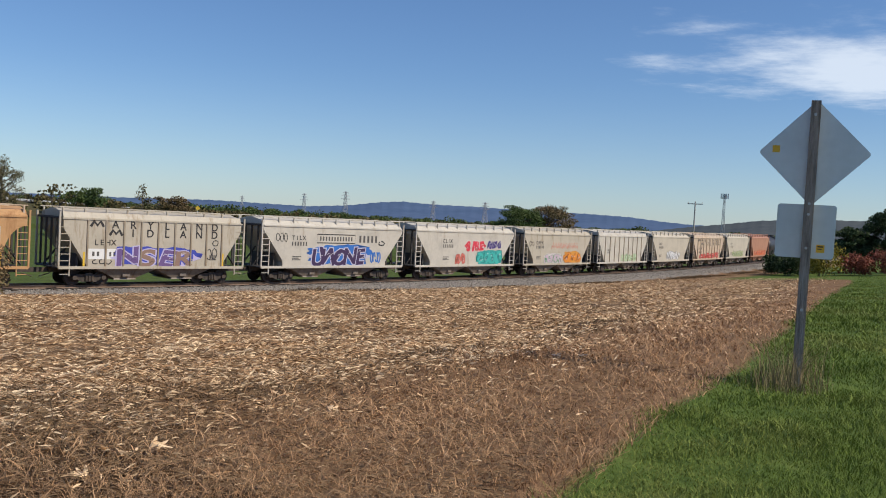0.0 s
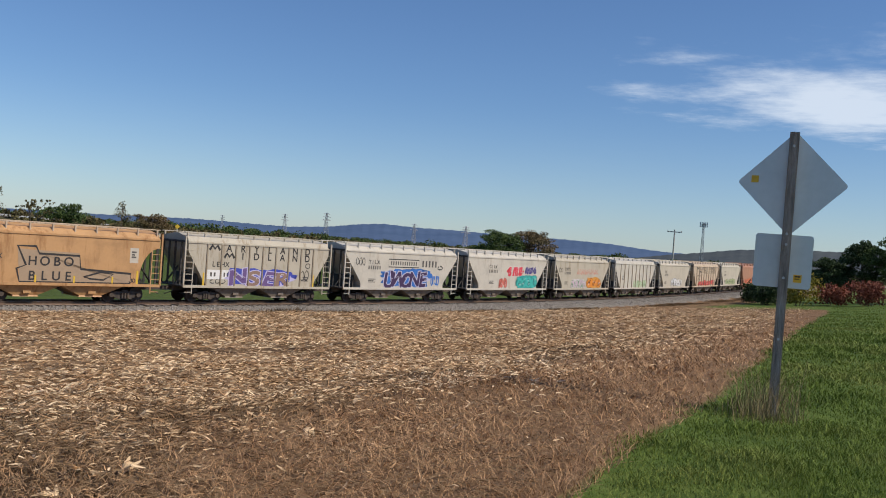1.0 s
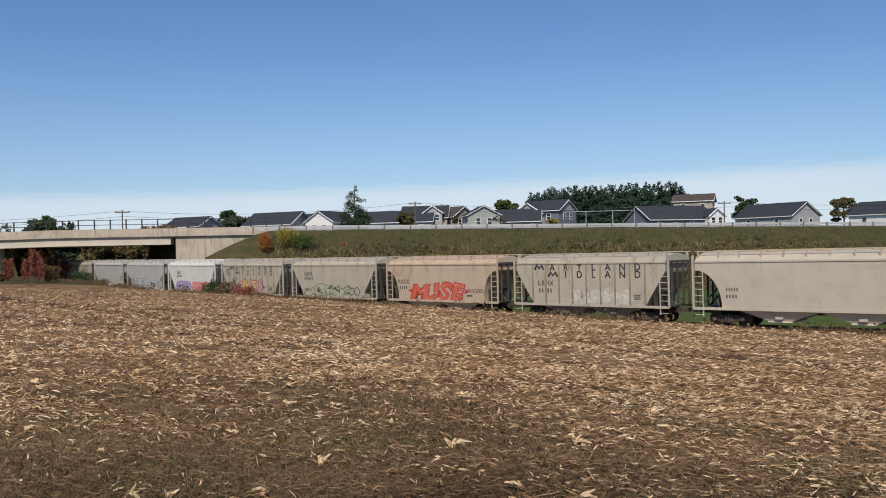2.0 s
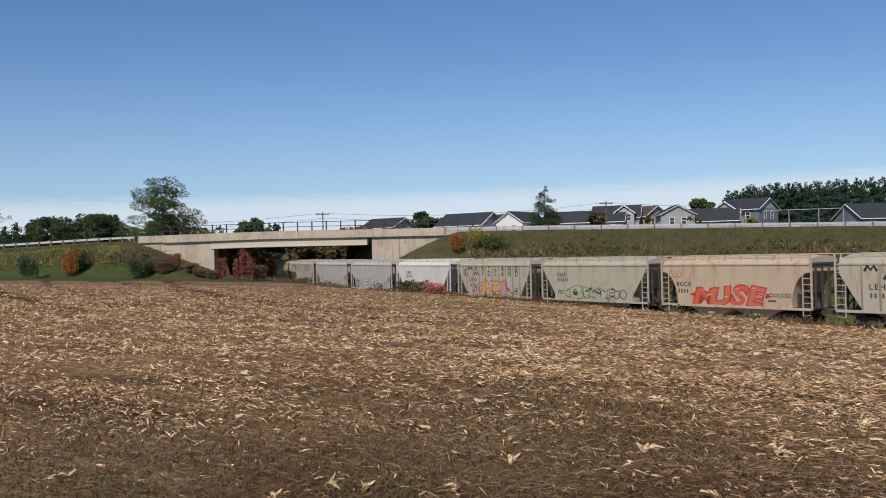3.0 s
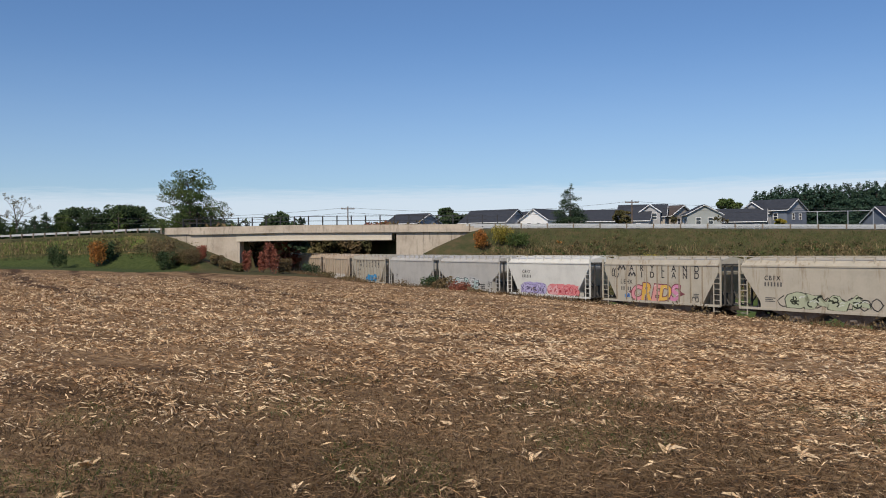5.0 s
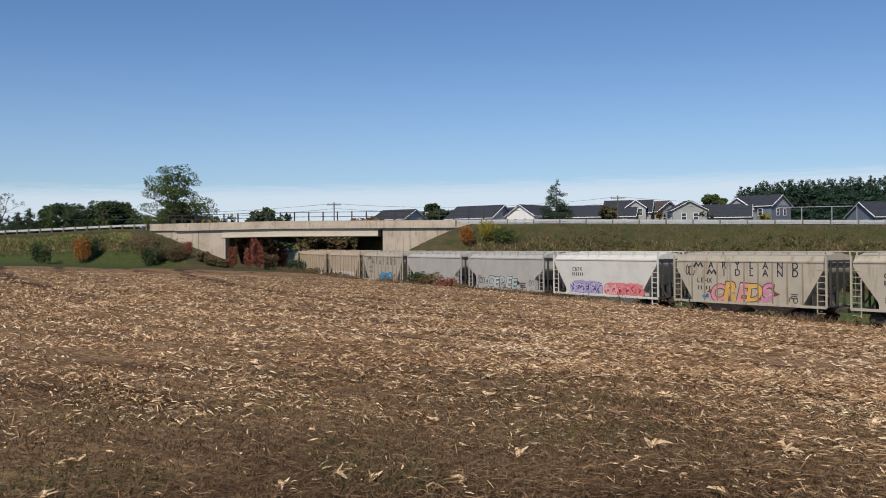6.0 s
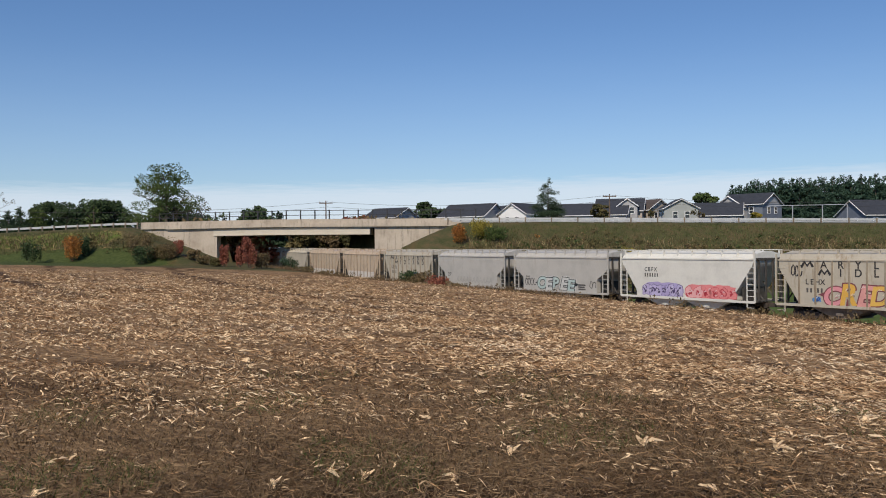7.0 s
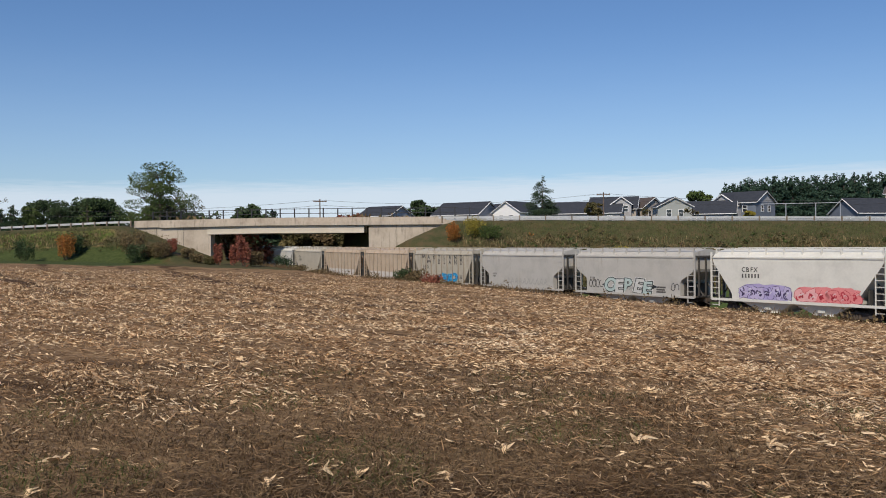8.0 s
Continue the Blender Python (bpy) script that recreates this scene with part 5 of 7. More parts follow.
# ---- houses beyond the road ----
def house(az, dist, w, d, top_el, rise, turn, wall, roof, label, gable=None, windows=2, wing=None, door=False):
    """A gabled house: ridge along its own x, turned by `turn` degrees from facing the line of sight."""
    x, y = polar(az, dist)
    z = gz(x, y)
    ridge = dist * math.tan(radians(top_el)) - z
    eave = ridge - rise
    ob = thing("house", label, "house", pose(x, y, z, 0, 0, -az - turn), group="houses beyond the road")
    a, b = w / 2, d / 2
    body = Shape().add([(-a, -b, -1), (a, -b, -1), (a, b, -1), (-a, b, -1), (-a, -b, eave), (a, -b, eave), (a, b, eave), (-a, b, eave)],
                       [(0, 1, 5, 4), (1, 2, 6, 5), (2, 3, 7, 6), (3, 0, 4, 7)])
    part("wall", body.mesh("wall", wall), ob)
    k = rise / b
    for sx in (-1, 1):
        g = Shape().add([(sx * a, -b, eave), (sx * a, b, eave), (sx * a, 0, ridge), (sx * (a - .1), -b, eave), (sx * (a - .1), b, eave), (sx * (a - .1), 0, ridge)], [(0, 1, 2), (5, 4, 3), (0, 3, 4, 1), (0, 2, 5, 3), (1, 4, 5, 2)])
        part("gable", g.mesh("gable", gable or wall), ob)
        for sy in (-1, 1):
            part("rake_trim", Shape().bar((sx * (a + .36), sy * (b + .35), eave - .35 * k - .02), (sx * (a + .36), 0, ridge - .02), .13).mesh("rake_trim", M_TRIM), ob)
    for sy in (-1, 1):
        r = Shape()
        o = .4
        y0, z0 = sy * (b + o), eave - o * k
        r.add([(-a - o, y0, z0), (a + o, y0, z0), (a + o, 0, ridge), (-a - o, 0, ridge), (-a - o, y0, z0 + .18), (a + o, y0, z0 + .18), (a + o, 0, ridge + .18), (-a - o, 0, ridge + .18)],
              [(0, 3, 2, 1), (4, 5, 6, 7), (0, 1, 5, 4), (2, 3, 7, 6), (1, 2, 6, 5), (0, 4, 7, 3)] if sy < 0 else [(0, 1, 2, 3), (7, 6, 5, 4), (0, 4, 5, 1), (2, 6, 7, 3), (1, 5, 6, 2), (0, 3, 7, 4)])
        part("roof", r.mesh("roof", roof), ob)
        part("gutter", Shape().box(-a - .35, a + .35, y0 - .06, y0 + .06, z0 - .05, z0 + .1).mesh("gutter", M_TRIM), ob)

    def window(m):
        fr = part("window", shared(("wframe",), lambda: Shape().box(-.55, .55, -.05, .03, -.75, -.65).box(-.55, .55, -.05, .03, .65, .75).box(-.55, -.45, -.05, .03, -.65, .65).box(.45, .55, -.05, .03, -.65, .65).box(-.45, .45, -.04, .03, -.04, .04).mesh("window_frame", M_TRIM)), ob, m)
        part("pane", shared(("wpane",), lambda: Shape().box(-.45, .45, -.01, .01, -.65, .65).mesh("pane", M_GLASS)), fr)
    zc = max(1.2, eave - 1.4)
    for i in range(windows):
        xx = -a + w * (i + .5) / windows
        window(pose(xx, -b - .03, zc))
    for sx, turn_ in ((1, 90), (-1, -90)):
        window(pose(sx * (a + .03), -b * .35, zc, 0, 0, turn_))
        window(pose(sx * (a + .03), b * .35, zc, 0, 0, turn_))
    if wing:
        wx, ww, wd, wh, wrise, wmat = wing
        s = Shape()
        y0, y1 = -b - wd, -b + .4
        s.add([(wx - ww / 2, y0, -1), (wx + ww / 2, y0, -1), (wx + ww / 2, y1, -1), (wx - ww / 2, y1, -1), (wx - ww / 2, y0, wh), (wx + ww / 2, y0, wh), (wx + ww / 2, y1, wh), (wx - ww / 2, y1, wh), (wx, y0, wh + wrise), (wx, y1, wh + wrise)],
              [(0, 1, 5, 8, 4), (1, 2, 6, 5), (3, 0, 4, 7), (2, 3, 7, 9, 6)])
        part("front_wing", s.mesh("front_wing", wmat), ob)
        for sx in (-1, 1):
            e = wx + sx * (ww / 2 + .3)
            zz = wh - .3 * wrise / (ww / 2)
            q = Shape().add([(e, y0 - .3, zz), (wx, y0 - .3, wh + wrise), (wx, y1 + 2.5, wh + wrise), (e, y1 + .3, zz), (e, y0 - .3, zz + .16), (wx, y0 - .3, wh + wrise + .16), (wx, y1 + 2.5, wh + wrise + .16), (e, y1 + .3, zz + .16)],
                            [(0, 1, 2, 3), (7, 6, 5, 4), (0, 4, 5, 1), (1, 5, 6, 2), (2, 6, 7, 3), (3, 7, 4, 0)])
            part("wing_roof", q.mesh("wing_roof", roof), ob)
            part("rake_trim", Shape().bar((e, y0 - .32, zz), (wx, y0 - .32, wh + wrise), .14).mesh("rake_trim", M_TRIM), ob)
        for dx in (-ww * .22, ww * .22):
            window(pose(wx + dx, y0 - .03, wh - 1.0))
    return ob


def build_houses():
    g, bl, wh, sg, tn = M_SID_GREY, M_SID_BLUE, M_SID_WHITE, M_SID_GREEN, M_SID_TAN
    S = M_SHINGLE
    house(-37.4, 208, 9, 8, 2.29, 2.0, 40, g, S, "grey house with a dark slate roof behind the bridge")
    house(-32.4, 205, 12, 9, 2.49, 2.6, 35, g, S, "grey house with a broad dark roof beside the bridge")
    house(-30.4, 216, 7, 7, 2.37, 1.9, 50, g, S, "small grey house between two others")
    house(-29.2, 204, 10, 7, 2.49, 2.2, -58, wh, S, "white house with a bright gable end", windows=1)
    house(-25.3, 206, 17, 9, 2.42, 2.4, 8, g, S, "long low house with a dark slate roof", windows=4)
    house(-23.4, 210, 10, 9, 2.69, 2.6, 5, tn, S, "house with a dark roof and small white-trimmed gable", wing=(2.0, 4.2, 1.5, 5.2, 1.5, g))
    house(-21.9, 214, 8, 8, 2.59, 2.2, 40, tn, M_SHINGLE_B, "tan house with a brown roof")
    house(-20.0, 200, 5.6, 7, 2.59, 1.8, 78, sg, S, "tall sage green house with white trim and windows", gable=sg)
    house(-18.2, 206, 13, 10, 2.33, 2.6, 3, bl, S, "low wing with a wide slate roof", windows=4)
    house(-15.9, 210, 10, 8, 2.82, 2.2, 30, bl, S, "slate blue house with a pale grey front gable", gable=g, wing=(-2.2, 7.5, 1.0, 4.9, 2.4, g))
    house(-8.6, 205, 17, 9, 2.25, 2.8, -38, bl, S, "slate blue ranch house with a long dark roof", gable=bl, windows=4, wing=(7.5, 4.2, 1.4, 3.6, 1.5, wh))
    house(-7.2, 232, 9, 8, 2.89, 1.6, 5, tn, M_SHINGLE_B, "tan house with a brown roof set farther back")
    house(-2.6, 205, 14, 9, 2.17, 2.6, 38, g, S, "grey house with a dark roof above the bank")
    house(3.5, 210, 14, 9, 2.07, 2.5, 30, wh, S, "pale house with a dark roof above the bank")
    house(10.8, 212, 13, 9, 1.99, 2.5, 30, bl, S, "blue-grey house with a dark roof above the bank", gable=g)
    house(15.2, 215, 13, 8, 1.73, 2.3, -48, g, S, "white-sided house with a dark roof and grey gable", windows=3)
    house(17.2, 225, 6, 6, 1.32, 1.6, 20, wh, S, "small white house behind its neighbours")
    house(19.6, 218, 11, 7, 1.37, 2.2, -42, bl, S, "blue house with a dark roof near the end of the row")
    house(24.0, 240, 8, 7, 0.85, 1.8, -30, g, S, "low grey house behind a tree")
    house(-45.0, 235, 9, 7, 0.60, 1.4, 10, wh, S, "pale house beyond the bridge opening")
    house(-41.0, 240, 7, 7, 0.50, 1.4, 10, M_BRICK, S, "red brick house beyond the bridge opening")


build_houses()


# ---- trees, shrubs and weeds ----
def leaf_quads(rng, blobs, n, size, flat=0.0, shell=0.45):
    """Corners of n small leaf sprays inside a set of ellipsoids (x, y, z, rx, ry, rz)."""
    B = np.array(blobs, float)
    wgt = B[:, 3] * B[:, 4] * B[:, 5]
    i = rng.choice(len(B), n, p=wgt / wgt.sum())
    d = rng.normal(size=(n, 3))
    d /= np.linalg.norm(d, axis=1)[:, None]
    r = shell + (1 - shell) * rng.uniform(0, 1, n) ** 0.6
    c = B[i, :3] + d * B[i, 3:] * r[:, None]
    a = rng.normal(size=(n, 3))
    a[:, 2] *= 1 - flat
    a /= np.linalg.norm(a, axis=1)[:, None]
    b = np.cross(a, rng.normal(size=(n, 3)))
    b /= np.linalg.norm(b, axis=1)[:, None]
    s = size * rng.uniform(0.5, 1.3, n)[:, None]
    return np.stack([c - a * s, c - b * s * 0.55, c + a * s, c + b * s * 0.55], 1)


def broadleaf(seed, height, spread, mat, sparse=1.0, trunk=0.0, name="tree", size=None, low=0.0, loft=1.0, limbs=10):
    """Meshes of a broadleaved tree: tapered trunk with limbs, and a crown of many sprays with gaps."""
    rng = np.random.RandomState(seed)
    t = trunk or height * 0.022 + 0.05
    s = Shape()
    fork = height * (low or rng.uniform(0.18, 0.30))
    lean = rng.uniform(-.04, .04, 2) * height
    s.bar((0, 0, -.5), (lean[0] * .4, lean[1] * .4, fork), t * 1.25, t * .85, 8)
    s.bar((lean[0] * .4, lean[1] * .4, fork), (lean[0], lean[1], height * .86), t * .8, t * .15, 7)
    blobs = [(lean[0], lean[1], height * .86, spread * .32, spread * .32, height * .13)]
    k = limbs
    for i in range(k):
        a = 2.4 * i + rng.uniform(-.4, .4)
        z0 = fork + (height * .8 - fork) * (i / k)
        r = spread * rng.uniform(.55, 1.0) * (1 - .45 * (i / k) ** 2)
        z1 = z0 + height * rng.uniform(.06, .2)
        p0 = (lean[0] * z0 / height, lean[1] * z0 / height, z0)
        p1 = (r * math.cos(a), r * math.sin(a), z1)
        s.bar(p0, p1, t * .4, t * .1, 5)
        blobs.append((p1[0] * .85, p1[1] * .85, z1 + height * .04, spread * rng.uniform(.20, .34), spread * rng.uniform(.20, .34), height * rng.uniform(.05, .09) * loft))
        for j in range(3):
            q = (p1[0] * .6 + rng.uniform(-.3, .3) * spread, p1[1] * .6 + rng.uniform(-.3, .3) * spread, (z0 + z1) / 2 + height * rng.uniform(.05, .2))
            s.bar(tuple(np.array(p0) * .4 + np.array(p1) * .6), q, t * .16, t * .04, 4)
            if rng.uniform() < .85:
                blobs.append((q[0], q[1], q[2], spread * .2, spread * .2, height * .055 * loft))
    n = int(3600 * sparse)
    return s.mesh("trunk", M_BARK), flat_mesh("crown", leaf_quads(rng, blobs, n, size or max(.16, height * .022)), 4, mat)


def conifer(seed, height, spread, mat, size=None, ragged=.25, n=3600):
    rng = np.random.RandomState(seed)
    s = Shape().bar((0, 0, -.5), (0, 0, height * .96), height * .018 + .05, .03, 7)
    blobs = []
    levels = int(9 + height * .6)
    for i in range(levels):
        f = i / levels
        z = height * (.06 + .92 * f)
        r = spread * (1 - f) ** .8 * rng.uniform(1 - ragged, 1 + ragged * .4) + .08
        k = max(3, int(7 * (1 - f)))
        for j in range(k):
            a = rng.uniform(0, 6.28)
            q = r * rng.uniform(.5, 1)
            blobs.append((q * .7 * math.cos(a), q * .7 * math.sin(a), z, r * .42 + .08, r * .42 + .08, height / levels * .8))
            s.bar((0, 0, z), (q * math.cos(a), q * math.sin(a), z + .05), .03, .01, 4)
    return s.mesh("trunk", M_BARK), flat_mesh("crown", leaf_quads(rng, blobs, n, size or max(.12, height * .022), .3, .1), 4, mat)


def bare(seed, height, spread):
    rng = np.random.RandomState(seed)
    s = Shape()
    tips = []

    def grow(p, d, length, r, depth):
        q = p + d * length
        s.bar(p, q, r, r * .6, 5 if depth else 4)
        if depth >= 4:
            tips.append((q[0], q[1], q[2], spread * .07, spread * .07, spread * .07))
            return
        for _ in range(3 if depth < 3 else 2):
            e = d + rng.normal(size=3) * .42
            e[2] = abs(e[2]) * .8 + .25
            grow(p + d * length * rng.uniform(.55, 1), e / np.linalg.norm(e), length * rng.uniform(.55, .75), r * .5, depth + 1)
    grow(np.array((0, 0, -.3)), np.array((0, 0, 1.0)), height * .34, height * .014 + .03, 0)
    return s.mesh("trunk", M_BARK), flat_mesh("crown", leaf_quads(rng, tips, 700, .12), 4, L_MIXED)


def plant(pair, az, dist, label, category="tree", dz=0.0, turn=0, group="", scale=1.0):
    x, y = polar(az, dist)
    ob = thing(category.replace(" ", "_"), label, category, pose(x, y, gz(x, y) + dz, 0, 0, turn) @ Matrix.Scale(scale, 4), group=group)
    part("trunk" if category == "tree" else "woody_base", pair[0], ob)
    part("crown" if category == "tree" else "foliage", pair[1], ob)
    return ob


def rise(pair, height, az, dist, el, label):
    """Plants a tree scaled so that its top stands at that elevation from the field's edge."""
    x, y = polar(az, dist)
    plant(pair, az, dist, label, scale=(dist * math.tan(radians(el)) - gz(x, y)) / height)


def by_track(az, c):
    """Distance along a bearing at which one stands c metres off the track, on the field's side."""
    d = np.arange(30, 135, .25)
    off = to_track(d * math.sin(radians(az)), d * math.cos(radians(az)))[1]
    return float(d[np.argmin(np.abs(off - c))])


def shrub(seed, height, spread, mat, n=1800, size=.09):
    rng = np.random.RandomState(seed)
    s = Shape()
    blobs = []
    for i in range(9):
        a, r = rng.uniform(0, 6.28), spread * rng.uniform(.15, .8)
        top = (r * math.cos(a), r * math.sin(a), height * rng.uniform(.55, .95))
        s.bar((r * .25 * math.cos(a), r * .25 * math.sin(a), -.3), top, .025, .008, 4)
        blobs.append((top[0], top[1], top[2] * .82, spread * .42, spread * .42, height * .24))
        blobs.append((top[0] * .9, top[1] * .9, top[2] * .42, spread * .38, spread * .38, height * .26))
    return s.mesh("woody_base", M_BARK), flat_mesh("foliage", leaf_quads(rng, blobs, n, size, 0, .25), 4, mat)


def build_trees():
    big = broadleaf(23, 12.2, 5.9, L_OAK, 3.4, size=.13, low=.2, loft=.85, limbs=19)
    rise(big, 12.2, -50.9, 172, 4.6, "tall olive-green tree with an open crown beside the bridge")
    rise(bare(18, 11, 5), 11, -49.6, 174, 4.3, "half-bare tree leaning beside the tall tree")
    pines = [conifer(20 + i, 7.5, 4.2, (L_CEDAR, L_DARK, L_CEDAR, L_OAK)[i], .19, .45, 6200) for i in range(4)]
    rounds = [broadleaf(30 + i, 6.4, 3.4, (L_DARK, L_OAK, L_DARK)[i], 1.8, size=.15, low=.1, loft=1.2, limbs=15) for i in range(3)]
    rng = random.Random(8)
    for i in range(66):
        az = -69 + i * 0.327 + rng.uniform(-.2, .2)
        d = rng.uniform(176, 222)
        kind = rng.random()
        x, y = polar(az, d)
        tall = d * math.tan(radians(rng.uniform(1.95, 2.75) - (.25 if az < -58 else 0) - (.5 if az > -50 else 0))) - gz(x, y)
        pine = kind < .8
        plant(pines[i % 4] if pine else rounds[i % 3], az, d, "dark evergreen in the tree line behind the road" if pine else "dull green tree in the tree line behind the road", turn=rng.uniform(0, 360), scale=max(.5, tall / (7.5 if pine else 6.0)), group="tree line behind the road")
    plant(bare(3, 11, 4), -60.2, 182, "half-bare tree above the dark tree line")
    plant(bare(5, 11, 4), -62.6, 180, "half-bare tree above the dark tree line")
    rise(conifer(41, 5.6, 2.4, L_CEDAR, .2), 5.6, -44.3, 172, 2.4, "dark evergreen behind the bridge fence")
    rise(broadleaf(43, 5.4, 2.6, L_DARK, 1.2, size=.2), 5.4, -45.5, 174, 2.35, "rounded dark tree behind the bridge fence")
    rise(bare(9, 6.0, 1.6), 5.8, -39.8, 170, 2.6, "small bare tree behind the bridge fence")
    rise(broadleaf(44, 6.0, 3.0, L_DARK, 1.2, size=.22), 6.0, -35.0, 226, 2.45, "dark tree between the houses")
    plant(conifer(50, 9.6, 5.2, L_CEDAR, .12, .3, 17000), -27.75, 172, "ragged dark cedar standing by the road")
    plant(broadleaf(51, 4.4, 2.2, L_MIXED, 1, size=.18), -24.6, 178, "bushy tree in front of the long house")
    plant(bare(52, 5.2, 2.0), -21.6, 182, "thin russet tree between houses")
    plant(bare(53, 5.0, 1.8), -18.7, 178, "thin half-bare tree in front of the green house")
    plant(broadleaf(54, 9.4, 4.2, L_OAK, 1.5, size=.26), -18.4, 228, "green tree rising behind the roofs")
    plant(broadleaf(55, 8.0, 4.0, L_DARK, 1.2, size=.26), -16.6, 236, "green tree rising behind the roofs")
    plant(broadleaf(56, 2.6, 1.4, L_YELLOW, .8, size=.16), -15.6, 172, "yellowing shrub tree before the blue house")
    grove = [conifer(60 + i, 12.5, 5.4, L_GROVE, .24, .12, 16000) for i in range(4)]
    for i in range(34):
        az = -17.2 + i * 0.283 + rng.uniform(-.1, .1)
        top = 3.15 + min(1, (i + 1.5) / 7) * .62
        d = 252 + 8 * (i % 2)
        x, y = polar(az, d)
        sc = (d * math.tan(radians(top + rng.uniform(-.16, .16))) - gz(x, y)) / 12.5
        plant(grove[i % 4], az, d, "dark spruce in a dense planted row", turn=rng.uniform(0, 360), scale=sc, group="spruce row behind the houses")
    plant(broadleaf(70, 9.0, 4.0, L_DARK, 1.3, size=.26), -4.2, 238, "dark tree behind the houses")
    plant(broadleaf(71, 9.0, 4.0, L_MIXED, 1.3, size=.26), 1.0, 238, "dull green tree behind the houses")
    plant(broadleaf(72, 10.5, 3.4, L_MIXED, .9, size=.22), 11.3, 196, "tall thinning tree beside the blue house")
    plant(broadleaf(73, 8.5, 4, L_DARK, 1.3, size=.26), 13.8, 240, "dark tree behind the houses")
    plant(broadleaf(74, 5.2, 3.0, L_DARK, 1.2, size=.22), 22.0, 225, "rounded dark tree at the end of the houses")
    plant(broadleaf(75, 6.6, 2.6, L_MIXED, .8, size=.2), 24.3, 222, "thin dull green tree at the end of the houses")
    # thicket seen through the bridge opening
    rusty = [broadleaf(46 + i, 5.0, 2.8, (L_BROWN, L_MIXED)[i], 1.2, size=.18, low=.08, loft=1.7) for i in range(2)]
    for i in range(16):
        az, d = -46.6 + i * .42, 166 + 14 * (i % 3)
        x, y = polar(az, d)
        tall = d * math.tan(radians(1.35)) - gz(x, y)
        if abs(to_track(np.array([x]), np.array([y]))[1][0]) > 5.5 and tall > 1:
            plant(rusty[i % 2], az, d, "dull brown tree in the thicket past the bridge", turn=i * 50, scale=tall / 5.0, group="thicket past the bridge")
    # beyond the line, towards the open valley
    rise(bare(80, 9.2, 2.6), 8.6, 30.7, 150, 2.0, "half-bare tree beyond the railway")
    rise(broadleaf(81, 8.8, 2.8, L_MIXED, 1.3, size=.09, limbs=16), 8.8, 31.8, 152, 2.1, "thin leafy tree beyond the railway")
    rise(bare(88, 8.8, 2.4), 8.4, 29.6, 155, 1.7, "half-bare tree beyond the railway")
    rise(bare(82, 7.8, 1.4), 7.2, 34.4, 152, 1.85, "slender bare tree beyond the railway")
    rise(conifer(83, 6.4, 2.8, L_MIXED, .1, .45, 6000), 6.4, 39.2, 132, 1.3, "ragged conical tree beyond the railway")
    rise(bare(84, 6.4, 1.5), 6.0, 37.3, 138, 1.1, "slender bare tree beyond the railway")
    rise(broadleaf(89, 5.0, 3.4, L_OAK, 2.0, size=.12, limbs=16), 5.0, 36.2, 150, .55, "rounded green tree beyond the railway")
    rise(broadleaf(87, 5.0, 3.4, L_BROWN, 2.0, size=.12, limbs=16), 5.0, 41.0, 150, .4, "brown tree beyond the railway")
    rise(broadleaf(85, 6.4, 5.2, L_OAK, 3.4, size=.13, limbs=20), 6.4, 62.0, 168, 1.0, "broad dark green tree beyond the railway")
    rise(broadleaf(86, 7.0, 4.8, L_BROWN, 3.0, size=.13, limbs=20), 7.0, 63.8, 172, 1.2, "broad russet-brown tree beyond the railway")
    # thicket at the end of the mown grass
    for i, (az, d, h, sp, mat) in enumerate(((81.0, 128, 5.4, 3.6, L_DARK), (82.6, 130, 7.6, 3.6, L_DARK), (84.6, 126, 8.4, 4.4, L_OAK), (87.5, 128, 8.2, 4.4, L_DARK), (79.2, 132, 4.6, 2.8, L_MIXED), (90, 130, 8.6, 4.6, L_OAK))):
        plant(broadleaf(90 + i, h, sp, mat, 3.0, size=.15, limbs=18), az, d, "dense green tree in the thicket past the grass", group="thicket past the grass")
    for i, (az, d, h, sp, mat, lab) in enumerate((
            (79.4, 112, 4.4, 2.9, L_YELLOW, "big yellow-green bush at the end of the grass"), (81.4, 114, 2.8, 2.4, L_RED, "red sumac bush at the end of the grass"),
            (83.2, 112, 2.9, 2.6, L_RED, "red sumac bush at the end of the grass"), (85.6, 112, 3.0, 2.8, L_RED, "red sumac bush at the end of the grass"),
            (77.6, 116, 3.2, 2.2, L_DARK, "dark bush beside the railway"), (78.4, 118, 3.4, 2.0, L_MIXED, "dark bush beside the railway"), (76.9, 122, 2.6, 2.0, L_DARK, "dark bush beside the railway"))):
        plant(shrub(110 + i, h, sp, mat, 2200, .16), az, d, lab, "bush")
    # bushes between the field and the cars
    plant(shrub(130, 2.9, 1.9, L_BROWN, 5600, .085), 30.45, 50.6, "dense brown-leaved bush at the field's edge", "bush")
    plant(shrub(131, 2.3, 1.8, L_BROWN, 2400, .07), 13.3, 48.2, "thin brown bush at the field's edge", "bush")
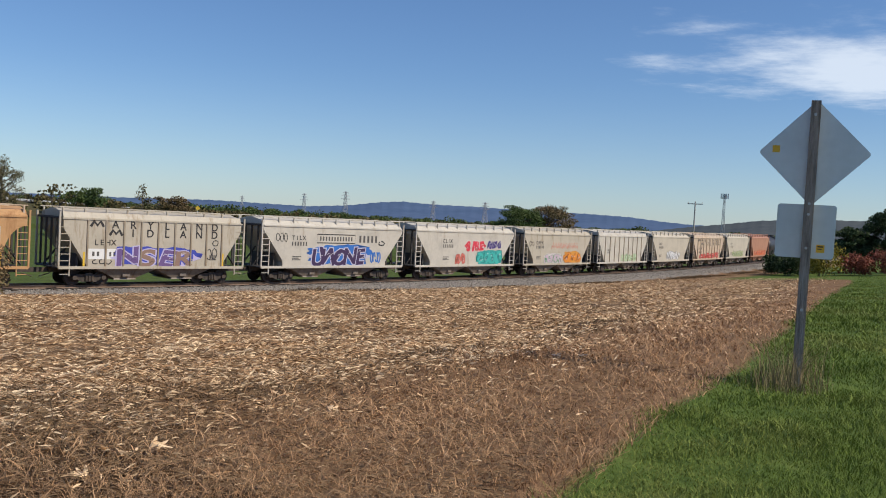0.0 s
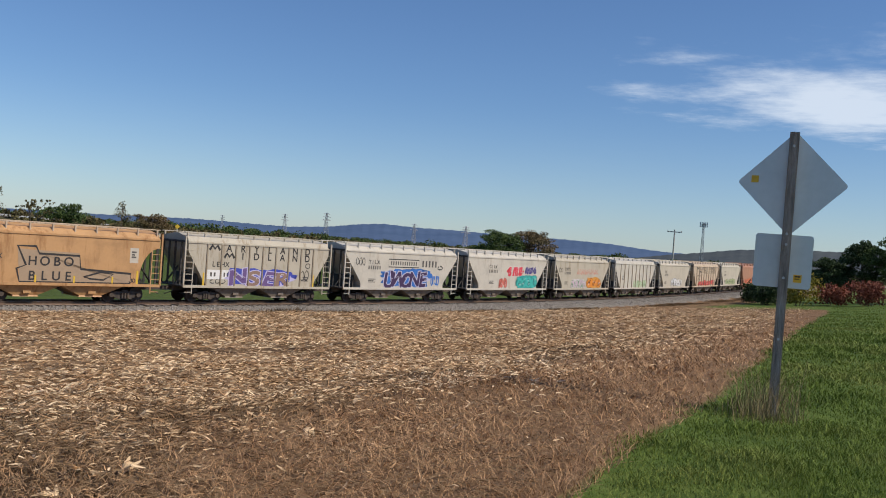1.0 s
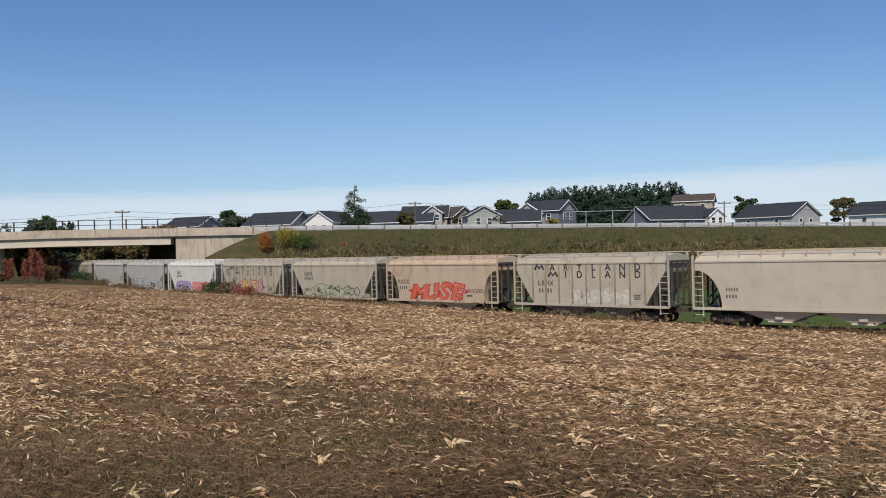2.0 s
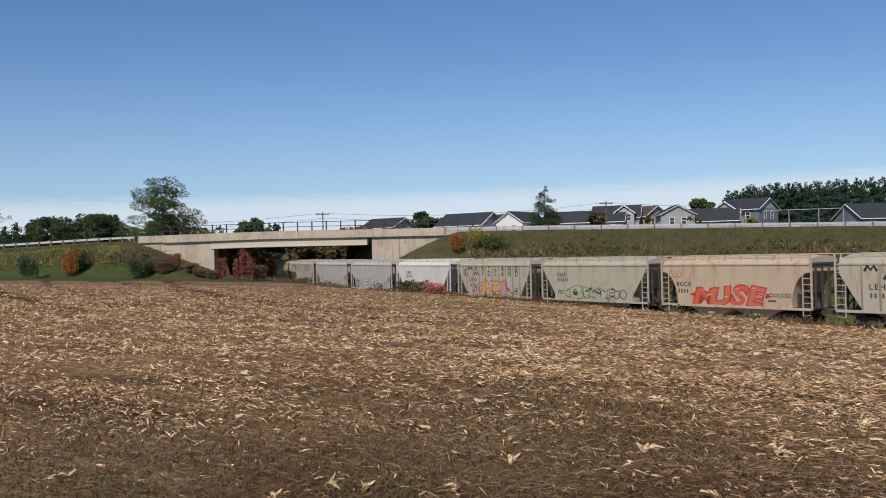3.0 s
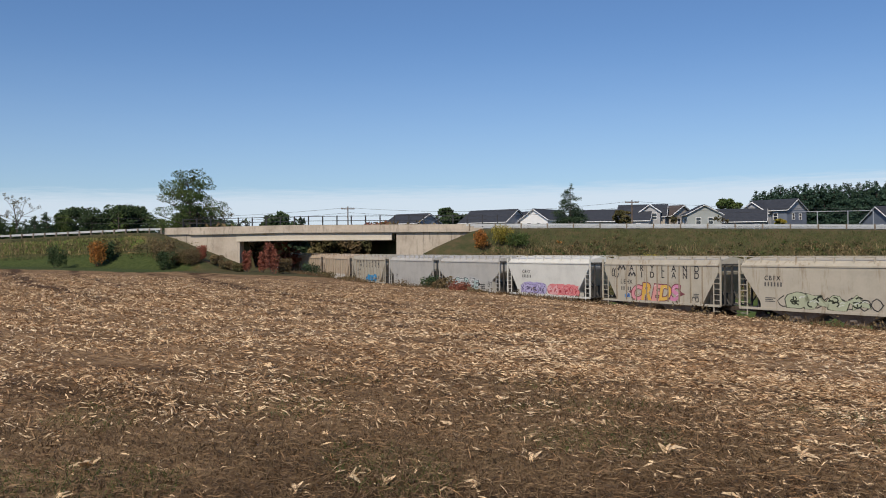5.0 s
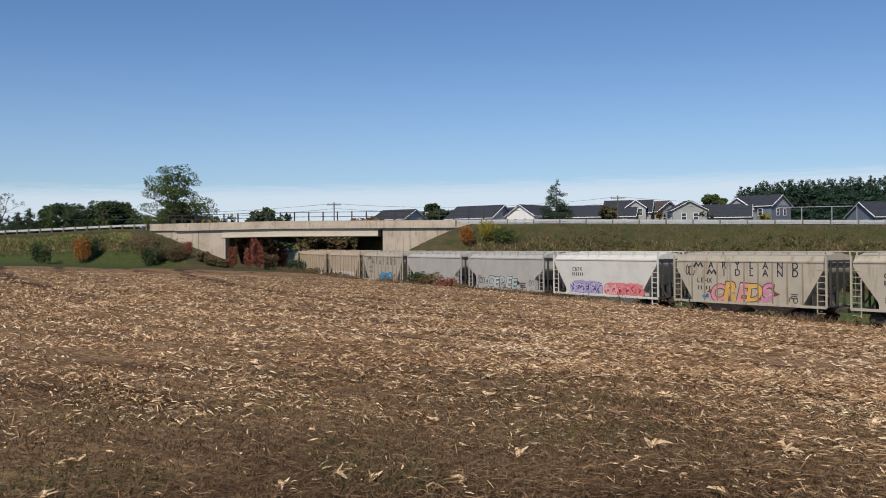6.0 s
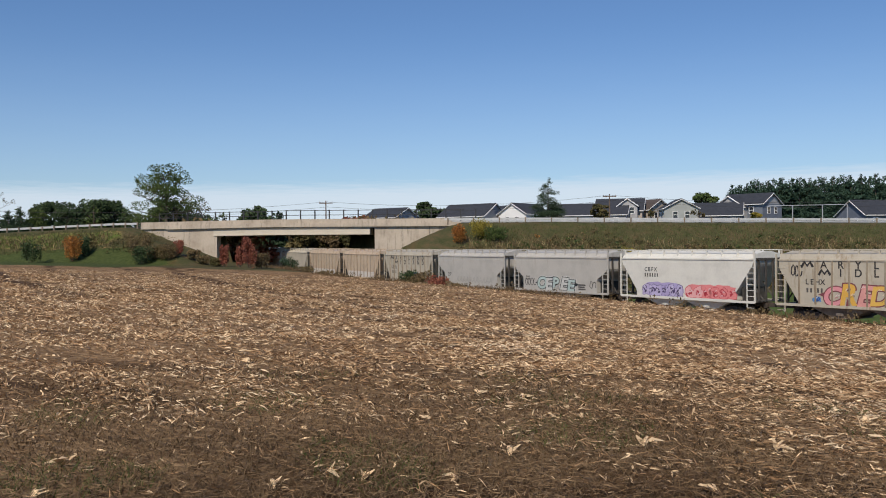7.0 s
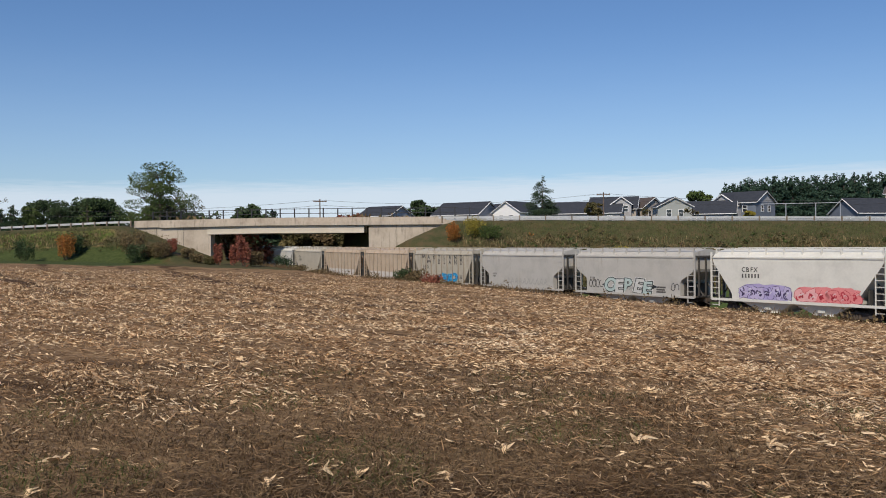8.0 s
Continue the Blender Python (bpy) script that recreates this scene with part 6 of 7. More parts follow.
    for i, (az, d, h, sp, mat, lab) in enumerate((
            (-36.4, by_track(-36.4, 5.4), 2.6, 1.0, L_DARK, "small green bush at the field's edge"), (-35.7, by_track(-35.7, 5.6), 2.1, 1.5, L_BROWN, "tangle of brown vines at the field's edge"), (-34.6, by_track(-34.6, 5.4), 1.9, 1.4, L_RED, "dry reddish bush at the field's edge"), (-33.7, by_track(-33.7, 5.4), 1.3, 1.1, L_BROWN, "low brown bush at the field's edge"),
            (-43.7, by_track(-43.7, 5.6), 2.6, 1.4, L_CEDAR, "dark juniper at the field's edge"), (-42.8, by_track(-42.8, 5.6), 1.7, 1.5, L_MIXED, "olive bush at the field's edge"), (-41.6, by_track(-41.6, 5.4), 1.4, 1.4, L_BROWN, "dry bush at the field's edge"),
            (-46.0, 124, 4.4, 1.0, L_RED, "red-leaved shrub beside the bridge opening"), (-46.6, 128, 3.2, .8, L_RED, "rusty shrub beside the bridge opening"), (-45.3, 126, 2.2, 1.0, L_BROWN, "brown shrub beside the bridge opening"),
            (-58.2, 139, 3.4, 1.5, L_DARK, "dark green bush on the bank"), (-56.0, 139, 3.8, 1.7, L_RUST, "orange autumn shrub on the bank"), (-55.4, 140, 3.0, 1.1, L_DARK, "dark bush on the bank"),
            (-52.4, 136, 3.6, 2.2, L_BROWN, "russet bush on the bank by the wing wall"), (-52.2, 133, 2.8, 1.4, L_DARK, "dark bush on the bank by the wing wall"), (-50.6, 133, 2.6, 1.6, L_BROWN, "dry brush by the wing wall"),
            (-51.6, 134, 2.2, 1.5, L_BROWN, "tangled brown brush before the wing wall"), (-50.9, 134, 1.9, 1.3, L_MIXED, "tangled brown brush before the wing wall"), (-50.1, 135, 2.2, .9, L_RED, "reddish vines climbing the wing wall"), (-49.4, 134, 1.5, 1.2, L_BROWN, "tangled brown brush before the wing wall"), (-48.7, 133, 1.4, 1.2, L_BROWN, "tangled brown brush before the wing wall"), (-48.0, 131, 1.3, 1.1, L_MIXED, "olive brush at the wing wall's foot"), (-47.5, 130, 3.0, .7, L_RED, "rusty shrub beside the bridge opening"),
            (-33.2, 128, 3.0, 1.4, L_RUST, "russet shrub at the bridge's end"), (-32.0, 129, 3.0, 1.8, L_YELLOW, "yellow shrub at the bridge's end"), (-31.0, 128, 2.2, 1.8, L_OAK, "green shrub at the bridge's end"),
            (-22.8, 122, 2.4, 1.6, L_YELLOW, "yellow-green shrub on the bank"), (-19.6, 118, 3.4, 1.5, L_OAK, "green conical shrub on the bank"), (-14.4, 122, 2.4, 1.5, L_DARK, "dark shrub on the bank"),
            (-10.8, 120, 3.2, 1.5, L_OAK, "green conical shrub on the bank"), (-9.2, 122, 4.6, 1.7, L_CEDAR, "dark juniper on the bank"), (-25.0, 120, 2.0, 1.6, L_RUST, "rusty shrub on the bank"),
            (-12.2, 124, 2.0, 1.8, L_RUST, "rusty shrub on the bank"), (-3.0, 122, 2.6, 1.8, L_OAK, "green shrub on the bank"), (5.0, 126, 2.6, 1.8, L_BROWN, "brown shrub on the bank"))):
        plant(shrub(140 + i, h, sp, mat, 2200, .105), az, d, lab, "bush")


build_trees()


def build_far_woods():
    """Woods and hedges of the valley, and the brush along the bank, too many to count."""
    rng = np.random.RandomState(5)
    for name, mat, n, azr, dr, hr, lab in (
            ("far_woods", L_MIXED, 420, (27, 100), (230, 620), (1.6, 4.0), "olive and brown hedgerows of the valley"),
            ("far_woods", L_OAK, 520, (22, 100), (420, 1300), (3, 7), "dark green woods of the valley"),
            ("far_woods", L_DARK, 260, (-75, -40), (225, 330), (4.5, 7.5), "dark woods behind the road"),
            ("far_woods", L_BROWN, 420, (-49, -37), (150, 232), (3.0, 6.2), "brown thicket beyond the bridge opening"),
            ("far_woods", L_RED, 160, (-48, -39), (150, 190), (2.0, 5.0), "red thicket beyond the bridge opening")):
        blobs = []
        for _ in range(n):
            a, d = radians(rng.uniform(*azr)), rng.uniform(*dr)
            h = rng.uniform(*hr)
            x, y = d * math.sin(a), d * math.cos(a)
            if lab.endswith("opening"):
                u, c = to_track(np.array([x]), np.array([y]))
                if abs(c[0]) < 5 or abs(c[0]) > 60 or to_road(np.array([x]), np.array([y]))[1][0] < 8:
                    continue
                h = min(h, d * .034 - gz(x, y))
                if h < .6:
                    continue
            z = gz(x, y)
            for _ in range(3):
                w = h * rng.uniform(.35, .8)
                blobs.append((x + rng.normal() * h * .5, y + rng.normal() * h * .5, z + h * rng.uniform(.25, .6), w, w, h * rng.uniform(.3, .42)))
        q = leaf_quads(rng, blobs, len(blobs) * (90 if lab.startswith("dark woods") else 55), .66 if dr[1] > 600 else .42, 0, .3)
        tagged(new(name, flat_mesh(name, q, 4, mat)), lab, "woods", kind="stuff")
    # brush on the bank
    for mat, n, lab, hh in ((L_MIXED, 7000, "olive brush on the road bank", .6), (L_BROWN, 5200, "dry brown brush on the road bank", .7), (L_OAK, 2600, "green brush on the road bank", .5), (L_RUST, 120, "rusty brush on the road bank", .6), (L_MIXED, 16000, "tangled olive-brown brush beside the wing wall", 1.15)):
        s = rng.uniform(-110, 190, n)
        nn = -4.2 - rng.uniform(0, 1, n) ** .7 * 17
        x = ROAD_0[0] + s * ROAD_E[0] + nn * ROAD_N[0]
        y = ROAD_0[1] + s * ROAD_E[1] + nn * ROAD_N[1]
        u, c = to_track(x, y)
        keep = (np.abs(c) > 7) & ~((s > BR0 - 2) & (s < BR1 + 2) & (nn > -3)) & ((s > BR1 - 6) | ((s < OP0 - 3) & (nn > np.where(s > -63, -11, -8.6)) & ((s < BR0 - 1) | (nn < -4.6))))
        if lab.startswith("tangled"):
            keep &= (s < OP0 - 3) & (s > BR0 - 12) & (np.sin(s * .7 + nn * .3) + rng.uniform(-1, 1, n) > -.3)
        else:
            keep &= ((s > BR1) & (nn < -8.5 + 1.6 * np.sin(s * .23) + rng.normal(0, 1.0, n))) | ((s < BR0 + 2) & (rng.uniform(0, 1, n) < .12))
        x, y = x[keep], y[keep]
        z = ground_z(x, y)
        h = hh * rng.uniform(.4, 1.2, len(x))
        blobs = np.stack([x, y, z + h * .5, h * .8, h * .8, h * .55], 1)
        tagged(new("brush", flat_mesh("brush", leaf_quads(rng, blobs, len(x) * 16, .13, 0, .1), 4, mat)), lab, "brush", kind="stuff")


build_far_woods()


# ---- hills on the horizon ----
def build_hills():
    # blue of distance haze is put into the forest base colours
    haze = material("far_forest_haze_tint", ((0.075, 0.12, 0.21), (0.10, 0.15, 0.25)), 0.004, 1.0, grime=0.12, spec=0.0)
    near = material("near_hill_haze_tint", ((0.07, 0.085, 0.10), (0.10, 0.115, 0.12)), 0.01, 1.0, grime=0.2, spec=0.0)
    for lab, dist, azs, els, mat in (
            ("long wooded ridge on the horizon, tinted blue for haze", 4300, (18, 30, 38, 43, 46, 49, 51.2, 53, 54.6, 56.5, 59, 62, 66, 68.5, 70.5, 72, 74, 77, 82, 90, 110), (.05, .2, .3, .45, .42, .40, .58, .86, 1.0, .93, .92, .88, .86, .78, .62, .52, .5, .6, .7, .6, .4), haze),
            ("nearer wooded hill, tinted faintly blue for haze", 2600, (70, 72, 74, 76, 78, 80, 84, 90, 110), (.05, .4, .66, .98, 1.12, 1.2, 1.3, 1.1, .8), near)):
        az = np.arange(azs[0], azs[-1], .12)
        el = np.interp(az, azs, els)
        wob = .012 * np.sin(az * 9.1) + .008 * np.sin(az * 23.7 + 1) + .006 * np.sin(az * 51)
        top = dist * np.tan(np.radians(el + wob))
        x, y = np.sin(np.radians(az)), np.cos(np.radians(az))
        rings = []
        for k, (f, g) in enumerate(((.80, 0), (.86, .35), (.93, .72), (1.0, 1.0), (1.07, .6))):
            rings.append(np.stack([x * dist * f, y * dist * f, -12 + (top * f + 12) * g], 1))
        V = np.concatenate(rings)
        n = len(az)
        F = [(k * n + i, k * n + i + 1, (k + 1) * n + i + 1, (k + 1) * n + i) for k in range(4) for i in range(n - 1)]
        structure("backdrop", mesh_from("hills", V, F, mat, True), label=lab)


build_hills()


# ---- poles, wires, masts ----
def wire(ob, a, b, sag, r=.022):
    p = [tuple(a[i] + (b[i] - a[i]) * t - (sag * 4 * t * (1 - t) if i == 2 else 0) for i in range(3)) for t in np.linspace(0, 1, 13)]
    rings = [[(q[0], q[1] + r * c, q[2] + r * k) for c, k in ((1, 0), (0, 1), (-1, 0), (0, -1))] for q in p]
    part("wire", Shape().loft(rings).mesh("wire", M_WIRE), ob)


def utility_pole(az, dist, top_el, label, arm=2.4, mat=M_POLE, turn=0, r=.15):
    x, y = polar(az, dist)
    top = dist * math.tan(radians(top_el))
    z = gz(x, y)
    ob = thing("utility_pole", label, "utility pole", pose(x, y, z, 0, 0, -az + turn))
    h = top - z
    part("pole", Shape().bar((0, 0, -.5), (0, 0, h), r, r * .7, 8).mesh("pole", mat), ob)
    part("crossarm", Shape().box(-arm / 2, arm / 2, -.08, .08, h - .5, h - .34).mesh("crossarm", mat), ob)
    for dx in (-arm * .45, 0, arm * .45):
        part("insulator", Shape().bar((dx, 0, h - .34), (dx, 0, h - .1), .05, .04, 6).mesh("insulator", M_POLE_PALE), ob, None)
    return (x, y, top - .2)


def lattice_tower(az, dist, top_el, label, width=6):
    x, y = polar(az, dist)
    z = gz(x, y)
    h = dist * math.tan(radians(top_el)) - z
    ob = thing("transmission_tower", label, "transmission tower", pose(x, y, z, 0, 0, -az + 20))
    w, k = width / 2, .5
    s = Shape()
    for sx in (-1, 1):
        for sy in (-1, 1):
            s.bar((sx * w, sy * w, -1), (sx * k, sy * k, h), .28, .2)
    n = 6
    for i in range(n):
        a0, a1 = w + (k - w) * i / n, w + (k - w) * (i + 1) / n
        for sy in (-1, 1):
            s.bar((-a0, sy * a0, h * i / n), (a1, sy * a1, h * (i + 1) / n), .14)
            s.bar((a0, sy * a0, h * i / n), (-a1, sy * a1, h * (i + 1) / n), .14)
    part("lattice", s.mesh("lattice", M_LATTICE), ob)
    for f, aw in ((.72, 5.5), (.84, 4.6), (.95, 3.8)):
        part("crossarm", Shape().bar((-aw, 0, h * f), (aw, 0, h * f), .2).bar((-aw, 0, h * f), (0, 0, h * f + 1.6), .14).bar((aw, 0, h * f), (0, 0, h * f + 1.6), .14).mesh("crossarm", M_LATTICE), ob)


def build_railing():
    ob = thing("pipe_railing", "long pale pipe railing on posts beyond the road", "railing")
    d = 168
    pts = [(*polar(a, d), d * math.tan(radians(2.12 - .006 * i))) for i, a in enumerate((-14.9, -13.6, -12.0, -10.7))]
    for p, q in zip(pts[:-1], pts[1:]):
        part("rail", Shape().bar(p, q, .055, .055, 6).mesh("rail", M_LATTICE), ob)
    for p in pts[1:]:
        part("post", Shape().bar((p[0], p[1], gz(p[0], p[1]) - .3), p, .09, .08, 6).mesh("post", M_LATTICE), ob)
    x, y = polar(-25.35, 121.5)
    z = gz(x, y)
    thing("plastic_sheet", "pale sheet of litter lying on the bank", "litter", pose(x, y, z + .75, 24, 8, 20), Shape().loft([[(-.6, -.25, .0), (.5, -.3, .06), (.65, .25, .0), (-.5, .3, .1)], [(-.6, -.25, .03), (.5, -.3, .09), (.65, .25, .03), (-.5, .3, .13)]]).mesh("plastic_sheet", M_TRIM))


build_railing()


def build_poles():
    p = []
    for az, d, el in ((-62, 176, 2.3), (-41.4, 166, 2.80), (-24.05, 168, 3.02), (-5.5, 186, 2.45), (14, 220, 1.9)):
        p.append(utility_pole(az, d, el, "dark wooden utility pole with a crossarm beside the road"))
    w = thing("power_line", "sagging black cables between the roadside poles", "power line")
    for a, b in zip(p[:-1], p[1:]):
        for dz, n in ((0, 0.0), (-.9, .4)):
            wire(w, (a[0] + n, a[1], a[2] + dz), (b[0] + n, b[1], b[2] + dz), 1.2)
    utility_pole(72.25, 168, 1.92, "tall pale utility pole with a crossarm beyond the train", 2.6, M_POLE_PALE, r=.17)
    for az, d, el in ((48.6, 1250, 1.16), (51.1, 1050, 1.42), (56.5, 1150, 1.14), (59.7, 1000, 1.22), (44.9, 1700, .8)):
        lattice_tower(az, d, el, "grey steel lattice transmission tower in the valley")
    x, y = polar(73.9, 262)
    z = gz(x, y)
    h = 262 * math.tan(radians(2.42)) - z
    ob = thing("cell_mast", "slender grey communications mast with antennas at its top", "mast", pose(x, y, z, 0, 0, -74))
    s = Shape()
    for sx, sy in ((-.5, -.3), (.5, -.3), (0, .5)):
        s.bar((sx, sy, -.5), (sx * .4, sy * .4, h), .1, .07, 5)
    for i in range(16):
        q0, q1 = 1 - .6 * i / 16, 1 - .6 * (i + 1) / 16
        s.bar((-.5 * q0, -.3 * q0, h * i / 16), (.5 * q1, -.3 * q1, h * (i + 1) / 16), .035)
    part("mast_frame", s.mesh("mast_frame", M_LATTICE), ob)
    for dx in (-.9, -.45, 0, .45, .9):
        part("antenna", Shape().box(-.14, .14, -.1, .1, -.6, .8).mesh("antenna", M_GALV), ob, pose(dx, 0, h - .6))
    part("antenna_frame", Shape().box(-1.0, 1.0, -.05, .05, -.05, .05).mesh("antenna_frame", M_LATTICE), ob, pose(0, 0, h - .5))
    # small warning sign across the line, yellow diamond
    x, y = polar(42.35, 128)
    ob = thing("warning_sign", "small yellow diamond warning sign on a post beyond the train", "sign", pose(x, y, gz(x, y), 0, 0, -42))
    hh = 128 * math.tan(radians(.05)) - gz(x, y)
    part("post", Shape().box(-.05, .05, -.05, .05, -.3, hh).mesh("post", M_GALV), ob)
    part("plate", Shape().box(-.24, .24, -.07, -.055, -.24, .24).mesh("plate", M_YELLOW), ob, pose(0, 0, hh - .3, 0, 45, 0))


build_poles()


# ---- litter of the field, grass and weeds ----
def scatter(rng, n, r0, r1, az0, az1, power=1.0):
    """Places round the camera's stand, thinning with distance."""
    t = rng.uniform(0, 1, n)
    r = r0 * (r1 / r0) ** (t ** power)
    a = np.radians(rng.uniform(az0, az1, n))
    return r * np.sin(a), r * np.cos(a), r


def rows_bare(x, y, u, c):
    """One where the field is strewn, near zero in the wheel tracks; the drilled rows run beside the railway."""
    k = 1 - .85 * wheel_tracks(u, c)
    k *= .66 + .34 * np.sin(c * 2 * math.pi / 1.52 + .9 * np.sin(u * .17) + .5 * np.sin(u * .61))
    k *= .72 + .4 * np.sin(u * .31 + 1.7 * np.sin(c * .27)) * np.sin(c * .47 + u * .09) + .25 * np.sin(u * 1.1 + 2 * np.sin(c * .9)) * np.sin(c * 1.3)
    return np.clip(k, 0, 1)


def strips(rng, x, y, z, length, width, tilt, heading, curl=.25):
    """Flat bent slips: two quads each, as a run of eight corners."""
    n = len(x)
    h = heading
    d = np.stack([np.cos(h) * np.cos(tilt), np.sin(h) * np.cos(tilt), np.sin(tilt)], 1)
    roll = rng.uniform(-.9, .9, n)
    side = np.stack([-np.sin(h) * np.cos(roll), np.cos(h) * np.cos(roll), np.sin(roll)], 1)
    up = np.cross(d, side)
    p = np.stack([x, y, z], 1)
    L, W = length[:, None], width[:, None]
    a = p - d * L * .5
    m = p + up * L * curl * rng.uniform(-.2, .5, n)[:, None]
    b = p + d * L * .5
    q1 = np.stack([a - side * W * .25, m - side * W * .5, m + side * W * .5, a + side * W * .25], 1)
    q2 = np.stack([m - side * W * .5, b - side * W * .12, b + side * W * .12, m + side * W * .5], 1)
    return np.concatenate([q1, q2], 1).reshape(-1, 4, 3)


def build_litter():
    rng = np.random.RandomState(12)
    for name, mat, n, ln, wd, lab in (("corn_husks", L_HUSK, 430000, (.06, .19), (.015, .038), "pale torn corn husks strewn over the field"),
                                      ("corn_stalks", L_STALK, 520000, (.08, .33), (.009, .020), "broken tan corn stalks lying on the field")):
        x, y, r = scatter(rng, n, 5.0, 100, -66, 86, .72)
        u, c = to_track(x, y)
        g = grass_line(x)
        prob = rows_bare(x, y, u, c) * np.clip((y - g - .9) / 3.0, .04, 1) * np.clip((r - np.interp(x, (-6, -2, 1), (7.8, 5.6, 4.0))) / 6.0, np.where(x < -2, .06, .15), 1)
        to_r = to_road(x, y)[1]
        keep = (rng.uniform(0, 1, n) < prob) & (c > 6.8) & (to_r < -27) & (x < 100) & (y > g + .2)
        x, y, r, u = x[keep], y[keep], r[keep], u[keep]
        k = len(x)
        f = np.clip(r / 22, .32, 2.4) ** .55
        length = rng.uniform(*ln, k) * f
        width = rng.uniform(*wd, k) * f
        heading = np.where(rng.uniform(0, 1, k) < .62, bend(u) + rng.normal(0, .42, k), rng.uniform(0, 6.28, k))
        tilt = rng.normal(0, .20, k) + (rng.uniform(0, 1, k) < .04) * .5
        z = ground_z(x, y) + .02 + rng.uniform(0, .05, k) * f + np.abs(np.sin(tilt)) * length * .4
        tagged(new(name, flat_mesh(name, strips(rng, x, y, z, length, width, tilt, heading), 4, mat)), lab, "crop litter", kind="stuff")
    # thin straws lying matted where the field is driest
    n = 130000
    x, y, r = scatter(rng, n, 3.2, 17, -74, 74, .9)
    keep = (y > grass_line(x) + .2) & (rng.uniform(0, 1, n) < np.clip(1.5 - r / 11, .1, 1))
    x, y, r = x[keep], y[keep], r[keep]
    k = len(x)
    tilt = rng.normal(0, .16, k)
    length = rng.uniform(.03, .13, k)
    sweep = 1.5 * np.sin(x * .8 + 1.3 * np.sin(y * .9)) + rng.normal(0, 1.1, k)
    z = ground_z(x, y) + .015 + rng.uniform(0, .05, k) + np.abs(np.sin(tilt)) * length * .4
    tagged(new("straw", flat_mesh("straw", strips(rng, x, y, z, length, rng.uniform(.004, .009, k), tilt, sweep, .25), 4, L_STRAW)), "matted brown straw at the near end of the field", "straw", kind="stuff")
    # large pale husks lying nearest, fans of a few leaves
    me = []
    for k in range(5):
        r2 = np.random.RandomState(200 + k)
        m = 5
        h = np.linspace(-.9, .9, m) + r2.normal(0, .15, m)
        q = strips(r2, .07 * np.cos(h), .07 * np.sin(h), np.full(m, .03), np.full(m, .2), np.full(m, .05), r2.uniform(.0, .35, m), h, .5)
        me.append(flat_mesh("husk", q, 4, L_HUSK))
    r2 = random.Random(6)
    for i in range(190):
        az, d = r2.uniform(-62, 66), 5.6 * (24 / 5.6) ** r2.random()
        x, y = polar(az, d)
        if y < float(grass_line(np.array([x]))[0]) + 2:
            continue
        tagged(new("corn_husk", me[i % 5]), "large pale open corn husk on the field", "husk", "loose corn husks").matrix_basis = pose(x, y, gz(x, y) + .01, r2.uniform(-15, 15), r2.uniform(-15, 15), r2.uniform(0, 360)) @ Matrix.Scale(r2.uniform(.45, .95), 4)


def blades(rng, x, y, h, w, lean):
    n = len(x)
    z = ground_z(x, y) - .01
    a = rng.uniform(0, 6.28, n)
    b = rng.uniform(0, 6.28, n)
    p = np.stack([x, y, z], 1)
    s = np.stack([np.cos(a), np.sin(a), np.zeros(n)], 1) * w[:, None]
    l = np.stack([np.cos(b) * lean, np.sin(b) * lean, np.ones(n)], 1) * h[:, None]
    mid = p + l * .55 * np.array((.6, .6, 1.0))
    top = p + l * np.array((1.3, 1.3, .92))
    q1 = np.stack([p - s, p + s, mid + s * .75, mid - s * .75], 1)
    q2 = np.stack([mid - s * .75, mid + s * .75, top + s * .15, top - s * .15], 1)
    return np.concatenate([q1, q2], 1).reshape(-1, 4, 3)


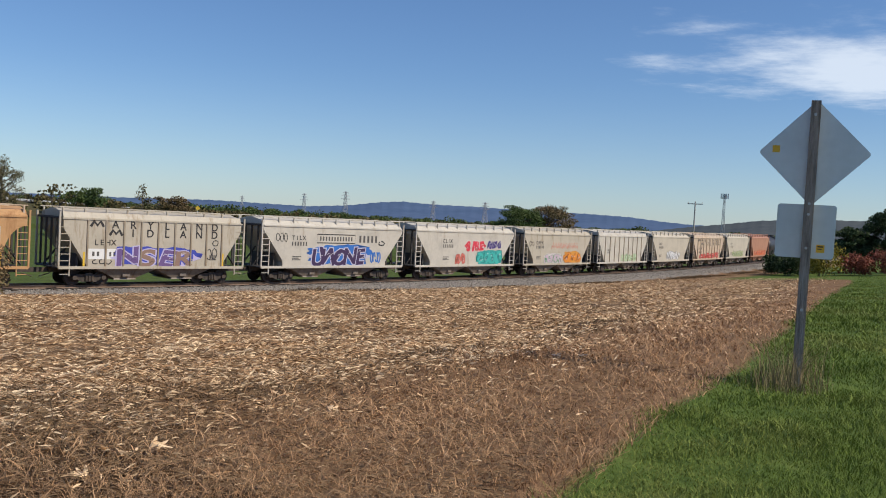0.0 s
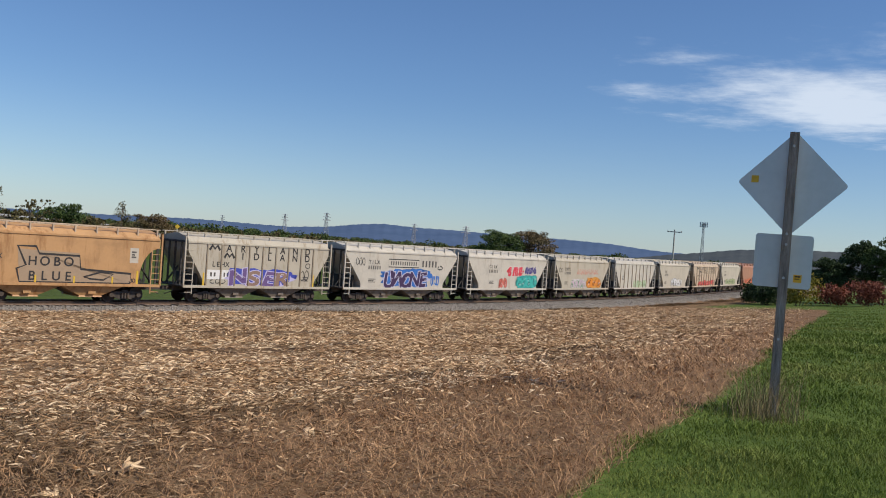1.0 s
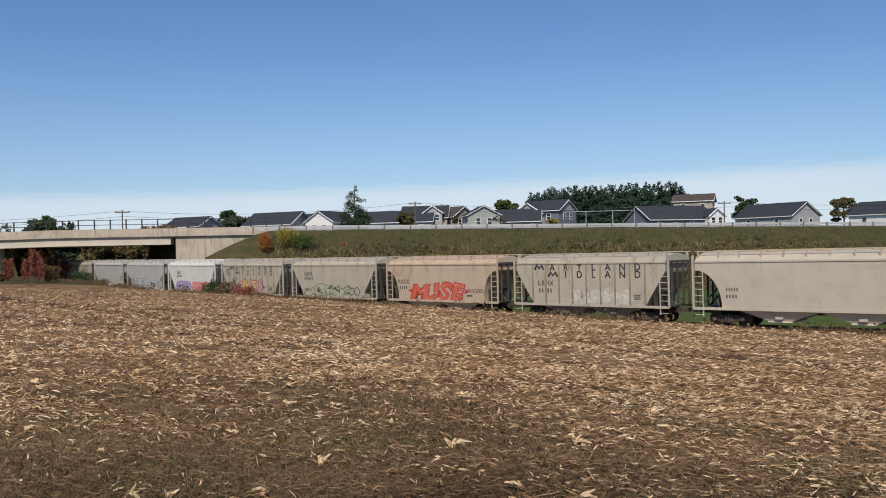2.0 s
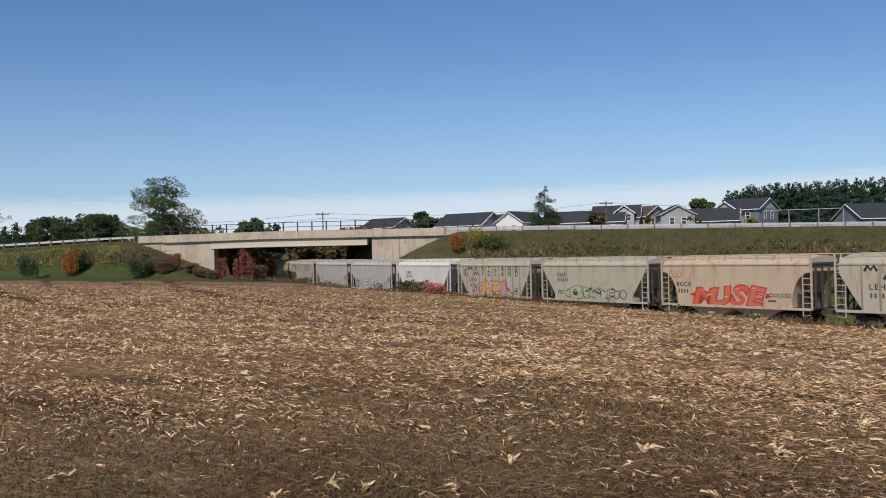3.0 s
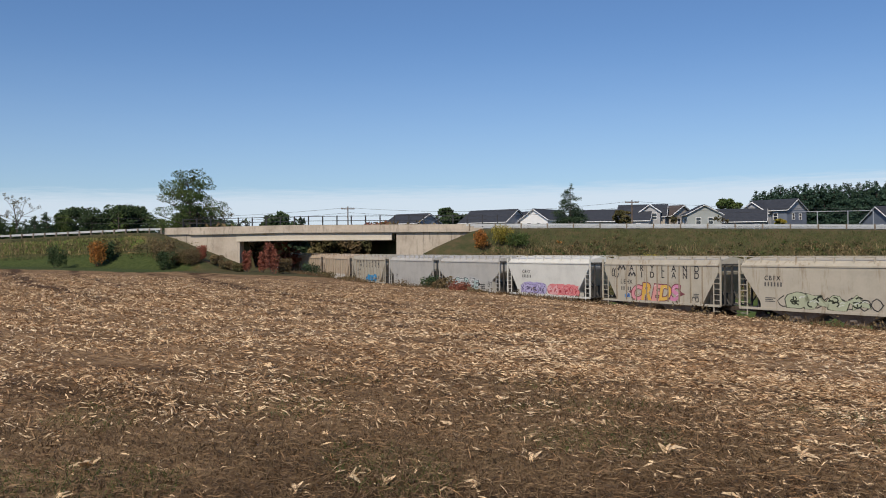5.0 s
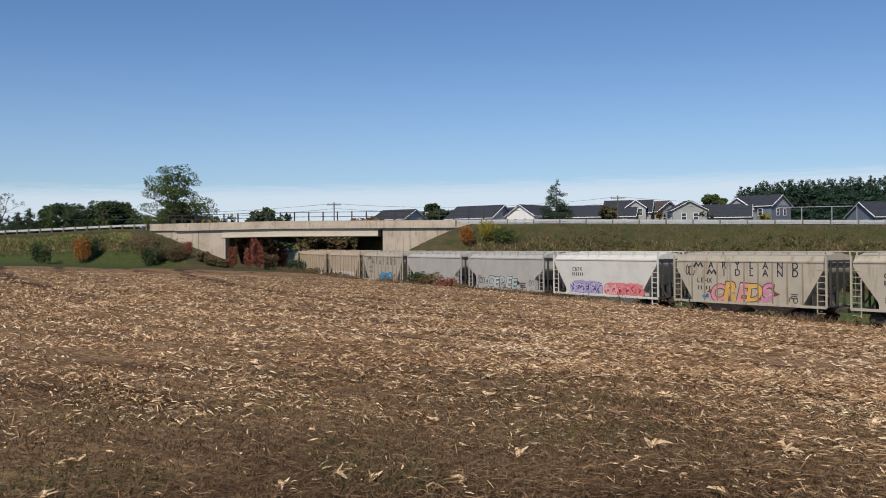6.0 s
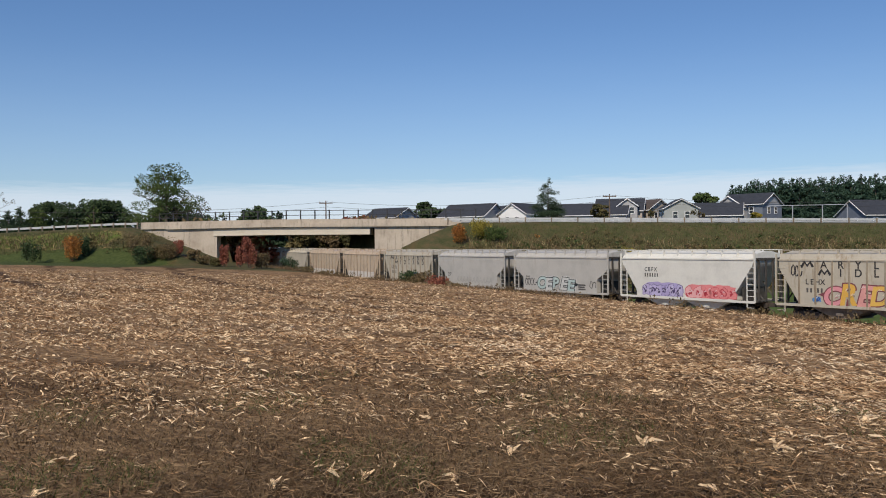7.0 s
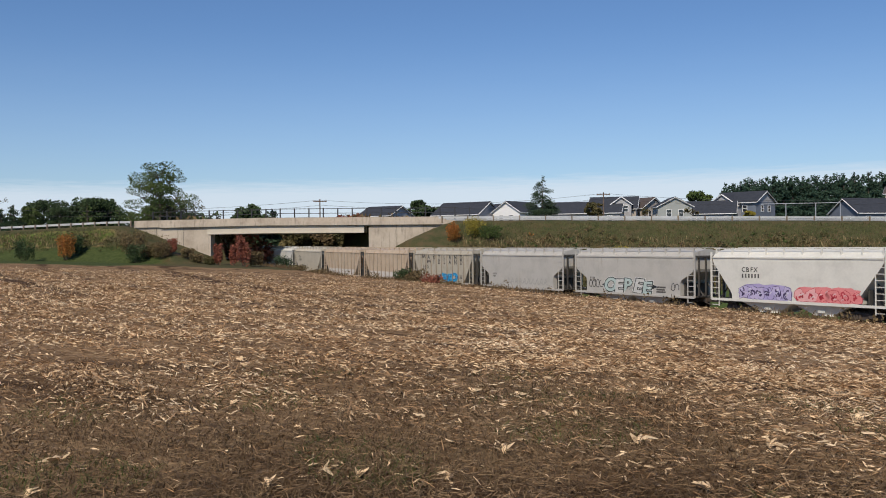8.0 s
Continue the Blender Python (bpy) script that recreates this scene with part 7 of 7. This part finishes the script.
def build_grass():
    rng = np.random.RandomState(9)
    n = 300000
    x, y, r = scatter(rng, n, 3.6, 110, 50, 88, .95)
    g = grass_line(x)
    keep = (y < g - .08 + .16 * np.sin(x * 1.9 + np.sin(x * .7)) + rng.normal(0, .09, n)) & (x > 0.5)
    x, y, r = x[keep], y[keep], r[keep]
    k = len(x)
    clump = .6 + .5 * np.sin(x * 2.3 + np.sin(y * 3.1)) * np.sin(y * 2.7 + np.sin(x * 1.9)) + .2
    h = rng.uniform(.04, .10, k) * np.clip(clump, .5, 1.4) * np.clip(r / 14, 1, 1.6)
    w = rng.uniform(.0018, .0036, k) * np.clip(r / 6, .8, 5)
    tagged(new("grass", flat_mesh("grass", blades(rng, x, y, h, w, rng.uniform(.2, 1.0, k)), 4, L_GRASS)), "mown green grass verge", "grass", kind="stuff")
    # dried grass along the rim and round the camera's stand
    n = 520000
    x, y, r = scatter(rng, n, 3.0, 60, -75, 92, .75)
    g = grass_line(x)
    rim = np.exp(-((y - g - 1.4) / 1.7) ** 2) * (x > 0)
    near = np.clip(1.15 - (r - np.where(x < -2, 7.0, 4.8)) / 6.0, 0, 1)
    patch = .5 + .5 * np.sin(x * 1.3 + 2 * np.sin(y * .8)) * np.sin(y * 1.1 + x * .4)
    keep = (rng.uniform(0, 1, n) < np.maximum(rim, near) * (.35 + .65 * patch)) & (y > g - .12)
    x, y, r = x[keep], y[keep], r[keep]
    k = len(x)
    h = rng.uniform(.05, .13, k)
    w = rng.uniform(.0018, .0034, k) * np.clip(r / 5, .9, 5)
    rimmed = (x > 1.5) & (y < grass_line(x) + 3.0 + rng.normal(0, .5, k))
    for pick, mat, lab in ((rimmed, L_RIM, "reddish dried grass along the field's rim"), (~rimmed, L_DRY, "dull dried grass at the near end of the field")):
        tagged(new("dry_grass", flat_mesh("dry_grass", blades(rng, x[pick], y[pick], h[pick], w[pick], rng.uniform(.5, 1.7, pick.sum())), 4, mat)), lab, "grass", kind="stuff")
    # sprigs of green in the dead grass
    x, y, r = scatter(rng, 42000, 3.4, 12, -75, 30, .9)
    keep = np.sin(x * 1.7 + 1.2 * np.sin(y * 1.1)) * np.sin(y * 1.9 + .6) > .42
    x, y, r = x[keep], y[keep], r[keep]
    k = len(x)
    tagged(new("grass", flat_mesh("grass", blades(rng, x, y, rng.uniform(.05, .12, k), rng.uniform(.002, .004, k), rng.uniform(.4, 1.6, k)), 4, L_SPRIG)), "sprigs of green grass in the dead grass", "grass", kind="stuff")
    # standing weeds and rough grass on the road bank
    for n, near_top, hr, mat, lab in ((46000, 0, (.35, .95), L_WEED, "tall straw-coloured weeds on the road bank"), (46000, 0, (.3, .9), L_BROWN, "dark brown weeds on the road bank"), (60000, 1, (.15, .4), L_BANK, "rough olive-green grass on the upper bank")):
        s = rng.uniform(-120, 200, n)
        nn = -3.2 - rng.uniform(0, 1, n) * (7 if near_top else 18)
        x = ROAD_0[0] + s * ROAD_E[0] + nn * ROAD_N[0]
        y = ROAD_0[1] + s * ROAD_E[1] + nn * ROAD_N[1]
        u, c = to_track(x, y)
        clump = np.sin(s * .37 + 1.3 * np.sin(nn * .5)) + np.sin(s * .11 + nn * .4) + rng.uniform(-1.2, 1.2, n)
        keep = (np.abs(c) > 7) & ((s > BR1 + 1) | (s < BR0 - 1))
        keep &= np.ones(n, bool) if near_top else (clump > (0 if mat is L_WEED else -.4)) & (nn < np.where(s < BR0, -5.0, -8.0)) & ((s > BR1) | (nn > -8.6))
        x, y = x[keep], y[keep]
        k = len(x)
        tagged(new("bank_weeds", flat_mesh("bank_weeds", blades(rng, x, y, rng.uniform(*hr, k), rng.uniform(.02, .05, k), rng.uniform(.1, .6, k)), 4, mat)), lab, "weeds", kind="stuff")
    # weeds and tall dry grass along the railway and at the foot of the bank
    n = 60000
    u = rng.uniform(-135, 190, n)
    c = 5.6 + rng.normal(0, .9, n)
    th = bend(u)
    x = np.interp(u, TRK_U, TRK_X) + c * np.sin(th)
    y = np.interp(u, TRK_U, TRK_Y) - c * np.cos(th)
    tall = np.clip(.5 + .6 * np.sin(u * .31 + 1.5 * np.sin(u * .093)), .12, 1) * np.where(u > 48, .45, 1.0)
    tagged(new("trackside_weeds", flat_mesh("trackside_weeds", blades(rng, x, y, rng.uniform(.2, .6, n) * tall, rng.uniform(.012, .03, n), rng.uniform(.1, .7, n)), 4, L_DRY)), "dry weeds along the foot of the railway", "weeds", kind="stuff")
    n = 2600
    u = rng.uniform(-132, 16, n)
    c = 5.2 + rng.normal(0, .6, n)
    th = bend(u)
    x = np.interp(u, TRK_U, TRK_X) + c * np.sin(th)
    y = np.interp(u, TRK_U, TRK_Y) - c * np.cos(th)
    h = rng.uniform(.2, .75, n)
    B = np.stack([x, y, ground_z(x, y) + h * .5, h * .7, h * .7, h * .6], 1)
    tagged(new("brush", flat_mesh("brush", leaf_quads(rng, B, n * 9, .1, 0, .2), 4, L_BROWN)), "low brown brush at the field's edge", "brush", kind="stuff")
    # tuft of tall dry grass at the sign's foot
    x0, y0 = polar(78.0, 11.1)
    n = 420
    x, y = x0 + rng.normal(0, .26, n), y0 + rng.normal(0, .2, n)
    tuft = thing("grass_tuft", "tuft of tall dry grass at the foot of the sign", "grass", None, flat_mesh("grass_tuft", blades(rng, x, y, rng.uniform(.12, .75, n), rng.uniform(.0018, .0035, n), rng.uniform(.1, .7, n)), 4, L_WEED))


build_litter()
build_grass()


def motions():
    """The train rolls along its track at a steady pace; each car rides on its two trucks."""
    for car, u0 in CARS.values():
        rows = []
        for i in range(17):
            t = i * 0.5
            u = u0 + SPEED * t
            xa, ya, za, _ = track_pose(u - 4.1)
            xb, yb, zb, _ = track_pose(u + 4.1)
            rows.append((t, pose((xa + xb) / 2, (ya + yb) / 2, (za + zb) / 2, 0, -math.degrees(math.atan2(zb - za, 8.2)), math.degrees(math.atan2(yb - ya, xb - xa)))))
        walk(car, rows)
    # wheels of the cars whose running gear shows turn with the pace
    for k in range(-2, 6):
        for truck in CARS[k][0].children:
            for wheel in truck.children:
                if wheel.name.startswith("wheelset"):
                    x = wheel.matrix_basis.translation.x
                    walk(wheel, [(i / 15, pose(x, 0, 0.457, 0, math.degrees(SPEED * i / 15 / 0.457) + 30 * x, 0)) for i in range(121)])


motions()
